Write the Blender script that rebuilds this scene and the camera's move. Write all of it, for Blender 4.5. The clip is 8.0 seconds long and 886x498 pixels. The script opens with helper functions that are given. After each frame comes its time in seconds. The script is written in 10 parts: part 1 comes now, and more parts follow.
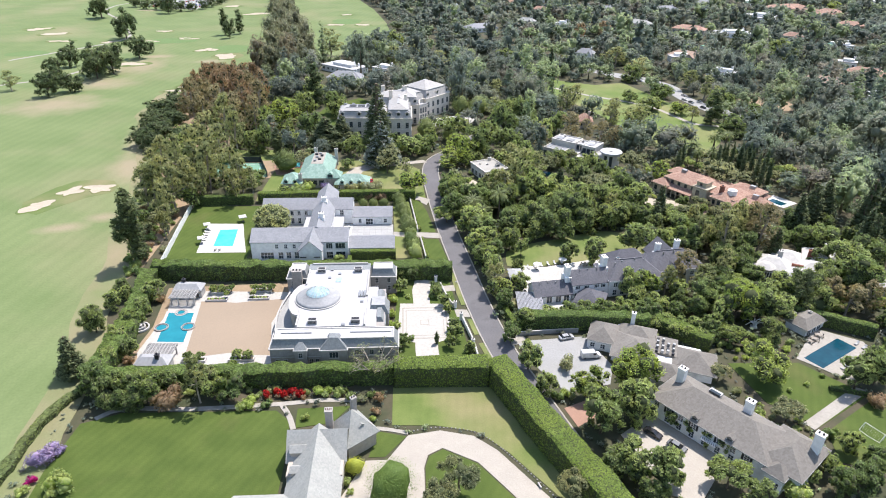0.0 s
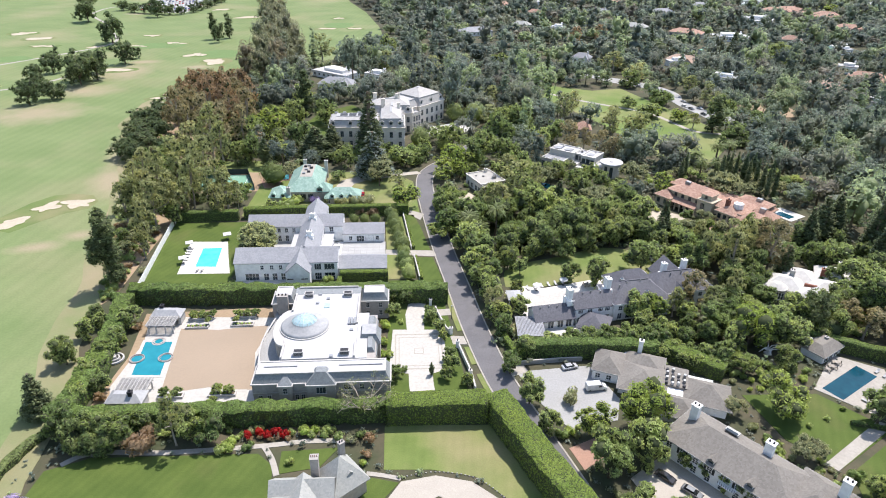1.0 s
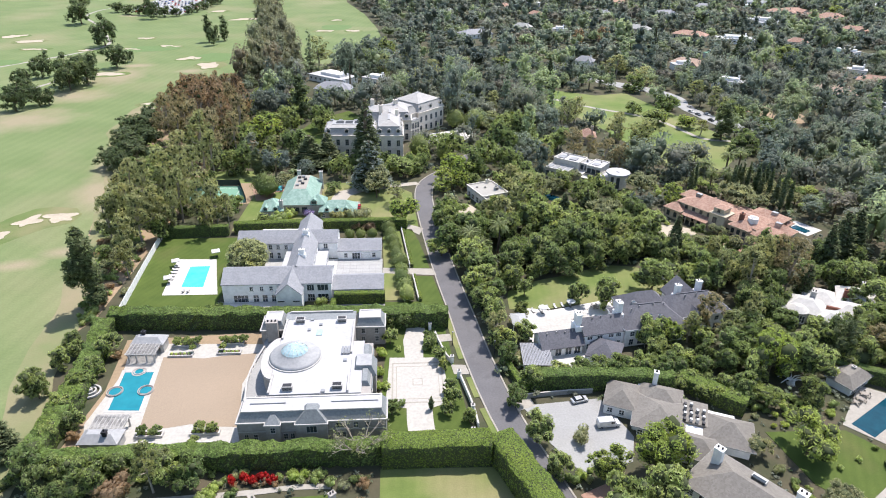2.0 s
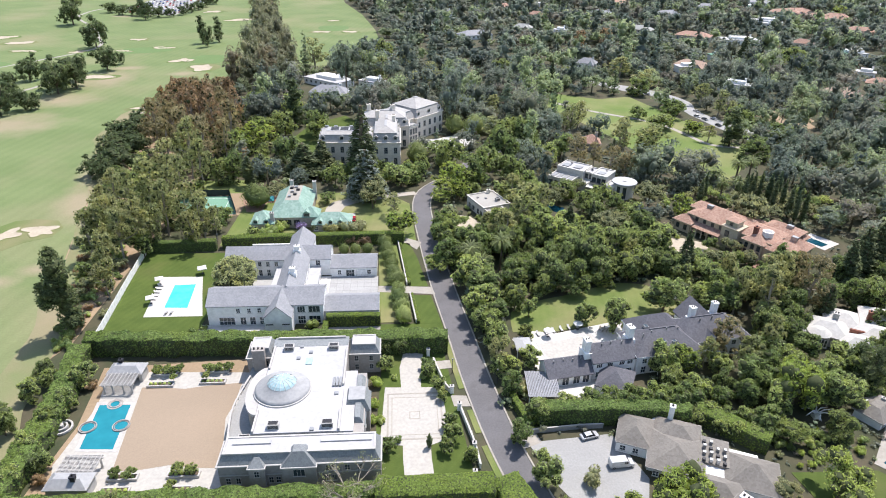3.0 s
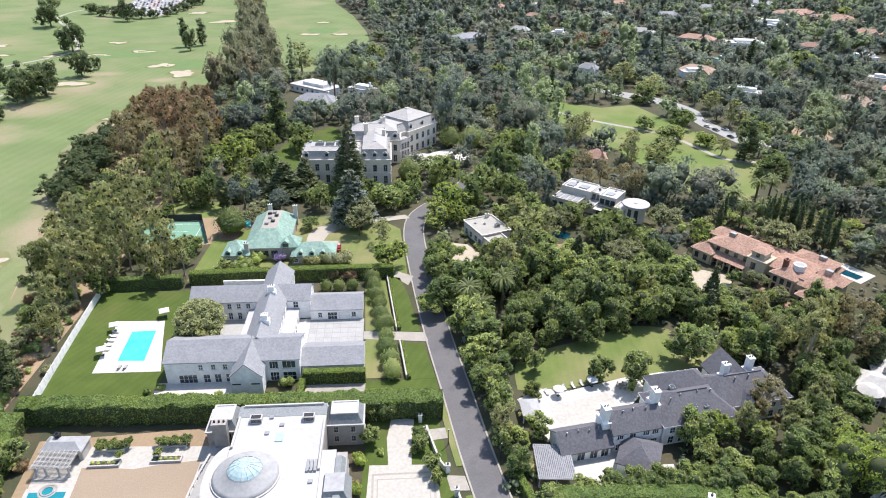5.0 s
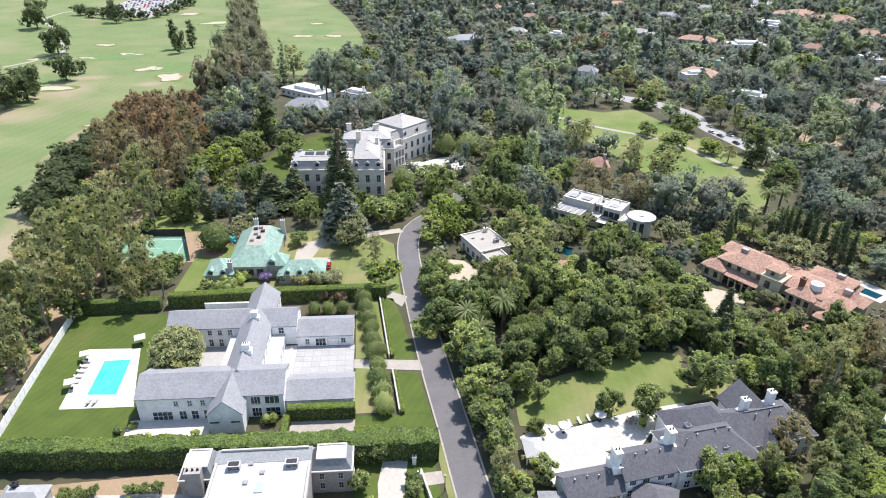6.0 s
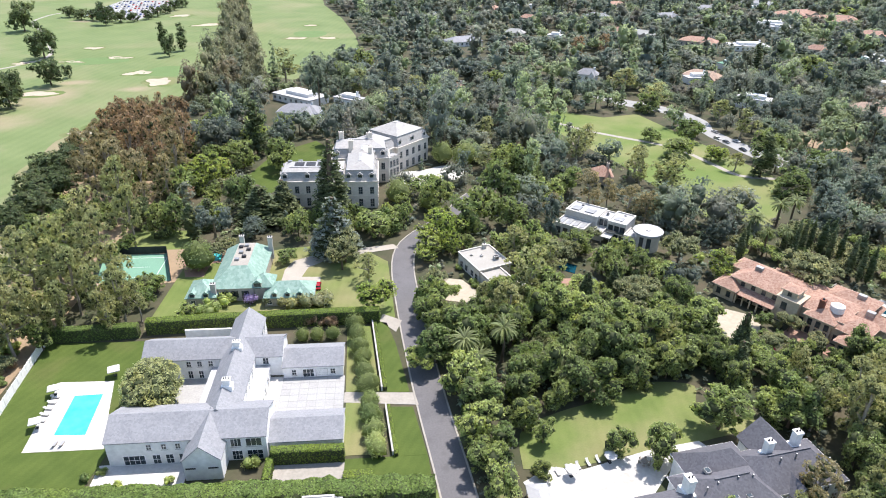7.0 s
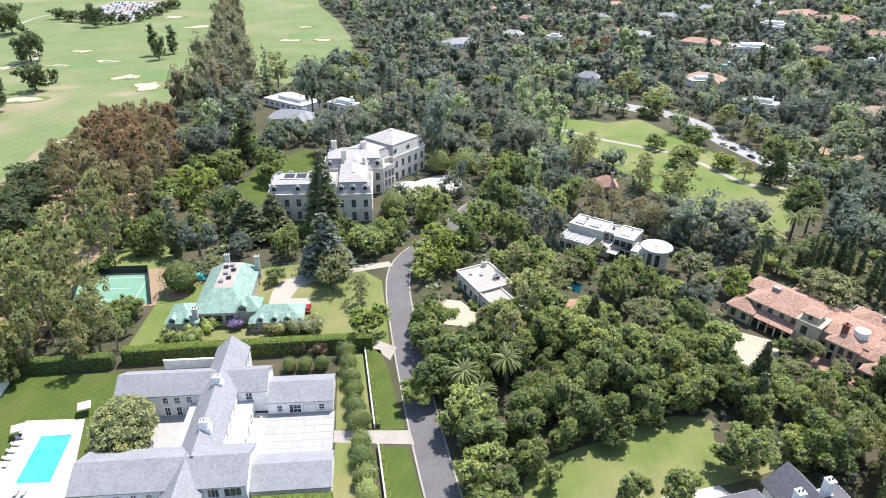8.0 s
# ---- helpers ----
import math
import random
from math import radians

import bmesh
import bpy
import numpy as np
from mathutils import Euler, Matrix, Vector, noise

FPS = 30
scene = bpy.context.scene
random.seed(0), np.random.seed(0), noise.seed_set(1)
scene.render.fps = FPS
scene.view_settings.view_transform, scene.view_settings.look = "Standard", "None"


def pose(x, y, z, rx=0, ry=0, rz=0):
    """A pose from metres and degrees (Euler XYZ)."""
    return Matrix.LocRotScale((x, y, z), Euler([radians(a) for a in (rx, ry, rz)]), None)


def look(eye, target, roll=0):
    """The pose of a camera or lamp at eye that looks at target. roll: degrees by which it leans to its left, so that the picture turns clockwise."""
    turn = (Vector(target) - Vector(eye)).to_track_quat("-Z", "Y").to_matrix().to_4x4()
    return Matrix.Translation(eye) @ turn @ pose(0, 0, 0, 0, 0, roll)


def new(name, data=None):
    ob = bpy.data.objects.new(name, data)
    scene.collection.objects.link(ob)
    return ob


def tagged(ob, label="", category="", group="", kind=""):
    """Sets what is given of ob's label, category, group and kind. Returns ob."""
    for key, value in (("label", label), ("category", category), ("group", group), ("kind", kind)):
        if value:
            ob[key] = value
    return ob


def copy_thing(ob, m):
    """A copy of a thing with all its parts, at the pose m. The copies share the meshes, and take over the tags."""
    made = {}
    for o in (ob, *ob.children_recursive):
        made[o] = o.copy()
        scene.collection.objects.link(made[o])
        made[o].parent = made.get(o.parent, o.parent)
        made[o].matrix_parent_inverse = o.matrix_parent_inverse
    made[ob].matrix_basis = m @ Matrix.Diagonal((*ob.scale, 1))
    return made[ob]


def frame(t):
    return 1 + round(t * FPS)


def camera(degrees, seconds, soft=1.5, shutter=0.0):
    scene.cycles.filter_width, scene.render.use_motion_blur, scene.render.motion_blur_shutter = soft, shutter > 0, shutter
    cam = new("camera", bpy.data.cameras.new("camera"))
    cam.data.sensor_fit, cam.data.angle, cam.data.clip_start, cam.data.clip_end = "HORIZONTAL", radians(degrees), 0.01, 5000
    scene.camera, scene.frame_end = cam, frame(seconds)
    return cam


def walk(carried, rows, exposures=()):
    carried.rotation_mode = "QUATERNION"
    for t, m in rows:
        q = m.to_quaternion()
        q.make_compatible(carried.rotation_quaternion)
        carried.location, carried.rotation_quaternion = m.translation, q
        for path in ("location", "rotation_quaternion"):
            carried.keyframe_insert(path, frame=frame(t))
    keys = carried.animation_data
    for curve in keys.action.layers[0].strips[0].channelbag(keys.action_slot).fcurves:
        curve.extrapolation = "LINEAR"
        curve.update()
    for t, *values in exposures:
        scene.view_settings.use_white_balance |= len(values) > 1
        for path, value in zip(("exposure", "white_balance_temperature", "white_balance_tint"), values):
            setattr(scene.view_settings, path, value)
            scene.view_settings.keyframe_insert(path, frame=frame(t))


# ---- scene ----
cam = camera(70.0, 8.0, 1.0)
PATH = [
    (0, (1.412, -1.227, 114.35), (1.524, 0.537, 113.413), 1.0),
    (0.5, (1.789, 5.569, 114.468), (1.91, 7.333, 113.533), 1.0),
    (1, (2.116, 12.435, 114.595), (2.245, 14.2, 113.662), 1.0),
    (1.5, (2.434, 19.469, 114.656), (2.564, 21.234, 113.724), 1.0),
    (3, (3.688, 40.35, 114.22), (3.822, 42.113, 113.286), 1.0),
    (3.5, (4.21, 47.386, 114.045), (4.347, 49.149, 113.11), 1.1),
    (4, (4.707, 54.524, 113.842), (4.847, 56.287, 112.907), 1.1),
    (4.5, (5.239, 61.693, 113.636), (5.384, 63.455, 112.7), 1.1),
    (6, (7.196, 83.217, 112.87), (7.357, 84.976, 111.933), 1.1),
    (6.5, (7.889, 90.295, 112.75), (8.055, 92.054, 111.813), 1.1),
    (7, (8.671, 97.409, 112.674), (8.84, 99.167, 111.736), 1.0),
    (7.5, (9.437, 104.519, 112.585), (9.609, 106.277, 111.646), 1.0),
    (8, (10.179, 111.61, 112.519), (10.354, 113.367, 111.579), 0.9),
]
walk(cam, [(t, look(eye, target, roll)) for t, eye, target, roll in PATH], [(0.0, 0.55, 6500, 13.5), (4.0, 0.44, 6500, 13.5), (8.0, 0.69, 6500, 13.5)])

# ---- daylight ----
SUN_ELEV, SUN_AZ = 64.0, 42.0          # degrees; azimuth from +y (ahead) towards +x
world = bpy.data.worlds.new("sky")
scene.world = world
world.use_nodes = True
wn = world.node_tree.nodes
sky = wn.new("ShaderNodeTexSky")
sky.sky_type, sky.sun_disc = "NISHITA", False
sky.sun_elevation, sky.sun_rotation = radians(SUN_ELEV), radians(SUN_AZ)
sky.air_density, sky.dust_density, sky.ozone_density = 1.3, 1.0, 1.2
wn["Background"].inputs["Strength"].default_value = 0.148
world.node_tree.links.new(sky.outputs[0], wn["Background"].inputs["Color"])
sun = new("sun", bpy.data.lights.new("sun", "SUN"))
sun.data.energy, sun.data.angle, sun.data.color = 4.8, radians(0.55), (1.0, 0.95, 0.895)
_e, _a = radians(SUN_ELEV), radians(SUN_AZ)
sun.matrix_world = look((math.sin(_a) * math.cos(_e) * 500, math.cos(_a) * math.cos(_e) * 500, math.sin(_e) * 500), (0, 0, 0))


# ---- materials ----
def links(mat):
    mat.use_nodes = True
    return mat.node_tree.nodes, mat.node_tree.links, mat.node_tree.nodes["Principled BSDF"]


def mixcol(n, l, kind, fac, a, b):
    m = n.new("ShaderNodeMix")
    m.data_type, m.blend_type = "RGBA", kind
    for sock, v in ((m.inputs[0], fac), (m.inputs[6], a), (m.inputs[7], b)):
        if isinstance(v, (int, float)):
            sock.default_value = v
        elif isinstance(v, tuple):
            sock.default_value = (*v[:3], 1)
        else:
            l.new(v, sock)
    return m.outputs[2]


def noise_fac(n, l, scale, lo=0.3, hi=0.7, detail=4.0, stretch=None):
    geo = n.new("ShaderNodeNewGeometry")
    t = n.new("ShaderNodeTexNoise")
    t.inputs["Scale"].default_value, t.inputs["Detail"].default_value = scale, detail
    if stretch:
        mp = n.new("ShaderNodeMapping")
        mp.inputs["Scale"].default_value = stretch
        mp.inputs["Rotation"].default_value = (0, 0, 0.35)
        l.new(geo.outputs["Position"], mp.inputs[0])
        l.new(mp.outputs[0], t.inputs["Vector"])
    else:
        l.new(geo.outputs["Position"], t.inputs["Vector"])
    r = n.new("ShaderNodeMapRange")
    r.inputs[1].default_value, r.inputs[2].default_value = lo, hi
    l.new(t.outputs[0], r.inputs[0])
    return r.outputs[0]


def surf(name, c, c2=None, fine=3.0, coarse=0.15, rough=0.8, bump=0.15, metal=0.0, stain=None, stain_amt=0.5, rand=0.0, spec=0.3):
    """A weathered surface: two tones mixed at a fine and a coarse scale, with stains and grain."""
    mat = bpy.data.materials.new(name)
    n, l, b = links(mat)
    c2 = c2 or tuple(v * 0.72 for v in c)
    col = mixcol(n, l, "MIX", noise_fac(n, l, coarse), c, c2)
    g = noise_fac(n, l, fine, 0.25, 0.75)
    col = mixcol(n, l, "MULTIPLY", g, col, (0.8, 0.8, 0.8))
    if stain:
        col = mixcol(n, l, "MIX", noise_fac(n, l, coarse * 2.7, 0.55, 0.72, 6), col, mixcol(n, l, "MIX", stain_amt, c, stain))
    if rand:
        info = n.new("ShaderNodeObjectInfo")
        r = n.new("ShaderNodeMapRange")
        r.inputs[3].default_value, r.inputs[4].default_value = 1 - rand, 1 + rand
        l.new(info.outputs["Random"], r.inputs[0])
        h = n.new("ShaderNodeHueSaturation")
        l.new(r.outputs[0], h.inputs["Value"])
        l.new(col, h.inputs["Color"])
        col = h.outputs[0]
    l.new(col, b.inputs["Base Color"])
    b.inputs["Roughness"].default_value, b.inputs["Metallic"].default_value = rough, metal
    b.inputs["Specular IOR Level"].default_value = spec
    if bump:
        bp = n.new("ShaderNodeBump")
        bp.inputs["Strength"].default_value, bp.inputs["Distance"].default_value = bump, 0.05
        l.new(g, bp.inputs["Height"])
        l.new(bp.outputs[0], b.inputs["Normal"])
    return mat


def leafy(name, c, c2, tinted=False, trans=0.44, spread=0.42):
    """Foliage: tone by tree, by spray and by patch, young growth yellower, a little light passing through."""
    mat = bpy.data.materials.new(name)
    n, l, b = links(mat)
    if tinted:
        at = n.new("ShaderNodeAttribute")
        at.attribute_name = "tint"
        col = at.outputs["Color"]
    else:
        info = n.new("ShaderNodeObjectInfo")
        col = mixcol(n, l, "MIX", info.outputs["Random"], c, c2)
    geo = n.new("ShaderNodeNewGeometry")
    r = n.new("ShaderNodeMapRange")
    r.inputs[3].default_value, r.inputs[4].default_value = 1.13 - spread * 1.1, 1.13 + spread * 1.1
    l.new(geo.outputs["Random Per Island"], r.inputs[0])
    hs = n.new("ShaderNodeHueSaturation")
    hs.inputs["Saturation"].default_value = 0.92 if tinted else 1.0
    l.new(r.outputs[0], hs.inputs["Value"])
    l.new(col, hs.inputs["Color"])
    col = mixcol(n, l, "MULTIPLY", noise_fac(n, l, 0.5), hs.outputs[0], (0.82, 0.86, 0.78))
    col = mixcol(n, l, "MULTIPLY", noise_fac(n, l, 0.16, 0.45, 0.7), col, (1.05, 1.02, 0.9) if tinted else (1.12, 1.06, 0.86))
    grain = noise_fac(n, l, 2.6, 0.3, 0.7, 3.0)
    col = mixcol(n, l, "MULTIPLY", grain, col, (0.82, 0.86, 0.84))
    l.new(col, b.inputs["Base Color"])
    b.inputs["Roughness"].default_value, b.inputs["Specular IOR Level"].default_value = 0.58, 0.18
    bp = n.new("ShaderNodeBump")
    bp.inputs["Strength"].default_value, bp.inputs["Distance"].default_value = 0.6, 0.12
    l.new(grain, bp.inputs["Height"])
    l.new(bp.outputs[0], b.inputs["Normal"])
    tr = n.new("ShaderNodeBsdfTranslucent")
    bright = n.new("ShaderNodeHueSaturation")
    bright.inputs["Value"].default_value, bright.inputs["Saturation"].default_value = 1.9, 1.1
    l.new(col, bright.inputs["Color"])
    l.new(bright.outputs[0], tr.inputs["Color"])
    mx = n.new("ShaderNodeMixShader")
    mx.inputs[0].default_value = trans
    l.new(b.outputs[0], mx.inputs[1])
    l.new(tr.outputs[0], mx.inputs[2])
    l.new(mx.outputs[0], n["Material Output"].inputs["Surface"])
    return mat


def turf(name, c, c2, dry, stripe=0.0, angle=0.3, width=3.0, patch=0.05, dryness=0.5, fine=2.5, spots=()):
    """Mown grass: mowing stripes, drier patches and blades."""
    mat = bpy.data.materials.new(name)
    n, l, b = links(mat)
    col = mixcol(n, l, "MIX", noise_fac(n, l, patch * 3, 0.35, 0.65, 5), c, c2)
    col = mixcol(n, l, "MIX", noise_fac(n, l, patch, 0.62 - 0.25 * dryness, 0.8, 6), col, dry)
    if stripe:
        geo = n.new("ShaderNodeNewGeometry")
        mp = n.new("ShaderNodeMapping")
        mp.inputs["Rotation"].default_value = (0, 0, angle)
        w = n.new("ShaderNodeTexWave")
        w.inputs["Scale"].default_value, w.inputs["Distortion"].default_value = 0.314 / width, 0.6
        w.inputs["Detail Scale"].default_value = 0.4
        l.new(geo.outputs["Position"], mp.inputs[0])
        l.new(mp.outputs[0], w.inputs["Vector"])
        col = mixcol(n, l, "MULTIPLY", w.outputs[1], col, (1 - stripe, 1 - stripe * 0.8, 1 - stripe))
    for x, y, rx, ry, rot in spots:          # parched patches
        geo = n.new("ShaderNodeNewGeometry")
        mp = n.new("ShaderNodeMapping")
        mp.vector_type = "TEXTURE"
        mp.inputs["Location"].default_value, mp.inputs["Rotation"].default_value, mp.inputs["Scale"].default_value = (x, y, 0), (0, 0, rot), (rx, ry, 100)
        l.new(geo.outputs["Position"], mp.inputs[0])
        ln = n.new("ShaderNodeVectorMath")
        ln.operation = "LENGTH"
        l.new(mp.outputs[0], ln.inputs[0])
        su = n.new("ShaderNodeMath")
        su.operation = "MULTIPLY_ADD"
        l.new(noise_fac(n, l, 0.08, 0, 1, 5), su.inputs[0])
        su.inputs[1].default_value = 0.9
        l.new(ln.outputs[1], su.inputs[2])
        mr = n.new("ShaderNodeMapRange")
        mr.inputs[1].default_value, mr.inputs[2].default_value, mr.inputs[3].default_value, mr.inputs[4].default_value = 0.6, 1.4, 0.85, 0.0
        l.new(su.outputs[0], mr.inputs[0])
        col = mixcol(n, l, "MIX", mr.outputs[0], col, (0.31, 0.26, 0.175))
    g = noise_fac(n, l, fine, 0.25, 0.75)
    col = mixcol(n, l, "MULTIPLY", g, col, (0.84, 0.84, 0.84))
    l.new(col, b.inputs["Base Color"])
    b.inputs["Roughness"].default_value, b.inputs["Specular IOR Level"].default_value = 0.85, 0.15
    bp = n.new("ShaderNodeBump")
    bp.inputs["Strength"].default_value, bp.inputs["Distance"].default_value = 0.3, 0.06
    l.new(g, bp.inputs["Height"])
    l.new(bp.outputs[0], b.inputs["Normal"])
    return mat


def shingle(name, c, c2, row=0.25, rough=0.75, rel=0.25):
    """Roof slates or shingles: courses, single slates of varied tone, weathering."""
    mat = bpy.data.materials.new(name)
    n, l, b = links(mat)
    geo = n.new("ShaderNodeNewGeometry")
    v = n.new("ShaderNodeTexVoronoi")
    v.inputs["Scale"].default_value = 1.0 / (row * 1.4)
    l.new(geo.outputs["Position"], v.inputs["Vector"])
    sp = n.new("ShaderNodeSeparateColor")
    l.new(v.outputs["Color"], sp.inputs[0])
    col = mixcol(n, l, "MIX", sp.outputs[0], c, c2)
    col = mixcol(n, l, "MULTIPLY", noise_fac(n, l, 0.25, 0.35, 0.7, 6), col, (0.89, 0.89, 0.89))
    sx = n.new("ShaderNodeSeparateXYZ")
    l.new(geo.outputs["Position"], sx.inputs[0])
    w = n.new("ShaderNodeMath")
    w.operation = "MULTIPLY"
    l.new(sx.outputs[2], w.inputs[0])
    w.inputs[1].default_value = 1.6 / row
    fr = n.new("ShaderNodeMath")
    fr.operation = "FRACT"
    l.new(w.outputs[0], fr.inputs[0])
    bp = n.new("ShaderNodeBump")
    bp.inputs["Strength"].default_value, bp.inputs["Distance"].default_value = rel, 0.04
    l.new(fr.outputs[0], bp.inputs["Height"])
    l.new(bp.outputs[0], b.inputs["Normal"])
    l.new(col, b.inputs["Base Color"])
    b.inputs["Roughness"].default_value, b.inputs["Specular IOR Level"].default_value = rough, 0.3
    return mat


def pool_water(name, c, c2):
    mat = bpy.data.materials.new(name)
    n, l, b = links(mat)
    col = mixcol(n, l, "MIX", noise_fac(n, l, 0.35), c, c2)
    l.new(col, b.inputs["Base Color"])
    b.inputs["Roughness"].default_value, b.inputs["IOR"].default_value = 0.06, 1.33
    bp = n.new("ShaderNodeBump")
    bp.inputs["Strength"].default_value, bp.inputs["Distance"].default_value = 0.12, 0.03
    l.new(noise_fac(n, l, 2.2, 0, 1), bp.inputs["Height"])
    l.new(bp.outputs[0], b.inputs["Normal"])
    return mat


M_GROUND = surf("woodland_floor", (0.10, 0.085, 0.055), (0.05, 0.062, 0.03), 1.2, 0.11, 0.95)
M_FAIRWAY = turf("fairway_grass", (0.175, 0.222, 0.094), (0.146, 0.196, 0.078), (0.27, 0.25, 0.145), 0.06, 0.2, 6.0, 0.012, 0.5, 1.2,
                 [(-228, 420, 40, 34, 0.3), (-222, 480, 30, 26, 0.0), (-216, 540, 26, 40, 0.1), (-215, 580, 20, 10, 0.2), (-136, 305, 13, 34, 0.25), (-126, 246, 9, 7, 0), (-138, 236, 14, 6, 0.3), (-148, 350, 10, 34, 0.25), (-165, 560, 16, 10, 0.2), (-322, 870, 20, 12, 0)])
M_ROUGH = turf("golf_rough", (0.141, 0.183, 0.062), (0.108, 0.158, 0.050), (0.249, 0.220, 0.124), 0.0, patch=0.03, dryness=0.5)
M_VERGE = turf("dry_verge", (0.195, 0.205, 0.10), (0.165, 0.205, 0.085), (0.28, 0.235, 0.15), 0.0, patch=0.04, dryness=1.2)
M_GREEN = turf("putting_green", (0.141, 0.216, 0.083), (0.133, 0.199, 0.075), (0.166, 0.224, 0.091), 0.05, 0.8, 2.0, 0.03, 0.1)
M_LAWN = turf("lawn", (0.088, 0.124, 0.028), (0.068, 0.102, 0.022), (0.125, 0.128, 0.046), 0.08, 0.5, 2.2, 0.05, 0.25)
M_LAWN_DRY = turf("dry_lawn", (0.155, 0.198, 0.058), (0.12, 0.165, 0.045), (0.29, 0.245, 0.135), 0.05, 0.1, 2.4, 0.045, 0.85)
M_PARK = turf("park_grass", (0.145, 0.198, 0.055), (0.12, 0.175, 0.045), (0.26, 0.24, 0.12), 0.0, patch=0.03, dryness=0.9)
M_DIRT = surf("dry_soil", (0.349, 0.257, 0.166), (0.274, 0.207, 0.133), 1.2, 0.08, 0.95, 0.3)
M_GRAVEL = surf("gravel_court", (0.336, 0.263, 0.191), (0.305, 0.241, 0.176), 4.0, 0.05, 0.95, 0.3)
M_SAND = surf("bunker_sand", (0.465, 0.407, 0.320), (0.407, 0.353, 0.270), 1.0, 0.2, 0.95, 0.3)
M_ASPHALT = surf("asphalt", (0.154, 0.149, 0.154), (0.129, 0.126, 0.130), 2.0, 0.12, 0.9, 0.2, stain=(0.075, 0.075, 0.075), stain_amt=0.6)
M_CONC = surf("pale_concrete", (0.373, 0.348, 0.306), (0.321, 0.299, 0.261), 1.5, 0.2, 0.85, 0.1, stain=(0.332, 0.307, 0.266), stain_amt=0.4)
M_WHITEPAVE = surf("white_paving", (0.57, 0.55, 0.515), (0.53, 0.512, 0.478), 1.2, 0.3, 0.8, 0.08)
M_COURTSTONE = surf("court_stone", (0.46, 0.44, 0.40), (0.43, 0.412, 0.375), 1.2, 0.3, 0.8, 0.08)
M_DRIVE = surf("exposed_drive", (0.43, 0.395, 0.34), (0.38, 0.347, 0.298), 3.0, 0.2, 0.9, 0.2, stain=(0.299, 0.266, 0.232))
M_GREYPAVE = surf("grey_court", (0.349, 0.349, 0.340), (0.299, 0.299, 0.290), 2.0, 0.15, 0.9, 0.1, stain=(0.232, 0.232, 0.224))
M_TILE = surf("paving_tile", (0.40, 0.40, 0.39), (0.365, 0.365, 0.355), 2.0, 0.4, 0.85, 0.08, rand=0.06)
M_BRICKPAVE = surf("brick_paving", (0.373, 0.224, 0.166), (0.315, 0.199, 0.149), 3.0, 0.5, 0.9, 0.2)
M_WHITE = surf("white_paint", (0.90, 0.895, 0.88), (0.86, 0.855, 0.84), 0.8, 0.2, 0.6, 0.05)
M_WHITEROOF = surf("white_membrane", (0.482, 0.482, 0.490), (0.423, 0.423, 0.431), 0.9, 0.12, 0.6, 0.05, stain=(0.498, 0.498, 0.498), stain_amt=0.5)
M_LIMESTONE = surf("limestone", (0.382, 0.357, 0.332), (0.332, 0.311, 0.290), 1.5, 0.3, 0.8, 0.12)
M_TRIM = surf("stone_trim", (0.496, 0.482, 0.460), (0.438, 0.423, 0.402), 1.2, 0.3, 0.75, 0.08)
M_CREAM = surf("cream_stone", (0.508, 0.456, 0.388), (0.448, 0.403, 0.344), 1.2, 0.2, 0.8, 0.1)
M_MANOR = surf("pale_manor_stone", (0.80, 0.735, 0.65), (0.73, 0.665, 0.585), 1.2, 0.2, 0.8, 0.1)
M_OFFWHITE = surf("off_white_render", (0.66, 0.63, 0.575), (0.60, 0.57, 0.515), 0.9, 0.2, 0.75, 0.06)
M_PALEROOF = surf("pale_gravel_roof", (0.40, 0.385, 0.35), (0.34, 0.325, 0.295), 2.0, 0.15, 0.9, 0.2, stain=(0.28, 0.265, 0.235), stain_amt=0.6)
M_STUCCO = surf("yellow_stucco", (0.58, 0.50, 0.375), (0.51, 0.435, 0.32), 1.5, 0.25, 0.9, 0.1)
M_MANSARD = shingle("slate_mansard", (0.191, 0.207, 0.216), (0.249, 0.266, 0.270), 0.25)
M_SLATE = shingle("grey_slate", (0.224, 0.232, 0.249), (0.290, 0.295, 0.311), 0.3)
M_DARKSLATE = shingle("dark_slate", (0.100, 0.100, 0.114), (0.140, 0.139, 0.155), 0.3)
M_SHAKE = shingle("grey_shake", (0.165, 0.152, 0.134), (0.215, 0.199, 0.176), 0.3)
M_OLDSLATE = shingle("pale_slate", (0.299, 0.307, 0.290), (0.365, 0.365, 0.340), 0.3)
M_PALESLATE = shingle("pale_manor_slate", (0.345, 0.335, 0.32), (0.41, 0.40, 0.385), 0.5)
M_COPPER = shingle("green_copper_shingle", (0.19, 0.31, 0.255), (0.29, 0.405, 0.345), 0.6, 0.6)
M_TERRA = shingle("terracotta_tile", (0.282, 0.158, 0.112), (0.432, 0.290, 0.224), 0.3, 0.85, 0.5)
M_BRICK = surf("red_brick", (0.249, 0.108, 0.075), (0.199, 0.083, 0.058), 6.0, 0.8, 0.9, 0.3)
M_LEAD = surf("lead_sheet", (0.390, 0.394, 0.398), (0.332, 0.336, 0.340), 1.2, 0.4, 0.7, 0.08)
M_DARK = surf("dark_metal", (0.05, 0.05, 0.055), (0.035, 0.035, 0.04), 3.0, 0.5, 0.5, 0.1, metal=0.3)
M_STEEL = surf("galvanised_steel", (0.373, 0.382, 0.390), (0.299, 0.307, 0.315), 3.0, 0.6, 0.45, 0.1, metal=0.6)
M_BARK = surf("bark", (0.183, 0.141, 0.100), (0.108, 0.083, 0.062), 4.0, 0.6, 0.95, 0.5)
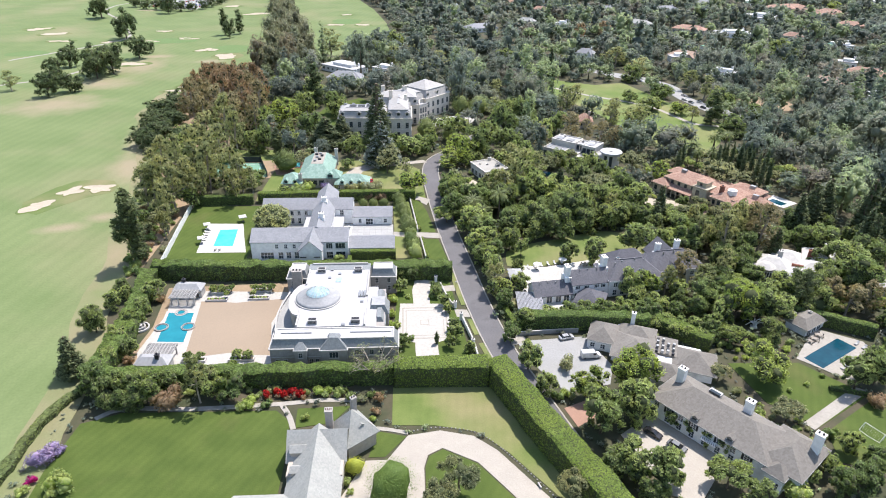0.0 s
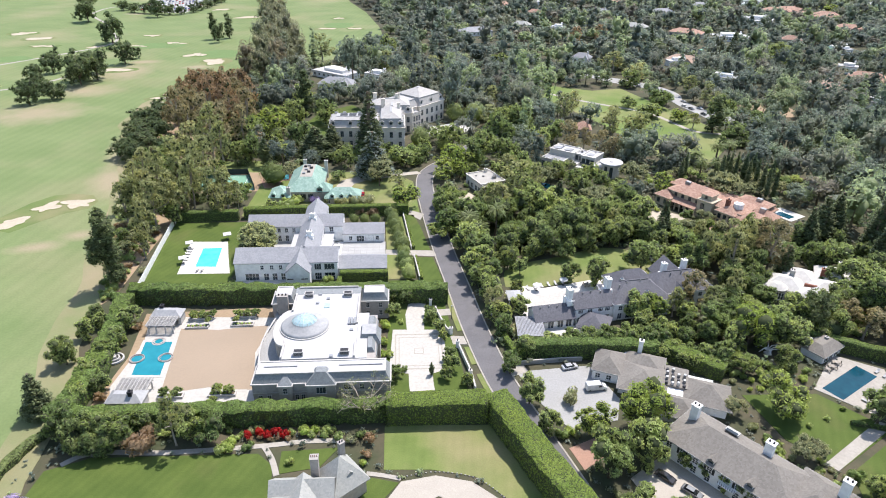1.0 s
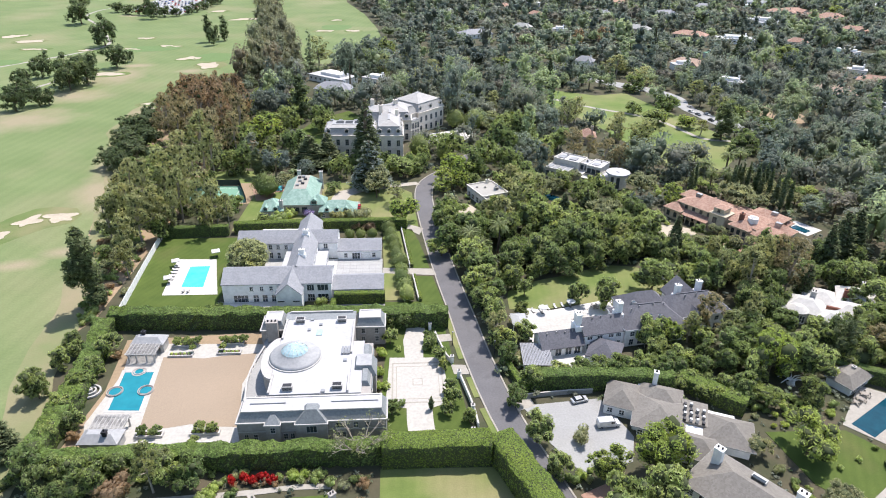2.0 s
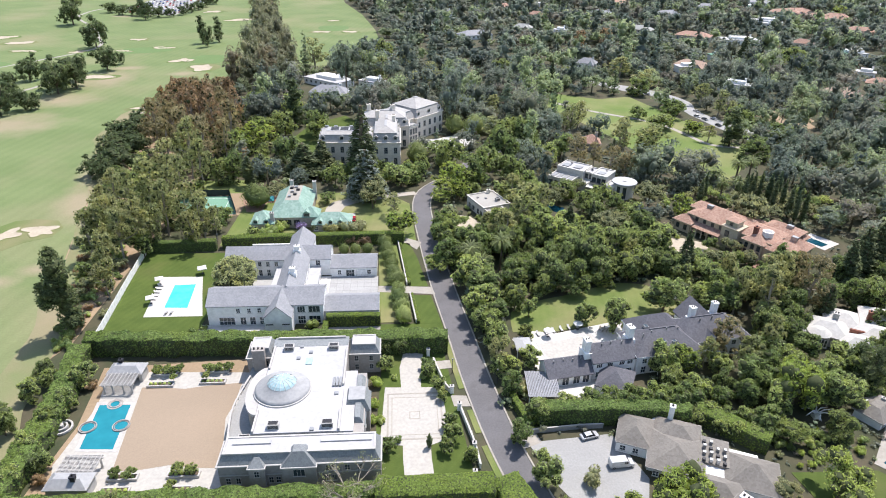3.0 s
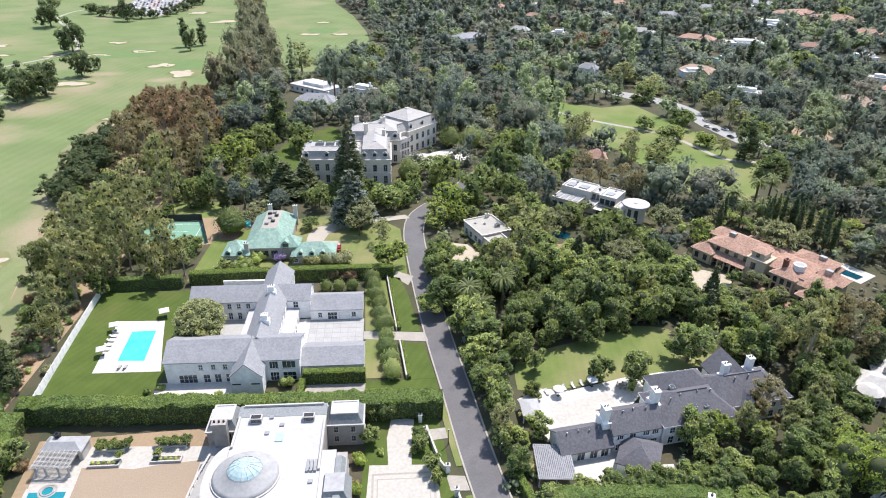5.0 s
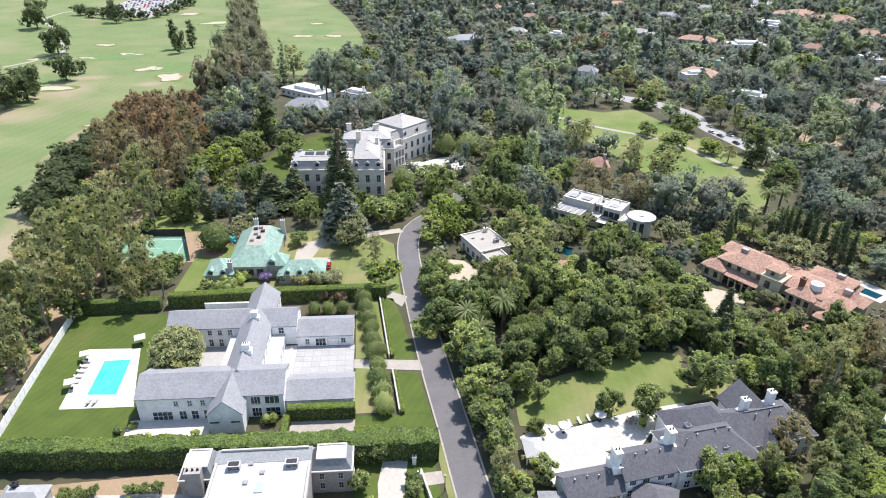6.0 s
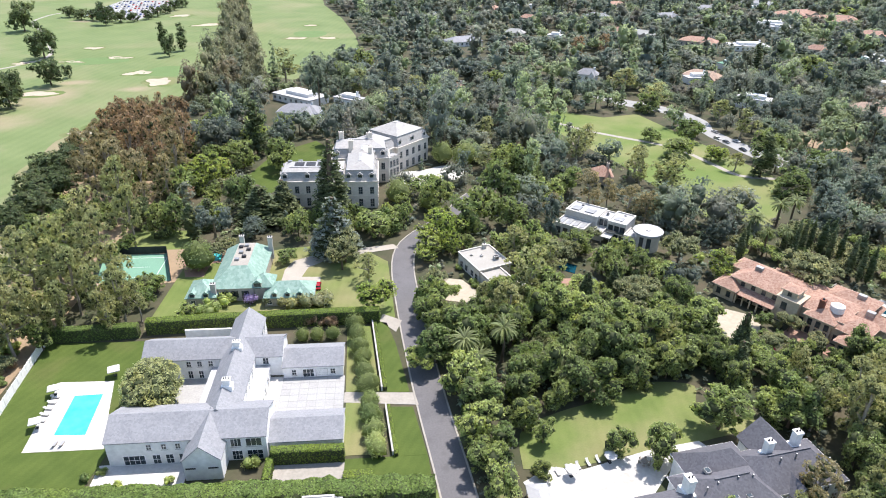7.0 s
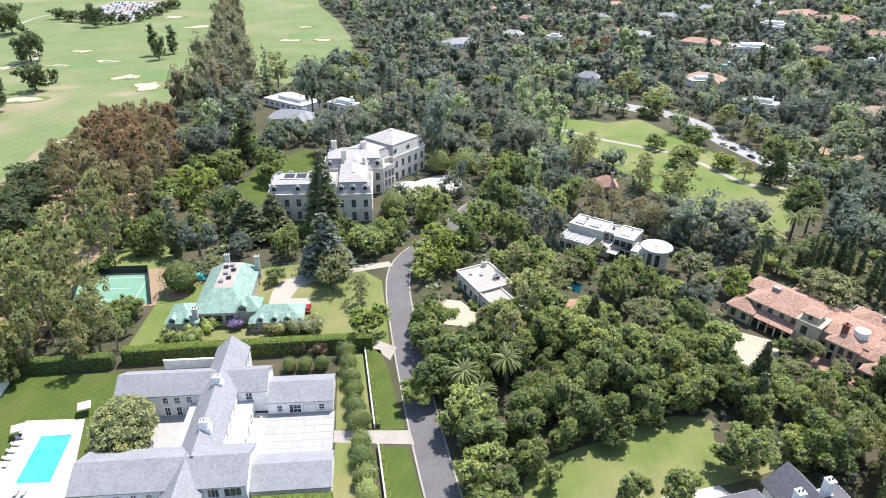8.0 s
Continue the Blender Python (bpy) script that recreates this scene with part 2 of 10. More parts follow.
M_PALEBARK = surf("pale_bark", (0.398, 0.357, 0.299), (0.282, 0.241, 0.191), 3.0, 0.5, 0.9, 0.4)
M_WOOD = surf("weathered_wood", (0.349, 0.315, 0.274), (0.274, 0.241, 0.207), 4.0, 0.6, 0.85, 0.2)
M_CANVAS = surf("white_canvas", (0.599, 0.592, 0.569), (0.569, 0.563, 0.540), 2.0, 0.5, 0.8, 0.05)
M_REDFAB = surf("red_canvas", (0.6, 0.03, 0.06), (0.5, 0.03, 0.05), 2.0, 0.5, 0.8, 0.05)
M_CARGLASS = surf("car_glass", (0.02, 0.022, 0.025), None, 1.0, 0.5, 0.08, 0.0, spec=0.6)
M_TYRE = surf("rubber", (0.02, 0.02, 0.02), None, 4.0, 0.5, 0.9, 0.1)
M_POOL1 = pool_water("blue_pool_water", (0.018, 0.215, 0.265), (0.014, 0.175, 0.225))
M_POOL2 = pool_water("pale_pool_water", (0.036, 0.414, 0.414), (0.081, 0.495, 0.477))
M_POOL3 = pool_water("deep_pool_water", (0.005, 0.041, 0.063), (0.007, 0.059, 0.086))
M_COURT = surf("sports_court", (0.183, 0.349, 0.249), (0.158, 0.307, 0.224), 2.0, 0.2, 0.9, 0.05)
M_GLASS = bpy.data.materials.new("window_glass")
_n, _l, _b = links(M_GLASS)
_l.new(mixcol(_n, _l, "MIX", noise_fac(_n, _l, 0.3), (0.02, 0.028, 0.035), (0.05, 0.07, 0.08)), _b.inputs["Base Color"])
_b.inputs["Roughness"].default_value, _b.inputs["Specular IOR Level"].default_value = 0.05, 0.7
M_SKYGLASS = bpy.data.materials.new("skylight_glass")
_n, _l, _b = links(M_SKYGLASS)
_l.new(mixcol(_n, _l, "MIX", noise_fac(_n, _l, 0.9), (0.27, 0.40, 0.43), (0.42, 0.55, 0.58)), _b.inputs["Base Color"])
_b.inputs["Roughness"].default_value, _b.inputs["Specular IOR Level"].default_value = 0.08, 0.7
L_BROAD = leafy("broadleaf", (0.158, 0.205, 0.086), (0.36, 0.395, 0.17))
L_DARK = leafy("dark_oak_leaf", (0.15, 0.19, 0.082), (0.255, 0.285, 0.12))
L_DEEP = leafy("deep_green_oak_leaf", (0.088, 0.115, 0.062), (0.125, 0.15, 0.078))
L_LIME = leafy("lime_leaf", (0.26, 0.315, 0.09), (0.315, 0.355, 0.115))
L_EUC = leafy("eucalyptus_leaf", (0.25, 0.262, 0.135), (0.315, 0.305, 0.165))
L_BROWN = leafy("russet_leaf", (0.245, 0.172, 0.115), (0.30, 0.215, 0.145))
L_CONIF = leafy("conifer_needle", (0.10, 0.13, 0.068), (0.15, 0.168, 0.09), trans=0.25)
L_TAN = leafy("tan_eucalyptus_leaf", (0.235, 0.20, 0.125), (0.285, 0.245, 0.155))
L_BLUE = leafy("blue_needle", (0.19, 0.215, 0.20), (0.23, 0.25, 0.225), trans=0.25)
L_OLIVE = leafy("olive_leaf", (0.235, 0.245, 0.145), (0.31, 0.30, 0.185))
L_SILVER = leafy("silver_green_leaf", (0.34, 0.345, 0.19), (0.36, 0.365, 0.20))
L_HEDGE = leafy("hedge_leaf", (0.125, 0.175, 0.034), (0.145, 0.195, 0.04), trans=0.15, spread=0.35)
L_FICUS = leafy("ficus_leaf", (0.105, 0.155, 0.042), (0.13, 0.18, 0.05), trans=0.15, spread=0.4)
L_RED = leafy("red_blossom", (0.338, 0.020, 0.020), (0.375, 0.030, 0.030))
L_PURPLE = leafy("lilac_blossom", (0.330, 0.260, 0.420), (0.360, 0.280, 0.450))
L_PINK = leafy("magenta_blossom", (0.420, 0.030, 0.200), (0.450, 0.040, 0.220))
L_PALM = leafy("palm_frond", (0.165, 0.195, 0.095), (0.22, 0.245, 0.125))
L_LIMEBALL = leafy("golden_box_leaf", (0.36, 0.38, 0.06), (0.40, 0.42, 0.075), trans=0.15, spread=0.2)
L_BOX = leafy("box_leaf", (0.12, 0.18, 0.045), (0.14, 0.20, 0.05), trans=0.15, spread=0.3)
# Crown and hedge cores: the shade between leaves painted in as a darker colour.
M_INNER_SHADE = surf("inner_leaves_painted_shade", (0.074, 0.09, 0.038), (0.048, 0.06, 0.026), 2.4, 0.5, 0.95, 0.9)
L_WOODS = leafy("woods_leaf", (0, 0, 0), (0, 0, 0), tinted=True, trans=0.36, spread=0.34)


# ---- building helpers ----
def mesh_ob(name, verts, faces, mat, parent=None, label="", smooth=False):
    me = bpy.data.meshes.new(name)
    me.from_pydata([tuple(v) for v in verts], [], [tuple(f) for f in faces])
    me.materials.append(mat)
    if smooth:
        me.shade_smooth()
    ob = new(name, me)
    if parent is not None:
        ob.parent = parent
    if label:
        ob["label"] = label
    return ob


def part(name, bm, mat, parent=None, label="", bevel=0.0):
    """Links a bmesh as one mesh object under a thing or a part."""
    if bevel:
        bmesh.ops.bevel(bm, geom=list(bm.edges), offset=bevel, segments=1, affect="EDGES")
    bmesh.ops.recalc_face_normals(bm, faces=bm.faces)
    me = bpy.data.meshes.new(name)
    bm.to_mesh(me)
    bm.free()
    me.materials.append(mat)
    ob = new(name, me)
    if parent is not None:
        ob.parent = parent
    if label:
        ob["label"] = label
    return ob


def thing(name, label, category, x=0, y=0, z=0, rot=0, group="", kind=""):
    ob = new(name)
    ob.empty_display_size = 0.5
    ob.matrix_world = pose(x, y, z, 0, 0, rot)
    return tagged(ob, label, category, group, kind)


def add_box(bm, x0, y0, z0, x1, y1, z1, m=None):
    vs = [bm.verts.new(Vector(p) if m is None else m @ Vector(p)) for p in
          ((x0, y0, z0), (x1, y0, z0), (x1, y1, z0), (x0, y1, z0), (x0, y0, z1), (x1, y0, z1), (x1, y1, z1), (x0, y1, z1))]
    for f in ((0, 3, 2, 1), (4, 5, 6, 7), (0, 1, 5, 4), (1, 2, 6, 5), (2, 3, 7, 6), (3, 0, 4, 7)):
        bm.faces.new([vs[i] for i in f])


def box(name, x0, y0, z0, x1, y1, z1, mat, parent=None, label="", bevel=0.0, m=None):
    bm = bmesh.new()
    add_box(bm, x0, y0, z0, x1, y1, z1, m)
    return part(name, bm, mat, parent, label, bevel)


def add_frustum(bm, a, b, z0, z1):
    """Solid between the rectangle a at z0 and the rectangle b at z1."""
    add = [bm.verts.new((x, y, z)) for r, z in ((a, z0), (b, z1)) for x, y in ((r[0], r[1]), (r[2], r[1]), (r[2], r[3]), (r[0], r[3]))]
    for f in ((0, 3, 2, 1), (4, 5, 6, 7), (0, 1, 5, 4), (1, 2, 6, 5), (2, 3, 7, 6), (3, 0, 4, 7)):
        bm.faces.new([add[i] for i in f])


def add_prism(bm, pts, z0, z1):
    n = len(pts)
    lo = [bm.verts.new((x, y, z0)) for x, y in pts]
    hi = [bm.verts.new((x, y, z1)) for x, y in pts]
    bm.faces.new(lo[::-1])
    bm.faces.new(hi)
    for i in range(n):
        bm.faces.new((lo[i], lo[(i + 1) % n], hi[(i + 1) % n], hi[i]))


def slab(name, pts, z0, z1, mat, label="", category="", kind="structure", parent=None):
    bm = bmesh.new()
    add_prism(bm, pts, z0, z1)
    ob = part(name, bm, mat, parent)
    return tagged(ob, label, category, "", kind if parent is None else "")


def ring(cx, cy, rx, ry, n=48, a0=0.0, a1=math.tau):
    full = abs(a1 - a0 - math.tau) < 1e-6
    k = n if full else n - 1
    return [(cx + rx * math.cos(a0 + (a1 - a0) * i / k), cy + ry * math.sin(a0 + (a1 - a0) * i / k)) for i in range(n)]


def smooth_line(pts, step=3.0):
    """Points along a smooth curve through pts."""
    out, P = [], [Vector((*p, 0)) for p in pts]
    for i in range(len(P) - 1):
        p0, p1, p2, p3 = P[max(i - 1, 0)], P[i], P[i + 1], P[min(i + 2, len(P) - 1)]
        k = max(2, int((p2 - p1).length / step))
        for j in range(k):
            t = j / k
            q = 0.5 * ((2 * p1) + (p2 - p0) * t + (2 * p0 - 5 * p1 + 4 * p2 - p3) * t * t + (3 * p1 - p0 - 3 * p2 + p3) * t ** 3)
            out.append((q.x, q.y))
    out.append(tuple(pts[-1]))
    return out


def offset_line(pts, d):
    out = []
    for i, p in enumerate(pts):
        a, b = Vector(pts[max(i - 1, 0)]), Vector(pts[min(i + 1, len(pts) - 1)])
        t = (b - a).normalized()
        out.append((p[0] - t.y * d, p[1] + t.x * d))
    return out


def strip(name, pts, d0, d1, z0, z1, mat, label="", category="", kind="structure", parent=None):
    """A band between offsets d0 and d1 to the left of a line."""
    A, B = offset_line(pts, d0), offset_line(pts, d1)
    V, F, n = [], [], len(pts)
    for (ax, ay), (bx, by) in zip(A, B):
        V += [(ax, ay, z0), (bx, by, z0), (bx, by, z1), (ax, ay, z1)]
    for i in range(n - 1):
        k = 4 * i
        for a in range(4):
            F.append((k + a, k + (a + 1) % 4, k + 4 + (a + 1) % 4, k + 4 + a))
    F += [(3, 2, 1, 0), (4 * n - 4, 4 * n - 3, 4 * n - 2, 4 * n - 1)]
    bm = bmesh.new()
    vs = [bm.verts.new(v) for v in V]
    for f in F:
        bm.faces.new([vs[i] for i in f])
    ob = part(name, bm, mat, parent)
    return tagged(ob, label, category, "", kind if parent is None else "")


KEEP = []          # polygons that stay free of random trees


def keep(pts, margin=2.0):
    c = np.array(pts, float)
    KEEP.append((c, margin))


def keep_box(x, y, rot, x0, y0, x1, y1, margin=2.0):
    m = pose(x, y, 0, 0, 0, rot)
    keep([tuple((m @ Vector((a, b, 0)))[:2]) for a, b in ((x0, y0), (x1, y0), (x1, y1), (x0, y1))], margin)


BOUNDS = {"n": 0, "a": None}


def is_free(x, y, extra=0.0):
    if BOUNDS["n"] != len(KEEP):
        BOUNDS["a"] = np.array([(c[:, 0].min() - m, c[:, 0].max() + m, c[:, 1].min() - m, c[:, 1].max() + m) for c, m in KEEP])
        BOUNDS["n"] = len(KEEP)
    q = BOUNDS["a"]
    near = np.nonzero((x > q[:, 0] - extra) & (x < q[:, 1] + extra) & (y > q[:, 2] - extra) & (y < q[:, 3] + extra))[0]
    for k in near:
        c, mg = KEEP[k]
        r = mg + extra
        a, b = c, np.roll(c, -1, 0)
        cross = ((a[:, 1] > y) != (b[:, 1] > y)) & (x < (b[:, 0] - a[:, 0]) * (y - a[:, 1]) / (b[:, 1] - a[:, 1] + 1e-12) + a[:, 0])
        if cross.sum() % 2:
            return False
        d = b - a
        t = np.clip((((x - a[:, 0]) * d[:, 0] + (y - a[:, 1]) * d[:, 1]) / ((d * d).sum(1) + 1e-9)), 0, 1)
        if np.hypot(a[:, 0] + t * d[:, 0] - x, a[:, 1] + t * d[:, 1] - y).min() < r:
            return False
    return True


def inside(pts, x, y):
    hit, j = False, len(pts) - 1
    for i in range(len(pts)):
        (xi, yi), (xj, yj) = pts[i], pts[j]
        if (yi > y) != (yj > y) and x < (xj - xi) * (y - yi) / (yj - yi) + xi:
            hit = not hit
        j = i
    return hit


# ---- parts of houses ----
def walls(h, x0, y0, x1, y1, z1, mat, z0=0.0, name="wall"):
    return box(name, x0, y0, z0, x1, y1, z1, mat, h)


def gable_roof(h, x0, y0, x1, y1, ze, zr, mat, wall=None, axis="x", over=0.4, thick=0.22, label=""):
    """A pitched roof with its ridge along axis, with eaves, and the gable walls under it."""
    def put(u, v, z):
        return (u, v, z) if axis == "x" else (v, u, z)
    a0, a1, b0, b1 = (x0, x1, y0, y1) if axis == "x" else (y0, y1, x0, x1)
    bm_, mid = bmesh.new(), (b0 + b1) / 2
    drop = (zr - ze) / (mid - b0) * over
    prof = ((b0 - over, ze - drop - thick), (b0 - over, ze - drop), (mid, zr), (b1 + over, ze - drop), (b1 + over, ze - drop - thick), (mid, zr - thick))
    L = [bm_.verts.new(put(a0 - over, v, z)) for v, z in prof]
    R = [bm_.verts.new(put(a1 + over, v, z)) for v, z in prof]
    for i in range(6):
        bm_.faces.new((L[i], L[(i + 1) % 6], R[(i + 1) % 6], R[i]))
    for e in (L, R):
        bm_.faces.new((e[0], e[1], e[2], e[5]))
        bm_.faces.new((e[2], e[3], e[4], e[5]))
    ob = part("roof", bm_, mat, h, label)
    if wall:
        bm_ = bmesh.new()
        g = [(b0 + 0.02, ze - 0.3), (b1 - 0.02, ze - 0.3), (b1 - 0.02, ze - 0.12), (mid, zr - thick - 0.05), (b0 + 0.02, ze - 0.12)]
        L = [bm_.verts.new(put(a0 + 0.01, v, z)) for v, z in g]
        R = [bm_.verts.new(put(a1 - 0.01, v, z)) for v, z in g]
        bm_.faces.new(L)
        bm_.faces.new(R)
        for i in range(5):
            bm_.faces.new((L[i], L[(i + 1) % 5], R[(i + 1) % 5], R[i]))
        part("gable_wall", bm_, wall, h)
    return ob


def hip_roof(h, x0, y0, x1, y1, ze, zr, mat, over=0.5, flat=0.0, trim=None, slope=None, name="roof", label=""):
    """A hipped roof; flat is the half width left flat along the ridge; slope is the run of the hip."""
    w = min(x1 - x0, y1 - y0) / 2 + over
    run = slope if slope else w - flat
    bm_ = bmesh.new()
    a = (x0 - over, y0 - over, x1 + over, y1 + over)
    add_frustum(bm_, a, (a[0] + run, a[1] + run, a[2] - run + 1e-4, a[3] - run + 1e-4), ze, zr)
    ob = part(name, bm_, mat, h, label)
    box("eave", a[0] - 0.03, a[1] - 0.03, ze - 0.28, a[2] + 0.03, a[3] + 0.03, ze + 0.004, trim or mat, h)
    return ob


def window(h, x, y, z, w, hh, face, casing=None, bars=1, rows=1, arched=False, sill=True):
    """A window on a wall that faces s, n, e or w: frame, glazing bars, pane and sill. x, y, z: the middle of its foot."""
    turn = {"s": 0, "e": 90, "n": 180, "w": 270}[face]
    m = pose(x, y, z, 0, 0, turn)
    bm_ = bmesh.new()
    f, d = 0.11, 0.09
    xs, zs = [-w / 2 - f, -w / 2], [-f, 0]
    for i in range(1, bars + 1):
        xs += [-w / 2 + w * i / (bars + 1) - 0.035, -w / 2 + w * i / (bars + 1) + 0.035]
    for i in range(1, rows + 1):
        zs += [hh * i / (rows + 1) - 0.03, hh * i / (rows + 1) + 0.03]
    xs, zs = xs + [w / 2, w / 2 + f], zs + [hh, hh + f]
    made = {}

    def corner(i, j, k):
        if (i, j, k) not in made:
            made[i, j, k] = bm_.verts.new(m @ Vector((xs[i], (-d, 0.02)[k], zs[j])))
        return made[i, j, k]
    nx, nz = len(xs) - 1, len(zs) - 1
    full = {(i, j) for i in range(nx) for j in range(nz) if i % 2 == 0 or j % 2 == 0}
    for i, j in full:
        bm_.faces.new((corner(i, j, 0), corner(i + 1, j, 0), corner(i + 1, j + 1, 0), corner(i, j + 1, 0)))
        for di, dj, a, b in ((-1, 0, (0, 1), (0, 0)), (1, 0, (1, 0), (1, 1)), (0, -1, (0, 0), (1, 0)), (0, 1, (1, 1), (0, 1))):
            if (i + di, j + dj) not in full:
                bm_.faces.new((corner(i + a[0], j + a[1], 0), corner(i + b[0], j + b[1], 0), corner(i + b[0], j + b[1], 1), corner(i + a[0], j + a[1], 1)))
    ob = part("window", bm_, casing or M_WHITE, h)
    box("pane", -w / 2, -0.035, 0, w / 2, -0.012, hh, M_GLASS, ob, m=m)
    if sill:
        box("sill", -w / 2 - 0.2, -0.2, -f - 0.1, w / 2 + 0.2, 0.01, -f, casing or M_TRIM, ob, m=m)
    return ob


def dormer(h, x, y, z, w, hh, face, roof, wall, depth=2.2):
    """A gabled dormer whose window stands at x, y, z and that runs back into the roof."""
    turn = {"s": 0, "e": 90, "n": 180, "w": 270}[face]
    m = pose(x, y, z, 0, 0, turn)
    bm_ = bmesh.new()
    add_box(bm_, -w / 2, 0, 0, w / 2, depth, hh, m)
    d = part("dormer", bm_, wall, h)
    bm_ = bmesh.new()
    o = 0.2
    P = [(-w / 2 - o, hh - 0.1), (0, hh + w * 0.42), (w / 2 + o, hh - 0.1)]
    A = [bm_.verts.new(m @ Vector((u, -o, v))) for u, v in P]
    B = [bm_.verts.new(m @ Vector((u, depth + 1.0, v))) for u, v in P]
    bm_.faces.new(A)
    bm_.faces.new(B)
    for i in range(3):
        bm_.faces.new((A[i], A[(i + 1) % 3], B[(i + 1) % 3], B[i]))
    part("dormer_roof", bm_, roof, d)
    bm_ = bmesh.new()
    add_box(bm_, -w / 2 + 0.2, -0.05, 0.15, w / 2 - 0.2, -0.005, hh - 0.2, m)
    part("pane", bm_, M_GLASS, d)
    return d


def chimney(h, x, y, z0, z1, w, d, mat, pots=2, cap=None):
    bm_ = bmesh.new()
    add_box(bm_, x - w / 2, y - d / 2, z0, x + w / 2, y + d / 2, z1)
    add_box(bm_, x - w / 2 - 0.12, y - d / 2 - 0.12, z1 - 0.3, x + w / 2 + 0.12, y + d / 2 + 0.12, z1 + 0.05)
    c = part("chimney", bm_, mat, h)
    for i in range(pots):
        px = x - w / 2 + w * (i + 0.5) / pots
        bm_ = bmesh.new()
        bmesh.ops.create_cone(bm_, cap_ends=True, segments=10, radius1=min(w / pots, d) * 0.26, radius2=min(w / pots, d) * 0.2, depth=0.5,
                              matrix=Matrix.Translation((px, y, z1 + 0.3)))
        part("flue", bm_, cap or M_DARK, c)
    return c


def vent(h, x, y, z, w, d, hh, mat=None):
    """A roof-top unit: curb, louvred box and hood."""
    bm_ = bmesh.new()
    add_box(bm_, x - w / 2, y - d / 2, z, x + w / 2, y + d / 2, z + hh)
    add_box(bm_, x - w / 2 - 0.08, y - d / 2 - 0.08, z + hh, x + w / 2 + 0.08, y + d / 2 + 0.08, z + hh + 0.12)
    v = part("roof_vent", bm_, mat or M_TRIM, h)
    bm_ = bmesh.new()
    for i in range(3):
        zz = z + hh * (0.25 + 0.22 * i)
        add_box(bm_, x - w / 2 + 0.15, y - d / 2 - 0.04, zz, x + w / 2 - 0.15, y - d / 2 - 0.005, zz + hh * 0.13)
    part("louvre", bm_, M_DARK, v)
    add = box("vent_top", x - w / 2 + 0.2, y - d / 2 + 0.15, z + hh + 0.12, x + w / 2 - 0.2, y + d / 2 - 0.15, z + hh + 0.16, M_DARK, v)
    return v


# ---- ground, golf course, road ----
def ground_sheet():
    V, F = [], []
    xs = np.concatenate([np.linspace(-4500, -700, 12), np.linspace(-600, 1300, 77), np.linspace(1400, 4500, 12)])
    ys = np.concatenate([np.linspace(-1500, -50, 8), np.linspace(0, 1500, 61), np.linspace(1600, 4800, 12)])
    for y in ys:
        for x in xs:
            far = min(1.0, max(0.0, (math.hypot(x, y) - 600) / 500))
            V.append((x, y, -0.06 - 0.2 * far))
    w = len(xs)
    for j in range(len(ys) - 1):
        for i in range(w - 1):
            F.append((j * w + i, j * w + i + 1, j * w + w + i + 1, j * w + w + i))
    return tagged(mesh_ob("ground", V, F, M_GROUND, smooth=True), "brown and green woodland floor between the gardens", "ground", kind="structure")


ground_sheet()
EDGE = smooth_line([(-88, -40), (-89, 100), (-92, 126), (-101, 186), (-114, 239), (-136, 321), (-150, 372), (-166, 411), (-154, 478), (-134, 520), (-119, 575), (-124, 640),
                    (-144, 745), (-170, 880), (-200, 1040), (-260, 1500), (-330, 2400)], 8.0)
course = EDGE + [(-2600, 2400), (-2600, -40)]
slab("golf_course", course, -0.05, 0.02, M_FAIRWAY, "wide mown fairway with drier patches", "golf course")
FAIR2 = [(-92, 630), (-78, 600), (-60, 585), (-30, 640), (-12, 690), (-20, 780), (-40, 900), (-70, 1020), (-100, 1300), (-240, 1300), (-182, 1020), (-152, 900), (-106, 690)]
slab("golf_fairway", FAIR2, -0.05, 0.02, M_FAIRWAY, "second mown fairway beyond a belt of trees", "golf course")
keep(course, 1.0), keep(FAIR2, 3.0)
verge = [(x + 7 * noise.noise((y * 0.03, 1.7, 0)) + 1.5 * noise.noise((y * 0.2, 4.1, 0)), y) for x, y in EDGE[:60]]
strip("dry_verge", verge, -8, 2.5, -0.05, 0.05, M_VERGE, "strip of dry grass and bare soil along the fairway", "verge")
slab("wood_floor", [(-94, 200), (-100, 186), (-116, 240), (-140, 330), (-158, 400), (-140, 470), (-96, 440), (-92, 330), (-64, 318), (-64, 290), (-92, 285), (-93, 256)], -0.05, 0.03, M_DIRT,
     "dry brown soil under the eucalyptus trees", "soil")


def blob(cx, cy, rx, ry, rot=0.0, n=28, wob=0.22, seed=0):
    out = []
    for i in range(n):
        a = math.tau * i / n
        r = 1 + wob * noise.noise((math.cos(a) * 1.3 + seed * 7.1, math.sin(a) * 1.3, seed * 3.3)) * 2
        x, y = rx * r * math.cos(a), ry * r * math.sin(a)
        out.append((cx + x * math.cos(rot) - y * math.sin(rot), cy + x * math.sin(rot) + y * math.cos(rot)))
    return out


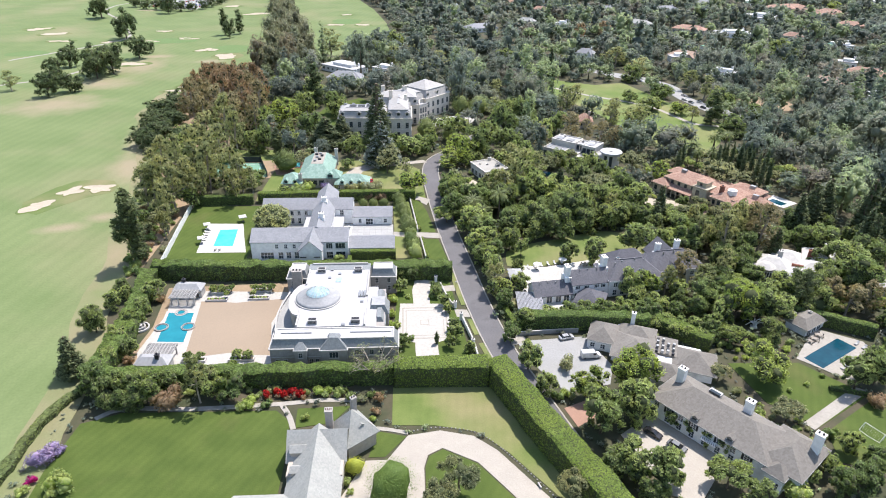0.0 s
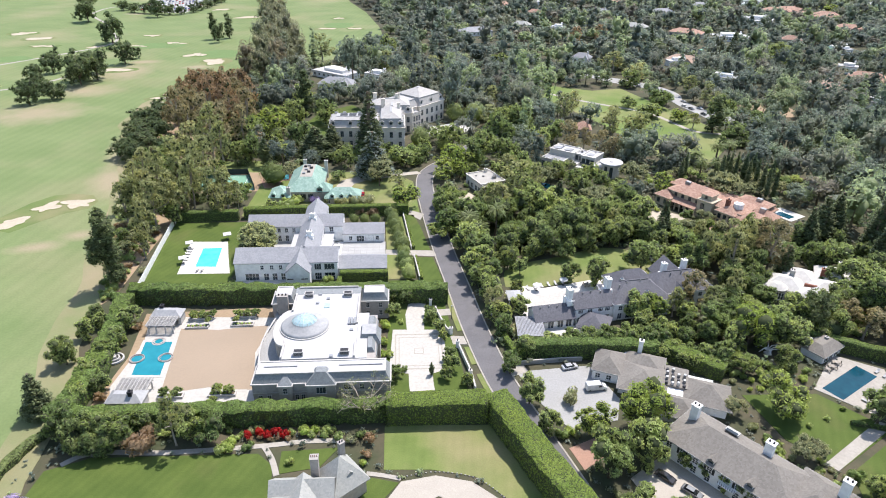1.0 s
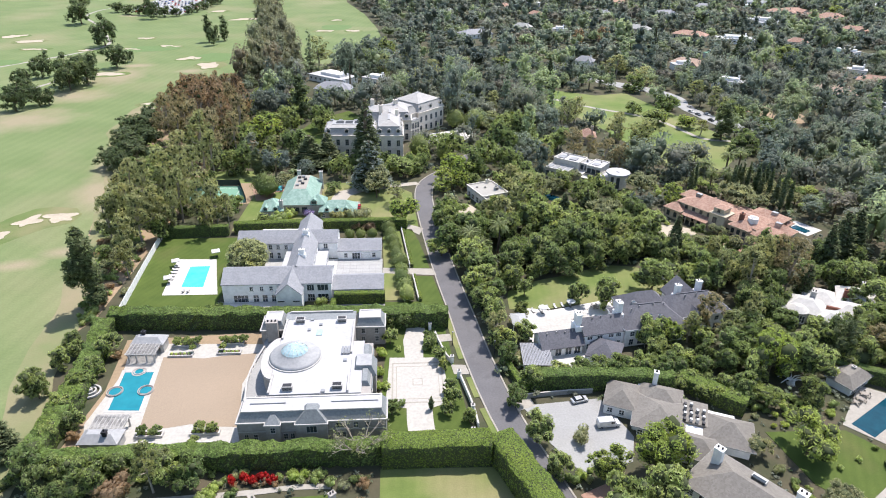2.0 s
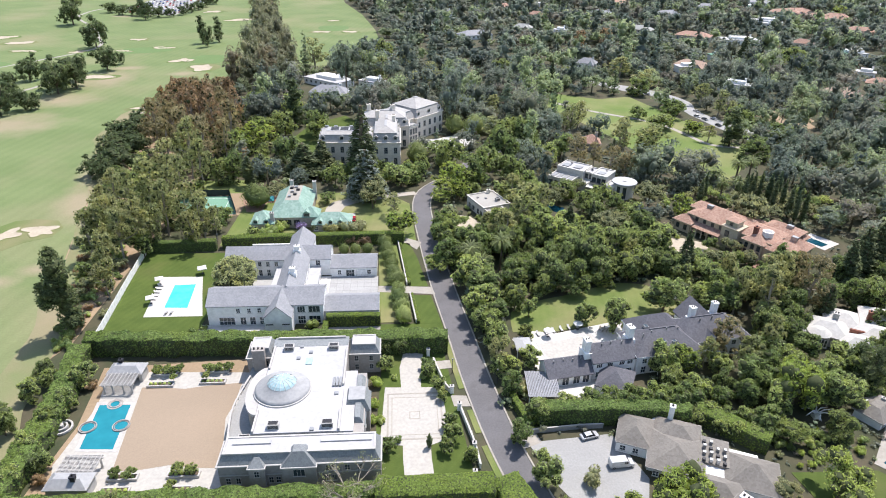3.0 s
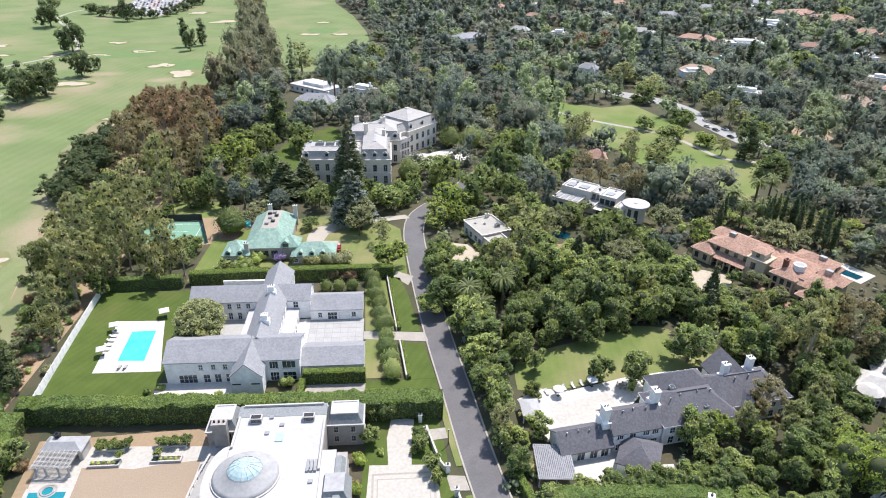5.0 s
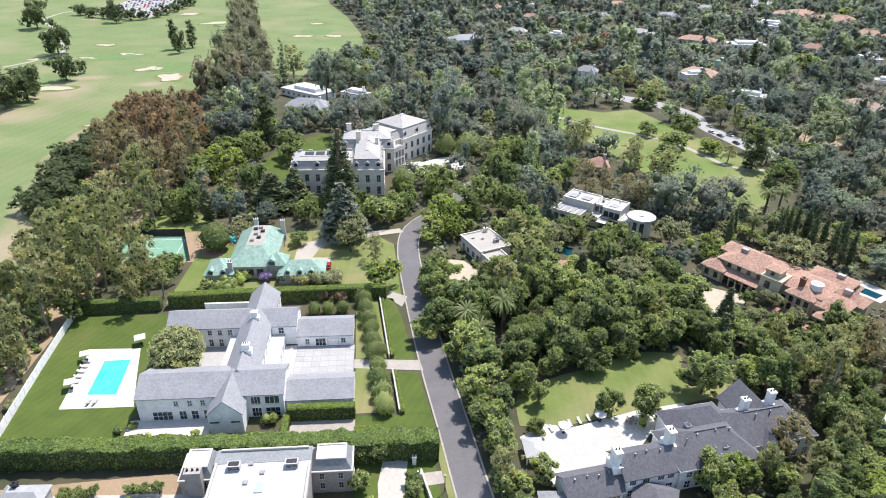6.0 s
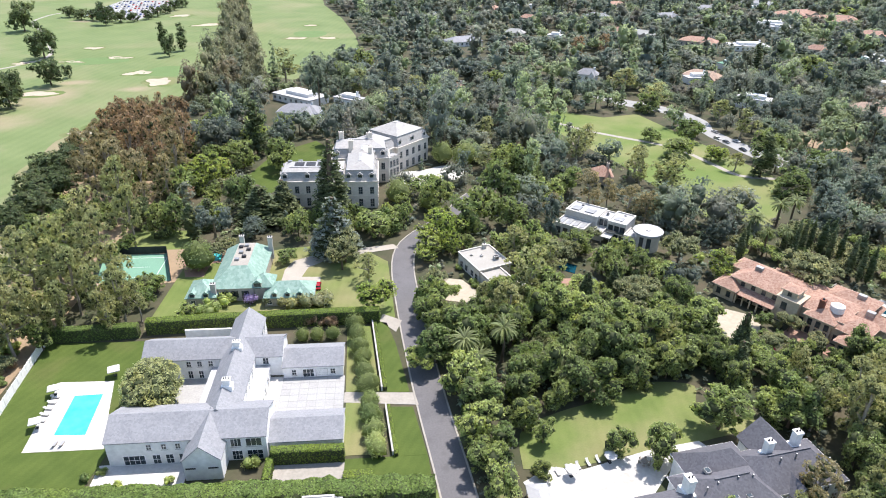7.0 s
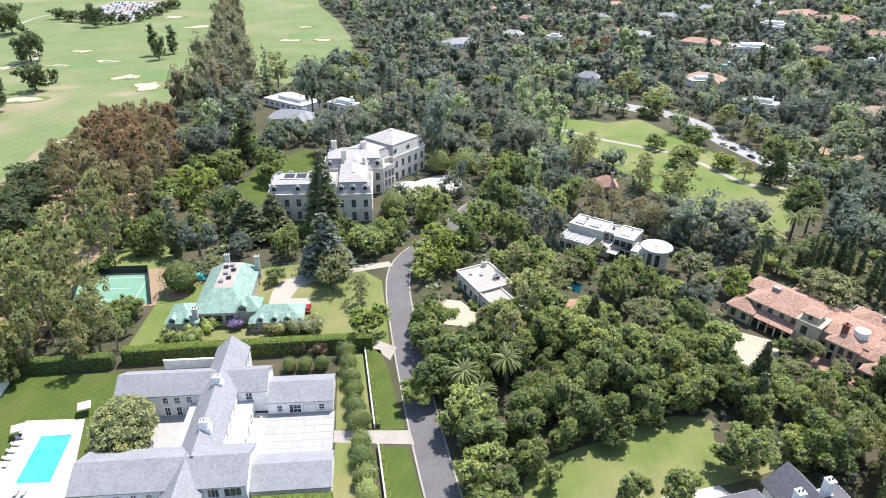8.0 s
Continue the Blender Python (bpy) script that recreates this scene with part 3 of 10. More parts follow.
def bunker(cx, cy, rx, ry, rot=0.0, seed=0):
    """A sand bunker: a grassy lip round a dished floor of sand."""
    n = 36
    out = blob(cx, cy, rx, ry, rot, n, 0.42, seed)
    V, F = [], []
    for k, (s, z) in enumerate(((1.16, 0.02), (1.06, 0.32), (1.0, 0.26))):
        V += [(cx + (x - cx) * s, cy + (y - cy) * s, z) for x, y in out]
    for k in range(2):
        for i in range(n):
            F.append((k * n + i, k * n + (i + 1) % n, k * n + n + (i + 1) % n, k * n + n + i))
    lip = mesh_ob("sand_bunker", V, F, M_ROUGH, smooth=True)
    tagged(lip, "pale sand bunker with a raised grassy lip", "bunker", "golf bunkers")
    V = [(cx + (x - cx) * s, cy + (y - cy) * s, z) for s, z in ((1.01, 0.27), (0.8, 0.1), (0.45, 0.05)) for x, y in out]
    F = [(k * n + i, k * n + (i + 1) % n, k * n + n + (i + 1) % n, k * n + n + i) for k in range(2) for i in range(n)]
    F.append(tuple(range(2 * n, 3 * n)))
    mesh_ob("sand", V, F, M_SAND, lip, smooth=True)


slab("golf_rough", [(-166, 262), (-160, 279), (-154, 287), (-147, 289), (-137, 287), (-132, 280), (-133, 272), (-141, 267), (-148, 258), (-154, 249), (-162, 252)], 0.0, 0.045, M_ROUGH, "darker rough grass round three bunkers", "grass")
bunker(-158, 258, 6.5, 4.6, 1.0, 1), bunker(-151.5, 273, 6.4, 4.0, 0.85, 2), bunker(-140.0, 277.5, 5.4, 4.4, 0.1, 3)
for i, (x, y, rx, ry, ro) in enumerate(((-226, 547, 13, 6, 0.25), (-155, 582, 9, 11, 0.3), (-180, 610, 8, 6, 0.9), (-182, 846, 15, 9, 0.3), (-228, 914, 12, 7, 0.5),
                                        (-162, 458, 6, 3.2, 0.3), (-159, 470, 4.0, 2.6, 0.2), (-161, 446, 4, 2.4, 0), (-250, 711, 6, 5, 0), (-215, 668, 9, 4, 0), (-247, 652, 8, 4, 0), (-78, 763, 9, 5, 0),
                                        (-47, 763, 8, 5, 0.2), (-71, 844, 7, 5, 0), (-280, 648, 7, 5, 0.2), (-355, 690, 12, 6, 0.3), (-385, 720, 12, 8, 0.1), (-330, 650, 10, 4, 0.1))):
    slab("golf_rough", blob(x, y, rx + 4, ry + 4, ro, 30, 0.15, 80 + i), 0.0, 0.04, M_ROUGH, "darker rough grass round a bunker", "grass")
    bunker(x, y, rx, ry, ro, 10 + i)
for i, (x, y, rx, ry) in enumerate(((-158, 617, 20, 18), (-228, 656, 24, 15), (-66, 790, 18, 20), (-330, 590, 18, 12))):
    slab("putting_green", blob(x, y, rx, ry, 0.2, 30, 0.1, 40 + i), 0.0, 0.06, M_GREEN, "smooth pale putting green", "green")
CART = smooth_line([(-330, 560), (-282, 640), (-276, 680), (-296, 725), (-324, 783), (-368, 850), (-379, 890), (-374, 934), (-338, 972), (-345, 1060)], 10)
strip("cart_path", CART, -1.6, 1.6, 0.0, 0.05, M_CONC, "pale concrete cart path winding over the course", "path")
CART2 = smooth_line([(-420, 440), (-330, 450), (-285, 478), (-262, 500), (-250, 540)], 8)
strip("cart_path", CART2, -1.6, 1.6, 0.0, 0.055, M_CONC, "pale concrete cart path winding over the course", "path")

ROADC = smooth_line([(60, 60), (50, 83), (42.5, 103), (36, 125), (29.0, 150), (24.6, 175), (21.6, 200), (18.8, 222), (16.5, 245), (14.5, 270), (13.3, 293),
                     (14.6, 308), (19, 318), (27, 328), (36, 340), (45, 356), (60, 372), (82, 380)], 4.0)
ROAD_W = 3.75
strip("road", ROADC, -ROAD_W, ROAD_W, -0.05, 0.03, M_ASPHALT, "grey asphalt lane with patched strips", "road")
strip("kerb", ROADC, ROAD_W, ROAD_W + 0.45, -0.05, 0.16, M_CONC, "pale concrete kerb along the lane", "kerb")
strip("kerb", ROADC, -ROAD_W - 0.45, -ROAD_W, -0.05, 0.16, M_CONC, "pale concrete kerb along the lane", "kerb")
keep(offset_line(ROADC, ROAD_W + 0.5) + offset_line(ROADC, -ROAD_W - 0.5)[::-1], 2.2)


def lawn(pts, mat=None, label="close-mown green garden lawn", margin=1.5, name="lawn", z=0.035):
    keep(pts, margin)
    return slab(name, pts, -0.05, z, mat or M_LAWN, label, "lawn")


def paving(pts, mat, label, name="paving", z=0.06, category="paving", margin=1.0):
    keep(pts, margin)
    return slab(name, pts, -0.05, z, mat, label, category)


# ---- plants ----
def ico(sub):
    bm_ = bmesh.new()
    bmesh.ops.create_icosphere(bm_, subdivisions=sub, radius=1.0)
    V = np.array([v.co[:] for v in bm_.verts])
    F = np.array([[v.index for v in f.verts] for f in bm_.faces])
    bm_.free()
    return V, F


ICO = {1: ico(1), 2: ico(2)}


def crown_mesh(name, lobes, mat, leaf, count, rng, core=0.8, sub=2, jag=0.2, outside=0.8, shade_core=False, wild=0.75, droop=0.0, tufts=16):
    """Foliage: rough cores, shade-coloured on request, inside tufts of slim leaf sprays that stand out unevenly over
    every lobe.
    """
    V, T, k = [], [], 0
    L = np.array(lobes, float)
    iv, it = ICO[sub]
    if core:
        for c in L:
            d = iv * (1 + rng.normal(0, jag, (len(iv), 1)))
            V.append(c[:3] + d * c[3:] * core)
            T.append(it + k)
            k += len(iv)
    area = (L[:, 3] * L[:, 4] + L[:, 3] * L[:, 5] + L[:, 4] * L[:, 5])
    m = count * 2
    pick = rng.choice(len(L), m, p=area / area.sum())
    heads = rng.normal(0, 1, (len(L), tufts, 3))
    heads[:, :, 2] = heads[:, :, 2] * 0.9 + 0.3
    heads /= np.linalg.norm(heads, axis=2)[:, :, None]
    reach = rng.uniform(0.84, 1.2, (len(L), tufts))
    own = rng.integers(0, tufts, m)
    d = heads[pick, own] + rng.normal(0, 0.26, (m, 3))
    d /= np.linalg.norm(d, axis=1)[:, None]
    p = L[pick, :3] + d * L[pick, 3:] * (reach[pick, own] * rng.uniform(0.8, 1.06, m))[:, None]
    okay = np.ones(m, bool)
    for j, c in enumerate(L):
        q = np.linalg.norm((p - c[:3]) / c[3:], axis=1)
        okay &= (q > outside) | (pick == j)
    p, d = p[okay][:count], d[okay][:count]
    n = d * 0.6 + np.array([0, 0, 0.45]) + rng.normal(0, wild, d.shape)
    n /= np.linalg.norm(n, axis=1)[:, None]
    u = np.cross(n, rng.normal(0, 1, n.shape))
    u[:, 2] -= droop * np.abs(rng.normal(0, 1, len(u)))
    u /= np.linalg.norm(u, axis=1)[:, None]
    w = np.cross(n, u)
    s = leaf * rng.uniform(0.55, 1.4, (len(p), 1))
    a, b = rng.uniform(0.35, 0.62, (len(p), 1)), rng.uniform(0.35, 0.62, (len(p), 1))
    Q = np.stack([p + u * s, p - u * s * 0.7 + w * s * a, p - u * s * 0.6 - w * s * b], 1).reshape(-1, 3)
    V.append(Q)
    T.append(np.arange(len(p))[:, None] * 3 + k + np.array([0, 1, 2]))
    return mesh_np(name, np.concatenate(V), np.concatenate(T), mat, None, len(L) * len(it) if shade_core and core else 0)


def mesh_np(name, V, T, mat, tint=None, inner=0):
    """A mesh from arrays; its first `inner` faces take the shade-dark core colour."""
    me = bpy.data.meshes.new(name)
    me.vertices.add(len(V))
    me.vertices.foreach_set("co", np.ascontiguousarray(V, dtype=np.float32).ravel())
    me.loops.add(len(T) * 3)
    me.loops.foreach_set("vertex_index", np.ascontiguousarray(T, dtype=np.int32).ravel())
    me.polygons.add(len(T))
    me.polygons.foreach_set("loop_start", np.arange(0, len(T) * 3, 3, dtype=np.int32))
    me.update(calc_edges=True)
    me.materials.append(mat)
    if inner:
        me.materials.append(M_INNER_SHADE)
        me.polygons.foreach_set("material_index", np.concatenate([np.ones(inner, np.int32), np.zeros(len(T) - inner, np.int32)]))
    if tint is not None:
        at = me.attributes.new("tint", "FLOAT_COLOR", "POINT")
        at.data.foreach_set("color", np.ascontiguousarray(tint, dtype=np.float32).ravel())
    return me


def limb(bm_, a, b, r0, r1, seg=7):
    a, b = Vector(a), Vector(b)
    q = (b - a).to_track_quat("Z", "Y").to_matrix()
    rings = []
    for p, r in ((a, r0), ((a + b) / 2 + Vector((random.uniform(-1, 1), random.uniform(-1, 1), 0)) * (b - a).length * 0.05, (r0 + r1) / 2), (b, r1)):
        rings.append([bm_.verts.new(p + q @ Vector((r * math.cos(math.tau * i / seg), r * math.sin(math.tau * i / seg), 0))) for i in range(seg)])
    for R, S in zip(rings, rings[1:]):
        for i in range(seg):
            bm_.faces.new((R[i], R[(i + 1) % seg], S[(i + 1) % seg], S[i]))
    bm_.faces.new(rings[-1])


def trunk_mesh(h, r, forks, mat):
    """A tapered trunk, flared at its foot, with limbs that reach into the crown."""
    bm_ = bmesh.new()
    limb(bm_, (0, 0, -0.3), (0, 0, 0.5), r * 1.5, r, 8)
    limb(bm_, (0, 0, 0.45), (0, 0, h), r, r * 0.7, 8)
    for x, y, z in forks:
        limb(bm_, (0, 0, h * 0.85), (x, y, z), r * 0.6, r * 0.2, 5)
    me = bpy.data.meshes.new("trunk")
    bm_.to_mesh(me)
    bm_.free()
    me.materials.append(mat)
    return me


def lobes_of(kind, rng):
    """Lobes (centre, radii) of a tree of that kind, about 1 unit = 1 m for a crown radius of 5."""
    L = []
    if kind in ("broad", "lime", "dark"):
        lean, skew = rng.uniform(0, math.tau), rng.uniform(0.1, 0.5)
        for i in range(26):
            a, e = rng.uniform(0, math.tau), rng.uniform(-0.8, 1.2)
            big = 1 + 0.22 * math.sin(2 * a + lean) + 0.16 * math.sin(3 * a - lean)
            r = rng.uniform(2.7, 4.0) * math.cos(e * 0.85) * big
            q = rng.uniform(0.6, 1.2) if i % 3 else rng.uniform(1.3, 2.0)
            L.append((r * math.cos(a) + skew * math.cos(lean), r * math.sin(a) + skew * math.sin(lean), 5.5 + 3.7 * math.sin(e * 1.1) * (0.85 + 0.3 * big * 0.6) + rng.uniform(-0.7, 0.8),
                      *(q * np.array([1, 1, rng.uniform(0.7, 1.1)]))))
        L.append((0, 0, 5.4, 3.0, 3.0, 3.1))
    elif kind == "euc":
        lean = rng.uniform(0, math.tau)
        for i in range(30):
            a, z = rng.uniform(0, math.tau), 4.6 + 13.0 * rng.uniform(0, 1) ** 0.85
            r = rng.uniform(0.25, 1.1) * (4.4 - abs(z - 10.5) * 0.38) * (1 + 0.3 * math.cos(a - lean))
            q = rng.uniform(0.6, 1.45)
            L.append((r * math.cos(a), r * math.sin(a), z, q, q * rng.uniform(0.8, 1.2), q * rng.uniform(0.9, 1.5)))
    elif kind == "poplar":
        for i in range(24):
            a, z = rng.uniform(0, math.tau), 2.2 + i * 0.76
            r = rng.uniform(0.3, 1.15) * (2.2 - abs(z - 9) * 0.13)
            L.append((r * math.cos(a), r * math.sin(a), z, *(rng.uniform(0.9, 1.8) * np.array([1, 1, 1.35]))))
    elif kind == "dense":
        for i in range(40):
            a, e = i * 2.399, math.asin(-0.45 + 1.42 * (i + 0.5) / 40)
            r, q = 3.7 * rng.uniform(0.9, 1.08), rng.uniform(0.8, 1.35)
            L.append((r * math.cos(e) * math.cos(a), r * math.cos(e) * math.sin(a), 5.4 + 4.1 * math.sin(e), q, q, q))
        L.append((0, 0, 5.3, 3.9, 3.9, 4.1))
    elif kind == "spread":
        for i in range(24):
            a, r = rng.uniform(0, math.tau), rng.uniform(0.3, 1.0) ** 0.6 * 4.4
            L.append((r * math.cos(a), r * math.sin(a), 5.7 + rng.uniform(-0.7, 1.1) - r * 0.17, *(rng.uniform(0.8, 1.7) * np.array([1, 1, 0.72]))))
        L.append((0, 0, 5.4, 2.8, 2.8, 1.6))
    elif kind == "shrub":
        for i in range(11):
            a, r = rng.uniform(0, math.tau), rng.uniform(0.2, 1.0) * 0.85
            L.append((r * math.cos(a), r * math.sin(a), 0.72 + rng.uniform(-0.25, 0.45), *(rng.uniform(0.32, 0.68) * np.array([1, 1, 0.95]))))
    elif kind == "ball":
        L.append((0, 0, 1.0, 1, 1, 1.0))
    return L


TREES = {}


def tree_proto(kind, leaf_mat, label, category="tree", variants=3, leaf=0.36, count=2600, trunk=(4.0, 0.28), bark=None, sub=1, core=0.8, key=None, name="tree", far=False):
    """Prototype trees of a kind, built once and then copied."""
    out = []
    for v in range(variants):
        rng = np.random.default_rng(sum(map(ord, (key or kind))) * 13 + v)
        L = lobes_of(kind, rng)
        root = new(name)
        root.empty_display_size = 0.5
        tagged(root, label, category, key and key.replace("_far", "").replace("_", " ") + " trees")
        cr = new("crown", crown_mesh("crown", L, leaf_mat, leaf, count, rng, core, sub, shade_core=bool(trunk), wild=0.35 if kind == "ball" else 0.75, droop=1.2 if kind == "euc" else 0.0, tufts=400 if kind == "ball" else 16))
        cr.parent = root
        if trunk:
            forks = [(l[0] * 0.9, l[1] * 0.9, l[2]) for l in L[:7 if kind == "euc" else 4]]
            tr = new("trunk", trunk_mesh(trunk[0], trunk[1], forks, bark or M_BARK))
            tr.parent = root
        out.append(root)
    TREES[key or kind] = [out, 0]
    if count > 1500 and trunk and not far:
        tree_proto(kind, leaf_mat, label, category, 3, leaf * 1.35, int(count * 0.42), trunk, bark, sub, core * 0.72, (key or kind) + "_far", name, True)


def conifer_proto(key, leaf_mat, label, H=18, R=3.6, tiers=12, count=2400, bark=None, gap=0.0, leaf=0.36, variants=2):
    """Whorled branches: each tier a ring of drooping boughs of needles."""
    out = []
    for v in range(variants):
        rng = np.random.default_rng(91 + v + len(key) * 5)
        L = []
        for i in range(tiers):
            z = H * (0.12 + 0.86 * i / tiers)
            r = R * (1 - i / tiers) ** 0.85 + 0.25
            m = max(3, int(3 + 5 * (1 - i / tiers)))
            for j in range(m):
                a = math.tau * (j + rng.uniform(-0.3, 0.3)) / m + i
                q = r * rng.uniform(0.45, 0.75)
                L.append((q * math.cos(a), q * math.sin(a), z - 0.12 * r + rng.uniform(-0.2, 0.2), r * 0.42 + 0.2, r * 0.42 + 0.2, H / tiers * (0.62 - gap) + 0.1))
        root = new("conifer_tree")
        root.empty_display_size = 0.5
        tagged(root, label, "tree", key.replace("_", " ") + " trees")
        cr = new("crown", crown_mesh("crown", L, leaf_mat, leaf, count, rng, 0.66, 1, 0.25, outside=0.6, shade_core=True, wild=0.45))
        cr.parent = root
        tr = new("trunk", trunk_mesh(H * 0.95, H * 0.018 + 0.1, [], bark or M_BARK))
        tr.parent = root
        out.append(root)
    TREES[key] = [out, 0]


def cypress_proto():
    rng = np.random.default_rng(7)
    L = [(rng.uniform(-0.15, 0.15), rng.uniform(-0.15, 0.15), 1 + i * 0.95, 0.95 * math.sin(math.pi * (0.16 + 0.8 * i / 13)) + 0.12,
          0.95 * math.sin(math.pi * (0.16 + 0.8 * i / 13)) + 0.12, 1.0) for i in range(14)]
    root = new("cypress_tree")
    root.empty_display_size = 0.5
    tagged(root, "slender dark column of an Italian cypress", "tree", "cypress trees")
    cr = new("crown", crown_mesh("crown", L, L_CONIF, 0.24, 900, rng, 0.85, 1, 0.1))
    cr.parent = root
    tr = new("trunk", trunk_mesh(1.6, 0.16, [], M_BARK))
    tr.parent = root
    TREES["cypress"] = [[root], 0]


def palm_proto():
    out = []
    for v in range(2):
        rng = np.random.default_rng(17 + v)
        root = new("palm_tree")
        root.empty_display_size = 0.5
        tagged(root, "date palm with a full head of arching fronds", "tree", "palm trees")
        bm_ = bmesh.new()
        limb(bm_, (0, 0, -0.3), (0, 0, 0.6), 0.5, 0.36, 9)
        limb(bm_, (0, 0, 0.55), (0, 0, 8.4), 0.36, 0.3, 9)
        limb(bm_, (0, 0, 8.2), (0, 0, 9.0), 0.6, 0.45, 9)
        part("trunk", bm_, M_BARK, root)
        V, T = [], []
        for i in range(84):
            a, el = rng.uniform(0, math.tau), rng.uniform(-0.55, 1.25)
            ln = rng.uniform(3.2, 4.2)
            dr = Vector((math.cos(a), math.sin(a), 0))
            side = Vector((-math.sin(a), math.cos(a), 0))
            prev, p, an = None, Vector((0, 0, 8.9)), el
            for s in range(6):
                w = 0.25 * (1 - s / 7.0) + 0.03 if s else 0.08
                row = [p + side * w + Vector((0, 0, -w * 0.6)), p, p - side * w + Vector((0, 0, -w * 0.6))]
                k = len(V)
                V += [tuple(q) for q in row]
                if prev is not None:
                    for c in range(2):
                        T += [(prev + c, prev + c + 1, k + c + 1), (prev + c, k + c + 1, k + c)]
                prev = k
                p = p + (dr * math.cos(an) + Vector((0, 0, math.sin(an)))) * ln / 5
                an -= 0.32
        cr = new("crown", mesh_np("crown", np.array(V), np.array(T), L_PALM))
        cr.parent = root
        out.append(root)
    TREES["palm"] = [out, 0]


tree_proto("broad", L_BROAD, "leafy green garden tree with a rounded crown", key="broad", variants=4)
tree_proto("dark", L_DARK, "dark evergreen oak with a dense billowing crown", key="dark", name="oak_tree", variants=3)
tree_proto("dark", L_DEEP, "deep green oak with a dense dark crown", key="deep_oak", name="oak_tree", variants=3)
tree_proto("lime", L_LIME, "bright lime-green tree with a dome of fine leaves", key="lime", name="lime_green_tree", variants=2, count=3600, leaf=0.26)
tree_proto("euc", L_EUC, "tall airy eucalyptus with olive leaves and pale limbs", key="eucalyptus", name="eucalyptus_tree", variants=4, count=3200, leaf=0.34, trunk=(9.0, 0.32), bark=M_PALEBARK, core=0.5)
tree_proto("euc", L_BROWN, "tall russet-brown eucalyptus with a drying crown", key="russet", name="eucalyptus_tree", variants=3, count=3000, trunk=(8.0, 0.32), bark=M_PALEBARK, core=0.6)
tree_proto("euc", L_TAN, "tall olive-brown eucalyptus with pale limbs", key="tan_eucalyptus", name="eucalyptus_tree", variants=2, count=3200, leaf=0.34, trunk=(9.0, 0.32), bark=M_PALEBARK, core=0.5)
tree_proto("dense", L_SILVER, "dense rounded grey-green tree beside the farmhouse", key="grey_tree", variants=1, leaf=0.2, count=9000, core=0.86)
tree_proto("poplar", L_DEEP, "tall dark upright tree leafed to the ground", key="poplar", name="upright_tree", variants=2, count=2600, trunk=(3.0, 0.35))
tree_proto("spread", L_OLIVE, "spreading grey-green olive tree", key="olive", name="olive_tree", variants=3, count=2800, leaf=0.26)
tree_proto("spread", L_BROAD, "broad green tree with a low spreading crown", key="spread", name="spreading_tree", variants=3)
tree_proto("shrub", L_BROAD, "rounded leafy green garden shrub", "shrub", key="shrub", variants=3, count=380, leaf=0.14, trunk=None, name="shrub")
tree_proto("shrub", L_OLIVE, "loose silvery grey-green garden shrub", "shrub", key="greyshrub", variants=2, count=380, leaf=0.14, trunk=None, name="shrub")
tree_proto("shrub", L_LIME, "bright yellow-green leafy garden shrub", "shrub", key="limeshrub", variants=2, count=380, leaf=0.14, trunk=None, name="shrub")
tree_proto("shrub", L_BROWN, "reddish-brown leafy garden shrub", "shrub", key="redshrub", variants=2, count=380, leaf=0.14, trunk=None, name="shrub")
tree_proto("shrub", L_RED, "shrub covered in red blossom", "shrub", key="redblossom", variants=1, count=380, leaf=0.14, trunk=None, name="shrub")
tree_proto("shrub", L_PURPLE, "shrub covered in lilac blossom", "shrub", key="lilac", variants=1, count=500, leaf=0.11, trunk=None, name="shrub", core=0.7)
tree_proto("shrub", L_PINK, "shrub covered in magenta blossom", "shrub", key="pinkblossom", variants=1, count=380, leaf=0.14, trunk=None, name="shrub")
tree_proto("ball", L_BROAD, "green tree clipped to a round globe", key="lime_globe", variants=1, count=1100, leaf=0.08, trunk=None, name="globe_tree", sub=2, core=0.88)
tree_proto("ball", L_DARK, "dark tree clipped to a round globe", key="globe", variants=1, count=1100, leaf=0.07, trunk=None, name="globe_tree", sub=2, core=0.9)
tree_proto("ball", L_BOX, "clipped round topiary dome", "topiary", key="topiary", variants=1, count=3200, leaf=0.028, trunk=None, name="topiary", sub=2)
tree_proto("ball", L_LIMEBALL, "clipped yellow-green topiary ball", "topiary", key="limeball", variants=1, count=2600, leaf=0.035, trunk=None, name="topiary", sub=2)
tree_proto("euc", L_CONIF, "tall dark pine with an open ragged crown", key="pine", name="pine_tree", variants=3, count=3000, leaf=0.36, trunk=(9.0, 0.34), core=0.62)
conifer_proto("conifer", L_CONIF, "tall dark conifer with layered boughs")
conifer_proto("blue_spruce", L_BLUE, "blue-grey spruce with drooping boughs", H=22, R=5.5, tiers=11, count=3600, leaf=0.42, variants=1)
conifer_proto("cedar", L_CONIF, "very tall dark conifer with gaps between its boughs", H=34, R=5.0, tiers=16, count=4200, gap=0.2, leaf=0.42, variants=1)
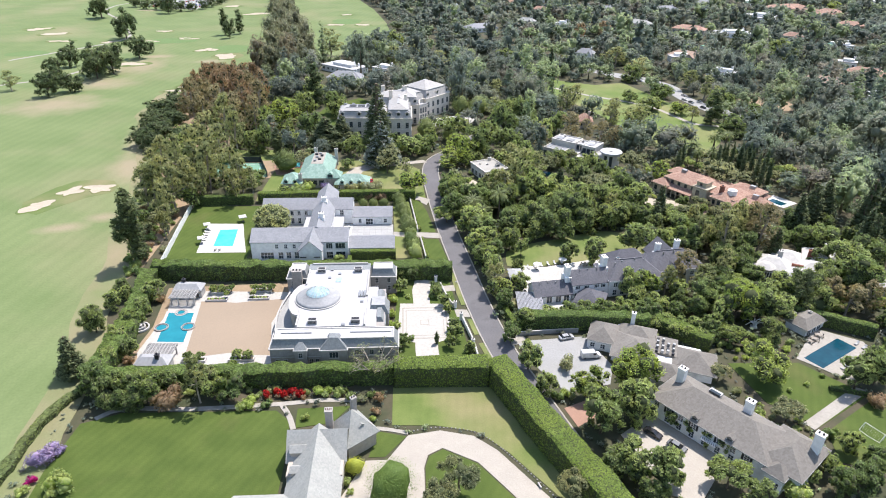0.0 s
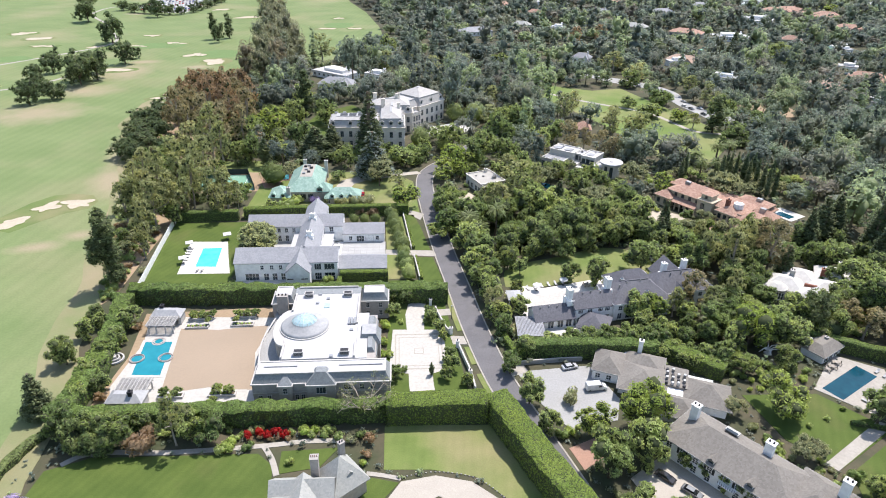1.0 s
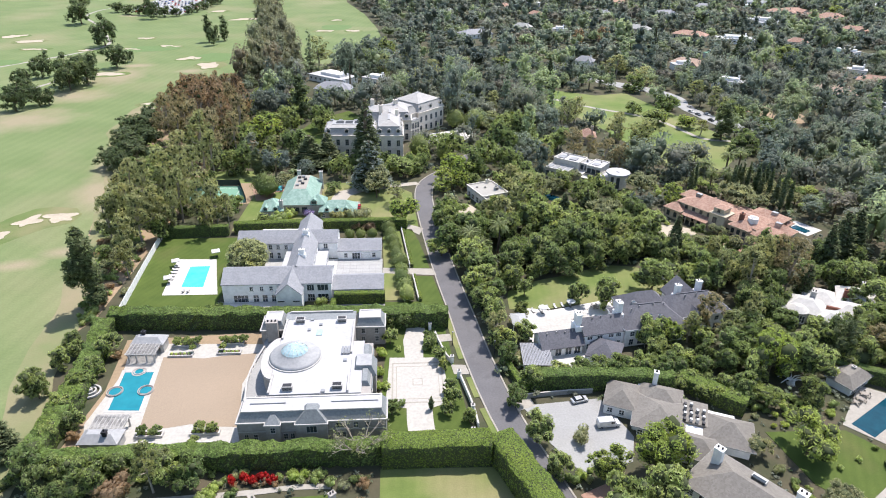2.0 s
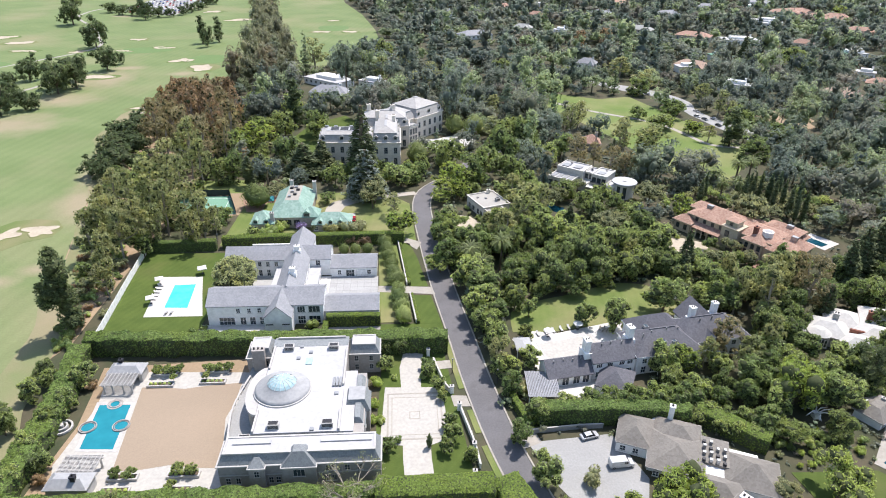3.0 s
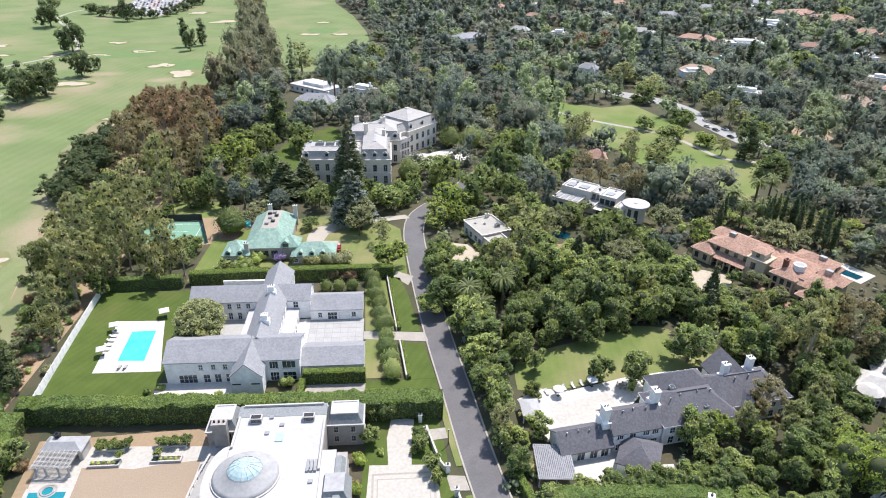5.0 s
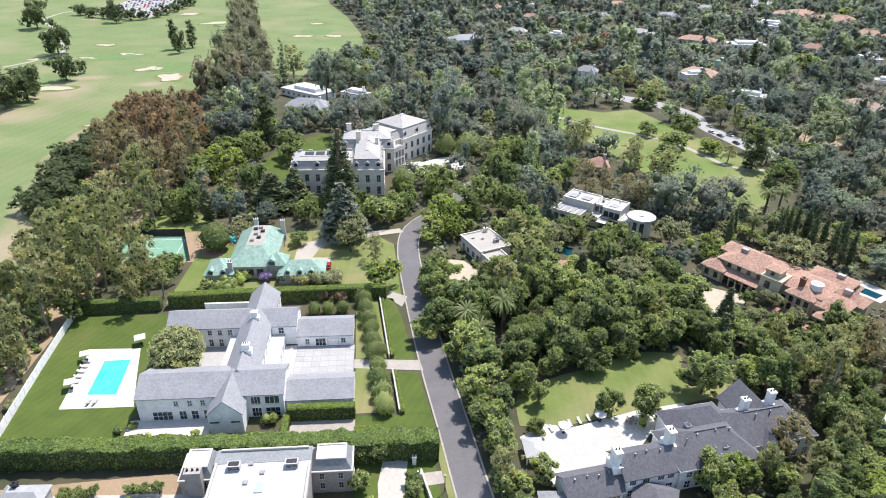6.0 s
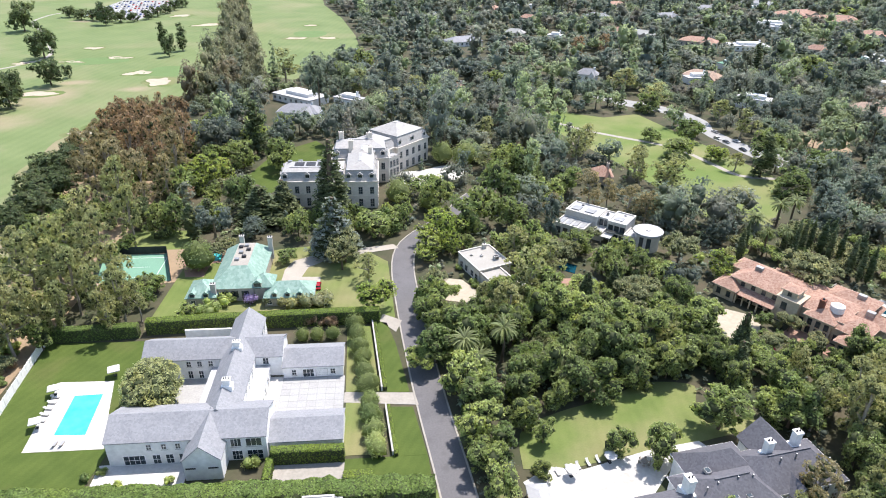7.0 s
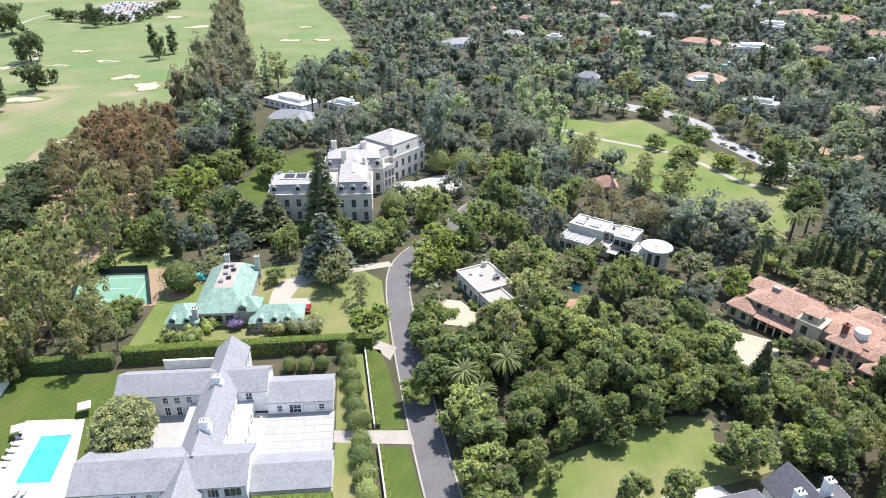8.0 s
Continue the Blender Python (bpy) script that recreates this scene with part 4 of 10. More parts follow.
def sparse_proto():
    """A half-bare tree: forking pale limbs and thin tufts of leaves."""
    rng = np.random.default_rng(4)
    root = new("sparse_tree")
    root.empty_display_size = 0.5
    tagged(root, "half-bare spreading tree with pale forked limbs", "tree", "sparse trees")
    bm_, tips = bmesh.new(), []

    def fork(p, d, ln, r, depth):
        q = p + d * ln
        limb(bm_, p, q, r, r * 0.62, 5)
        if depth == 0:
            tips.append(q)
            return
        for _ in range(3):
            e = (d + Vector((rng.normal(0, 0.55), rng.normal(0, 0.55), rng.normal(0.06, 0.25)))).normalized()
            fork(q, e, ln * rng.uniform(0.6, 0.82), r * 0.6, depth - 1)

    limb(bm_, (0, 0, -0.3), (0, 0, 2.2), 0.42, 0.3, 8)
    for k in range(5):
        a = math.tau * k / 5 + rng.uniform(-0.3, 0.3)
        fork(Vector((0, 0, 2.1)), Vector((math.cos(a) * 0.8, math.sin(a) * 0.8, 0.75)).normalized(), 2.4, 0.2, 3)
    part("trunk", bm_, M_PALEBARK, root)
    L = [(q.x, q.y, q.z, 0.7, 0.7, 0.45) for q in tips]
    cr = new("crown", crown_mesh("crown", L, L_OLIVE, 0.17, 800, rng, 0))
    cr.parent = root
    TREES["sparse"] = [[root], 0]


cypress_proto()
palm_proto()
sparse_proto()
BASE = {"broad": (5, 11), "dark": (5, 11), "lime": (5, 11), "eucalyptus": (5, 18.5), "russet": (5, 18.5), "poplar": (3.6, 21), "olive": (5.4, 7.6), "spread": (5.4, 7.6),
        "shrub": (1.4, 1.7), "greyshrub": (1.4, 1.7), "limeshrub": (1.4, 1.7), "redshrub": (1.4, 1.7), "redblossom": (1.4, 1.7), "lilac": (1.4, 1.7), "pinkblossom": (1.4, 1.7),
        "topiary": (1, 2), "globe": (1, 2), "deep_oak": (5, 11), "lime_globe": (1, 2), "limeball": (1, 2), "conifer": (3.6, 18), "blue_spruce": (5.5, 22), "cedar": (5, 34), "cypress": (1.05, 14), "palm": (4, 11.5), "sparse": (5.2, 8), "tan_eucalyptus": (5, 18.5), "pine": (5, 18.5), "grey_tree": (5, 11)}
USED = {}


def plant(kind, x, y, r, h=None):
    """A tree or shrub of crown radius r and height h at x, y. The first of a kind moves its prototype, later ones copy it."""
    br, bh = BASE[kind]
    if y > 265 and kind + "_far" in TREES:
        kind += "_far"
    protos, k = TREES[kind]
    TREES[kind][1] += 1
    p = protos[k % len(protos)]
    h = h or bh * r / br
    q = 0.12 * math.sin(k * 2.4 + x)
    sink = 0.13 * h if kind.startswith(("dark", "deep_oak")) or (kind.startswith("broad") and y > 265) else 0.0      # crowns that sweep low
    h += sink
    m = pose(x, y, -sink, 0, 0, (k * 137.5 + x * 31) % 360) @ Matrix.Diagonal((r / br * (1 + q), r / br * (1 - q), h / bh, 1))
    keep([(x - 0.5 * r, y - 0.5 * r), (x + 0.5 * r, y - 0.5 * r), (x + 0.5 * r, y + 0.5 * r), (x - 0.5 * r, y + 0.5 * r)], 0.2 * r)
    if p.name not in USED:
        USED[p.name] = 1
        p.matrix_basis = m
        return p
    if p.scale != Vector((1, 1, 1)):
        m = m @ Matrix.Diagonal((1 / p.scale[0], 1 / p.scale[1], 1 / p.scale[2], 1))
    return copy_thing(p, m)


def hedge(pts, width, height, leaf_mat=None, label="tall clipped green hedge", lumpy=0.12, leaf=0.24, density=8.0, name="hedge"):
    """A clipped hedge along a line: a lumpy body, its shade painted dark, under a coat of leaves. The line is its
    middle.
    """
    rng = np.random.default_rng(int(abs(pts[0][0] * 7 + pts[0][1] * 13)) + 1)
    line = smooth_line(pts, 1.6) if len(pts) > 2 else smooth_line([pts[0], ((pts[0][0] + pts[1][0]) / 2, (pts[0][1] + pts[1][1]) / 2), pts[1]], 1.6)
    w = width / 2
    prof = [(-w, -0.2), (-w, height * 0.33), (-w, height * 0.66), (-w * 0.97, height * 0.94), (-w * 0.7, height), (0, height * 1.01),
            (w * 0.7, height), (w * 0.97, height * 0.94), (w, height * 0.66), (w, height * 0.33), (w, -0.2)]
    n, V, T = len(prof), [], []
    for i, (x, y) in enumerate(line):
        a, b = Vector(line[max(i - 1, 0)]), Vector(line[min(i + 1, len(line) - 1)])
        t = (b - a).normalized()
        for u, z in prof:
            k = 1 + lumpy * 2.2 * noise.noise((x * 0.5 + u, y * 0.5, z * 0.5)) + rng.normal(0, lumpy * 0.25)
            V.append((x - t.y * u * k, y + t.x * u * k, z * (1 + lumpy * 0.8 * noise.noise((x * 0.4, y * 0.4, 5 + u * 0.3))) if z > 0 else z))
    for i in range(len(line) - 1):
        for j in range(n - 1):
            p = i * n + j
            T += [(p, p + 1, p + n + 1), (p, p + n + 1, p + n)]
    for e in (0, (len(line) - 1) * n):
        T += [(e, e + j, e + j + 1) for j in range(1, n - 1)]
    V, T = np.array(V), np.array(T)
    body = len(T)
    A, B, C = V[T[:, 0]], V[T[:, 1]], V[T[:, 2]]
    cr = np.cross(B - A, C - A)
    ar = np.linalg.norm(cr, axis=1) / 2
    cnt = int(ar.sum() * density * 1.5)
    # leaves crowd the top; sparse faces let the shade-dark body darken the sides
    pw = ar * (0.55 + 1.6 * (V[T].mean(1)[:, 2] > height * 0.9))
    idx = rng.choice(len(T), cnt, p=pw / pw.sum())
    r1, r2 = np.sqrt(rng.uniform(0, 1, (cnt, 1))), rng.uniform(0, 1, (cnt, 1))
    p = A[idx] * (1 - r1) + B[idx] * r1 * (1 - r2) + C[idx] * r1 * r2
    mid = np.array([[*line[min(i // n, len(line) - 1)], height * 0.5] for i in T[idx, 0]])
    nn = cr[idx] / (np.linalg.norm(cr[idx], axis=1)[:, None] + 1e-9)
    nn *= np.sign(((p - mid) * nn).sum(1))[:, None]
    nn = nn + np.array([0, 0, 0.08]) + rng.normal(0, 0.3, nn.shape)
    nn /= np.linalg.norm(nn, axis=1)[:, None]
    u = np.cross(nn, rng.normal(0, 1, nn.shape))
    u /= np.linalg.norm(u, axis=1)[:, None]
    v = np.cross(nn, u)
    s = leaf * rng.uniform(0.5, 1.3, (cnt, 1))
    p = p + nn * s * 0.3
    Q = np.stack([p + u * s, p - u * s * 0.6 + v * s * 0.85, p - u * s * 0.5 - v * s * 0.8], 1).reshape(-1, 3)
    T = np.concatenate([T, np.arange(cnt)[:, None] * 3 + len(V) + np.array([0, 1, 2])])
    root = thing(name, label, "hedge")
    W = np.concatenate([V, Q])
    c = W[T].mean(1)[:, :2]
    P = np.array(line)
    near = np.argmin(((c[:, None, :] - P[None, :, :]) ** 2).sum(2), 1) if len(T) * len(P) < 4e6 else np.concatenate([np.argmin(((g[:, None, :] - P[None, :, :]) ** 2).sum(2), 1) for g in np.array_split(c, 20)])
    for k in range(0, len(P), 4):
        own = (near >= k) & (near < k + 4)
        tri = T[own]
        if len(tri):
            used, inv = np.unique(tri, return_inverse=True)
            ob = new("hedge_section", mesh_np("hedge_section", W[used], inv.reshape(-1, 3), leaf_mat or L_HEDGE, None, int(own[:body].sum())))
            ob.parent = root
    keep(offset_line(line, w) + offset_line(line, -w)[::-1], 0.8)
    return root


# Leaf tones greyed and blued: distance haze is mixed into these colours.
HAZED_WOOD_TONES = [(0.305, 0.352, 0.2), (0.258, 0.3, 0.212), (0.211, 0.247, 0.195), (0.247, 0.258, 0.212), (0.184, 0.216, 0.183), (0.152, 0.184, 0.161), (0.195, 0.221, 0.189), (0.231, 0.269, 0.2), (0.231, 0.237, 0.2), (0.279, 0.29, 0.224), (0.263, 0.237, 0.2), (0.337, 0.384, 0.218)]


def wood_shapes(rng, detail):
    """Outlines of woodland trees, about one unit in radius: round, billowing, tall and airy, flat-topped, conical, upright."""
    out = []
    few = (3, 5, 10)[detail]
    for v in range(10):
        L = []
        if v < 3:                                    # round oaks
            L.append((0, 0, 0.75, 0.62, 0.62, 0.55))
            for j in range(few):
                a, r, q = rng.uniform(0, math.tau), rng.uniform(0.35, 0.75), rng.uniform(0.2, 0.42)
                L.append((r * math.cos(a), r * math.sin(a), rng.uniform(0.5, 1.25) - 0.3 * r, q, q, q * rng.uniform(0.8, 1.1)))
        elif v < 5:                                  # billowing crowns
            for j in range(few):
                a, r, q = rng.uniform(0, math.tau), rng.uniform(0.1, 0.8), rng.uniform(0.25, 0.55)
                L.append((r * math.cos(a), r * math.sin(a), rng.uniform(0.5, 1.5) - 0.4 * r, q, q, q))
        elif v < 7:                                  # tall, airy
            for j in range(few):
                a, z, q = rng.uniform(0, math.tau), rng.uniform(0.45, 2.1), rng.uniform(0.24, 0.44)
                r = rng.uniform(0.1, 0.8) * (1 - abs(z - 1.2) * 0.6)
                L.append((r * math.cos(a), r * math.sin(a), z, q, q, q * 1.3))
        elif v == 7:                                 # flat-topped
            for j in range(few):
                a, r, q = rng.uniform(0, math.tau), rng.uniform(0.1, 0.75), rng.uniform(0.25, 0.4)
                L.append((r * math.cos(a), r * math.sin(a), 1.0 + rng.uniform(-0.3, 0.2), q, q, q * 0.7))
        elif v == 8:                                 # conical
            L = [(rng.uniform(-0.06, 0.06), rng.uniform(-0.06, 0.06), 0.3 + 2.3 * j / few, 0.58 - 0.5 * j / few, 0.58 - 0.5 * j / few, 1.7 / few) for j in range(few)]
        else:                                        # upright
            L = [(rng.uniform(-0.2, 0.2), rng.uniform(-0.2, 0.2), 0.4 + 1.9 * j / few, rng.uniform(0.3, 0.48), rng.uniform(0.3, 0.48), 2.4 / few) for j in range(few)]
        out.append(L)
    return out


def woods(name, pts, spacing, seed, label, sizes=(4.0, 7.0), palette=None, detail=1, clear=1.0, height=(0.9, 1.4), kinds=None, thin=0.06):
    """Woodland too thick to count: trees of several outlines and tones, the kinds keeping to patches, one mesh."""
    rng = np.random.default_rng(seed)
    pal = palette or HAZED_WOOD_TONES
    sides = np.array([(math.cos(math.tau * i / 4), math.sin(math.tau * i / 4)) for i in range(4)])
    protos = []
    for v, L in enumerate(wood_shapes(rng, detail)):
        me = crown_mesh("seed", L, L_WOODS, [0.2, 0.13, 0.075][detail], [34, 140, 620][detail], rng, 0.5 if detail == 2 else 0.62, 1, 0.3, tufts=9, wild=0.6)
        V = np.empty(len(me.vertices) * 3, np.float32)
        me.vertices.foreach_get("co", V)
        T = np.empty(len(me.loops), np.int32)
        me.loops.foreach_get("vertex_index", T)
        V, T, inner = V.reshape(-1, 3), T.reshape(-1, 3), len(L) * len(ICO[1][0])
        stem = 0
        if detail:                                   # a tapered stem up into the crown
            top = np.mean([q[2] for q in L])
            W = np.array([(x * r, y * r, z) for r, z in ((0.07, -0.05), (0.03, top)) for x, y in sides])
            T = np.concatenate([np.array([t for i in range(4) for t in ((i, (i + 1) % 4, 4 + (i + 1) % 4), (i, 4 + (i + 1) % 4, 4 + i))]), T + 8])
            V, stem = np.concatenate([W, V]), 8
        protos.append((V, T, stem, inner))
        bpy.data.meshes.remove(me)
    xs, ys = [p[0] for p in pts], [p[1] for p in pts]
    VV, TT, CC, k, trees = [], [], [], 0, 0
    gx, gy = int((max(xs) - min(xs)) / spacing) + 1, int((max(ys) - min(ys)) / spacing) + 1
    for j in range(gy):
        for i in range(gx):
            x = min(xs) + (i + 0.5 * (j % 2) + rng.uniform(-0.45, 0.45)) * spacing
            y = min(ys) + (j + rng.uniform(-0.45, 0.45)) * spacing
            patch = 0.5 + 0.9 * noise.noise((x * 0.017, y * 0.017, seed)) + rng.normal(0, 0.22)
            tonal = 0.5 + 0.8 * noise.noise((x * 0.03, y * 0.03, seed + 9.5)) + rng.normal(0, 0.2)
            s = sizes[0] + (sizes[1] - sizes[0]) * rng.uniform(0, 1) ** 1.6
            hh, rot, var, gap = rng.uniform(*height), rng.uniform(0, math.tau), rng.uniform(0.7, 1.08), rng.uniform(0, 1)
            pickv = (kinds or (8, 5, 3, 0, 1, 4, 2, 3, 7, 1, 6, 9))[int(min(0.999, max(0, patch)) * (len(kinds) if kinds else 12))]
            tone = pal[int(min(0.999, max(0, tonal)) * len(pal))]
            if gap < thin or not inside(pts, x, y) or not is_free(x, y, clear + (0.3 * s if clear > 0 else 0)):
                continue
            V, T, stem, inner = protos[pickv]
            c, sn = math.cos(rot) * s, math.sin(rot) * s
            VV.append(np.stack([x + V[:, 0] * c - V[:, 1] * sn, y + V[:, 0] * sn + V[:, 1] * c, V[:, 2] * s * hh], 1))
            TT.append(T + k)
            k += len(V)
            C = np.tile([tone[0] * var, tone[1] * var, tone[2] * var, 1.0], (len(V), 1))
            C[:stem, :3] = (0.2, 0.17, 0.13)
            if detail:                               # core tint darkened to paint the shade between the sprays
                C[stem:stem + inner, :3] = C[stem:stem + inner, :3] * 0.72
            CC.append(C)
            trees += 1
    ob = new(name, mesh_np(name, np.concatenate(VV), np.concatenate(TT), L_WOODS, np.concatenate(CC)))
    return tagged(ob, label, "trees", kind="stuff")


# ---- gardens, lawns and paving (plan) ----
# cottage garden
lawn([(-87, 60), (-28, 60), (-28, 112), (-29, 122), (-33, 126), (-72, 126.5), (-81, 123)], M_LAWN, "striped deep green cottage lawn")
lawn([(-3, 119.5), (8, 119), (18, 116.5), (25, 109.5), (35, 95), (44, 75), (47, 84), (24, 133), (-3, 134)], M_LAWN_DRY, "wide lawn with mown bands and drying edges")
lawn([(-27.4, 121.5), (-27, 119.5), (-18, 121), (-14, 127), (-27.6, 126.5)], M_LAWN, z=0.045)
paving([(-15, 60), (-14, 97.5), (-9, 108), (-4, 108), (1, 115.8), (9, 117.2), (17.2, 115), (22.6, 110), (32.5, 95.4), (46, 70), (40, 66), (25, 95.8), (17.5, 106.4),
        (9.3, 111.3), (5.7, 109.2), (4.7, 105.5), (4.5, 60)], M_DRIVE, "curving pale exposed-aggregate drive", "drive", 0.06)
lawn([(4.8, 60), (5, 105.5), (6, 108.8), (9.3, 110.9), (17.3, 106.1), (24.7, 95.6), (39, 66)], M_LAWN)
lawn([(-8.5, 109), (-4.5, 109), (0.5, 115.5), (-6.5, 117.5)], M_LAWN)
PATH0 = smooth_line([(-78, 124.6), (-72, 128.2), (-55, 127.4), (-32, 128.5), (-22, 129.5), (-14, 129.3)], 2)
strip("garden_path", PATH0, -0.75, 0.75, -0.05, 0.07, M_CONC, "narrow pale garden path along the flower border", "path")
strip("garden_path", smooth_line([(-32, 128.2), (-29.5, 124), (-27.6, 119)], 1), -0.7, 0.7, -0.05, 0.075, M_CONC, "short pale garden path", "path")
strip("garden_path", smooth_line([(-7, 118.6), (-3, 117.8), (1, 116.6)], 1), -0.6, 0.6, -0.05, 0.07, M_CONC, "short pale garden path", "path")

# mansion grounds
paving([(-80, 141), (-1.5, 141), (-1.5, 150), (-38, 150), (-38.5, 190.5), (-80, 188), (-77.5, 165)], M_DIRT, "bare garden soil round the mansion terrace", "soil", 0.03)
paving([(-77.6, 152), (-73, 140.5), (-37.5, 143), (-37.5, 184), (-78, 186.2), (-75.5, 172)], M_COURTSTONE, "pale stone pool terrace", "terrace", 0.08)
paving([(-66.6, 179), (-60, 178.6), (-55, 177.9), (-50, 178.8), (-40.2, 179.8), (-40.5, 171), (-41.5, 166), (-40.5, 160), (-38.4, 149.3), (-45, 149.8), (-51, 150.9), (-57, 149.8), (-63.3, 149.6)],
       M_GRAVEL, "tan gravel court inside a pale stone border", "gravel", 0.1)
slab("pool_coping", [(-76.1, 173.6), (-66.3, 173.2), (-64.8, 155.7), (-74.5, 156.2)], 0.0, 0.16, M_TRIM, "pale stone coping round the long pool", "pool edge")
slab("swimming_pool", [(-75.0, 172.4), (-67.1, 172.2), (-65.7, 156.5), (-73.6, 157.0)], 0.0, 0.175, M_POOL1, "rectangular pool of clear blue water", "pool", "")
paving([(-4, 141), (20, 141), (15.8, 192), (-2, 190)], M_LAWN, "green planted front garden", "lawn", 0.03)
paving([(-1.2, 175.8), (14.2, 175.2), (15.0, 156.0), (10.2, 154), (10.2, 150), (3.4, 150), (3.4, 154.2), (-2.2, 155)], M_COURTSTONE, "pale stone motor court", "motor court", 0.08)
paving([(3.2, 175), (8.6, 175), (8.8, 183), (10, 192.4), (4.2, 192.4), (2.8, 184)], M_COURTSTONE, "pale stone entrance drive", "drive", 0.075)
paving([(3.4, 150), (10.2, 150), (10.5, 145), (12.5, 141.5), (20, 139.6), (4, 139.4)], M_COURTSTONE, "pale stone entrance drive", "drive", 0.075)

# white farmhouse grounds
lawn([(-89, 200), (-60, 200), (-58, 213), (-58, 256), (-91, 256.5)], M_LAWN, "shaded deep green lawn round the pool")
paving([(-80.2, 238.6), (-66, 238.2), (-63, 226), (-59.6, 213.2), (-78, 213.3)], M_WHITEPAVE, "bright white pool deck", "deck", 0.08)
slab("swimming_pool", [(-74, 232.8), (-67.0, 233.0), (-65.7, 218.2), (-73.1, 218.6)], 0.0, 0.1, M_POOL2, "turquoise pool fading to white at its shallow end", "pool", "")
paving([(-58.5, 200), (-38.2, 200), (-38.2, 208), (-58.5, 208)], M_WHITEPAVE, "white stone patio", "patio", 0.07)
paving([(-48, 219), (-38, 219), (-37, 238), (-48, 238)], M_TILE, "pale grey paved garden court", "court", 0.07)
paving([(-21, 219.4), (-4.2, 219.4), (-4.4, 236.4), (-21, 236.4)], M_GREYPAVE, "paved garage court", "court", 0.05)
paving([(-28, 219), (-21, 219), (-21, 237), (-28, 237)], M_WHITEPAVE, "white paved entry court", "court", 0.06)
paving([(-19, 198.8), (-3, 198.8), (-3, 205.2), (-19, 205.2)], M_CONC, "pale concrete parking bay", "drive", 0.06)
lawn([(-4, 207), (-3.6, 225.4), (0.5, 225.4), (3.4, 207)], M_LAWN_DRY, "narrow mown lawn beside the wall", z=0.045)
lawn([(-3.8, 229.4), (-4.8, 259), (2.2, 259.6), (5.0, 229.4)], M_LAWN_DRY, "narrow mown lawn beside the wall", z=0.045)
lawn([(9.3, 206), (7.6, 223), (13.6, 222.6), (16.3, 206)], M_LAWN, "verge lawn of deep green grass", z=0.05)
lawn([(7.0, 228.6), (4.0, 262), (7.2, 261), (9.8, 250), (13.0, 228.4)], M_LAWN, "verge lawn of deep green grass", z=0.05)
paving([(-4.2, 225.4), (15.2, 223.2), (14.3, 228.0), (-4.2, 229.4)], M_CONC, "pale concrete driveway between lawns", "drive", 0.065)
paving([(5, 262), (10, 256), (12, 262), (6, 266)], M_CONC, "pale concrete apron", "drive", 0.05)

# copper-roofed house grounds
lawn([(-66, 262), (-14, 262), (10, 262), (8, 300), (-6, 316), (-32, 312), (-64, 300)], M_LAWN_DRY, "garden lawn with worn patches")
paving([(-28.2, 283), (-28.6, 289.1), (-28.4, 296), (-26, 302.5), (-18.8, 306.8), (-9.1, 309.4), (0.8, 311.6), (10.4, 313.6), (12.2, 310.2), (0.9, 307.3), (-6.9, 304.4), (-14.5, 302.2), (-20.3, 297.3), (-22, 290.8), (-15.4, 290.4), (-15.1, 282.4)],
       M_DRIVE, "curving pale drive to the copper-roofed house", "drive", 0.07)
paving([(-66, 306), (-51.5, 312), (-50.5, 303), (-55.2, 302.4), (-55.7, 293), (-62, 293)], M_BRICKPAVE, "brick patio beside a small pool", "patio", 0.06)
slab("swimming_pool", [(-56.5, 310.0), (-53.1, 310.7), (-52.3, 304.3), (-55.6, 304.4)], 0, 0.1, M_POOL2, "small turquoise garden pool", "pool", "")
paving([(-91, 291), (-66, 291), (-73, 311), (-95, 311)], M_COURT, "green tennis court", "tennis court", 0.05)
lawn([(-88, 314), (-66, 314), (-68, 330), (-92, 330)], M_PARK, "raised croquet lawn")

# manor grounds
lawn([(-62, 372), (-44, 366), (-30, 392), (-18, 420), (-30, 440), (-50, 420)], M_LAWN, "sweeping manor lawn")
paving(smooth_line([(14, 376), (24, 372), (40, 378), (48, 390), (38, 398), (26, 392), (14, 390)], 3), M_WHITEPAVE, "pale forecourt of the manor", "forecourt", 0.06)
# house with the blue-grey roof
lawn(smooth_line([(38, 200), (38.6, 208), (41.2, 213.4), (51, 218), (62, 221.4), (76, 227), (83, 227.6), (90.4, 225.4), (88, 219), (91, 215), (101, 210.4), (86, 206), (62, 202), (48, 199)], 2.0), M_LAWN_DRY, "garden lawn with bare brown patches")
paving([(37.2, 196.2), (44.2, 200.2), (51.8, 198.8), (68.5, 203.4), (82.5, 205.6), (84, 203.2), (72, 197.5), (63.8, 189), (56, 184.5), (41.2, 181.2)], M_WHITEPAVE, "bright white terrace", "terrace", 0.07)
slab("pool_coping", [(44.0, 194.2), (62.4, 198.6), (64.6, 190.3), (45.8, 182.9)], 0.0, 0.13, M_TRIM, "pale stone coping round a covered pool", "coping")
slab("pool_cover", [(45.0, 193.2), (61.7, 197.2), (63.4, 190.8), (46.4, 184.2)], 0.0, 0.15, M_COURTSTONE, "pale cover drawn over a pool", "pool cover")
paving([(45.5, 176.0), (58.8, 179.0), (61, 174.4), (58, 169.6), (46.8, 168.6)], M_WHITEPAVE, "sunlit white yard beside the garage", "yard", 0.065)
paving([(46, 163), (70, 163), (70, 172), (46, 172)], M_WHITEPAVE, "pale paved yard", "yard", 0.05)
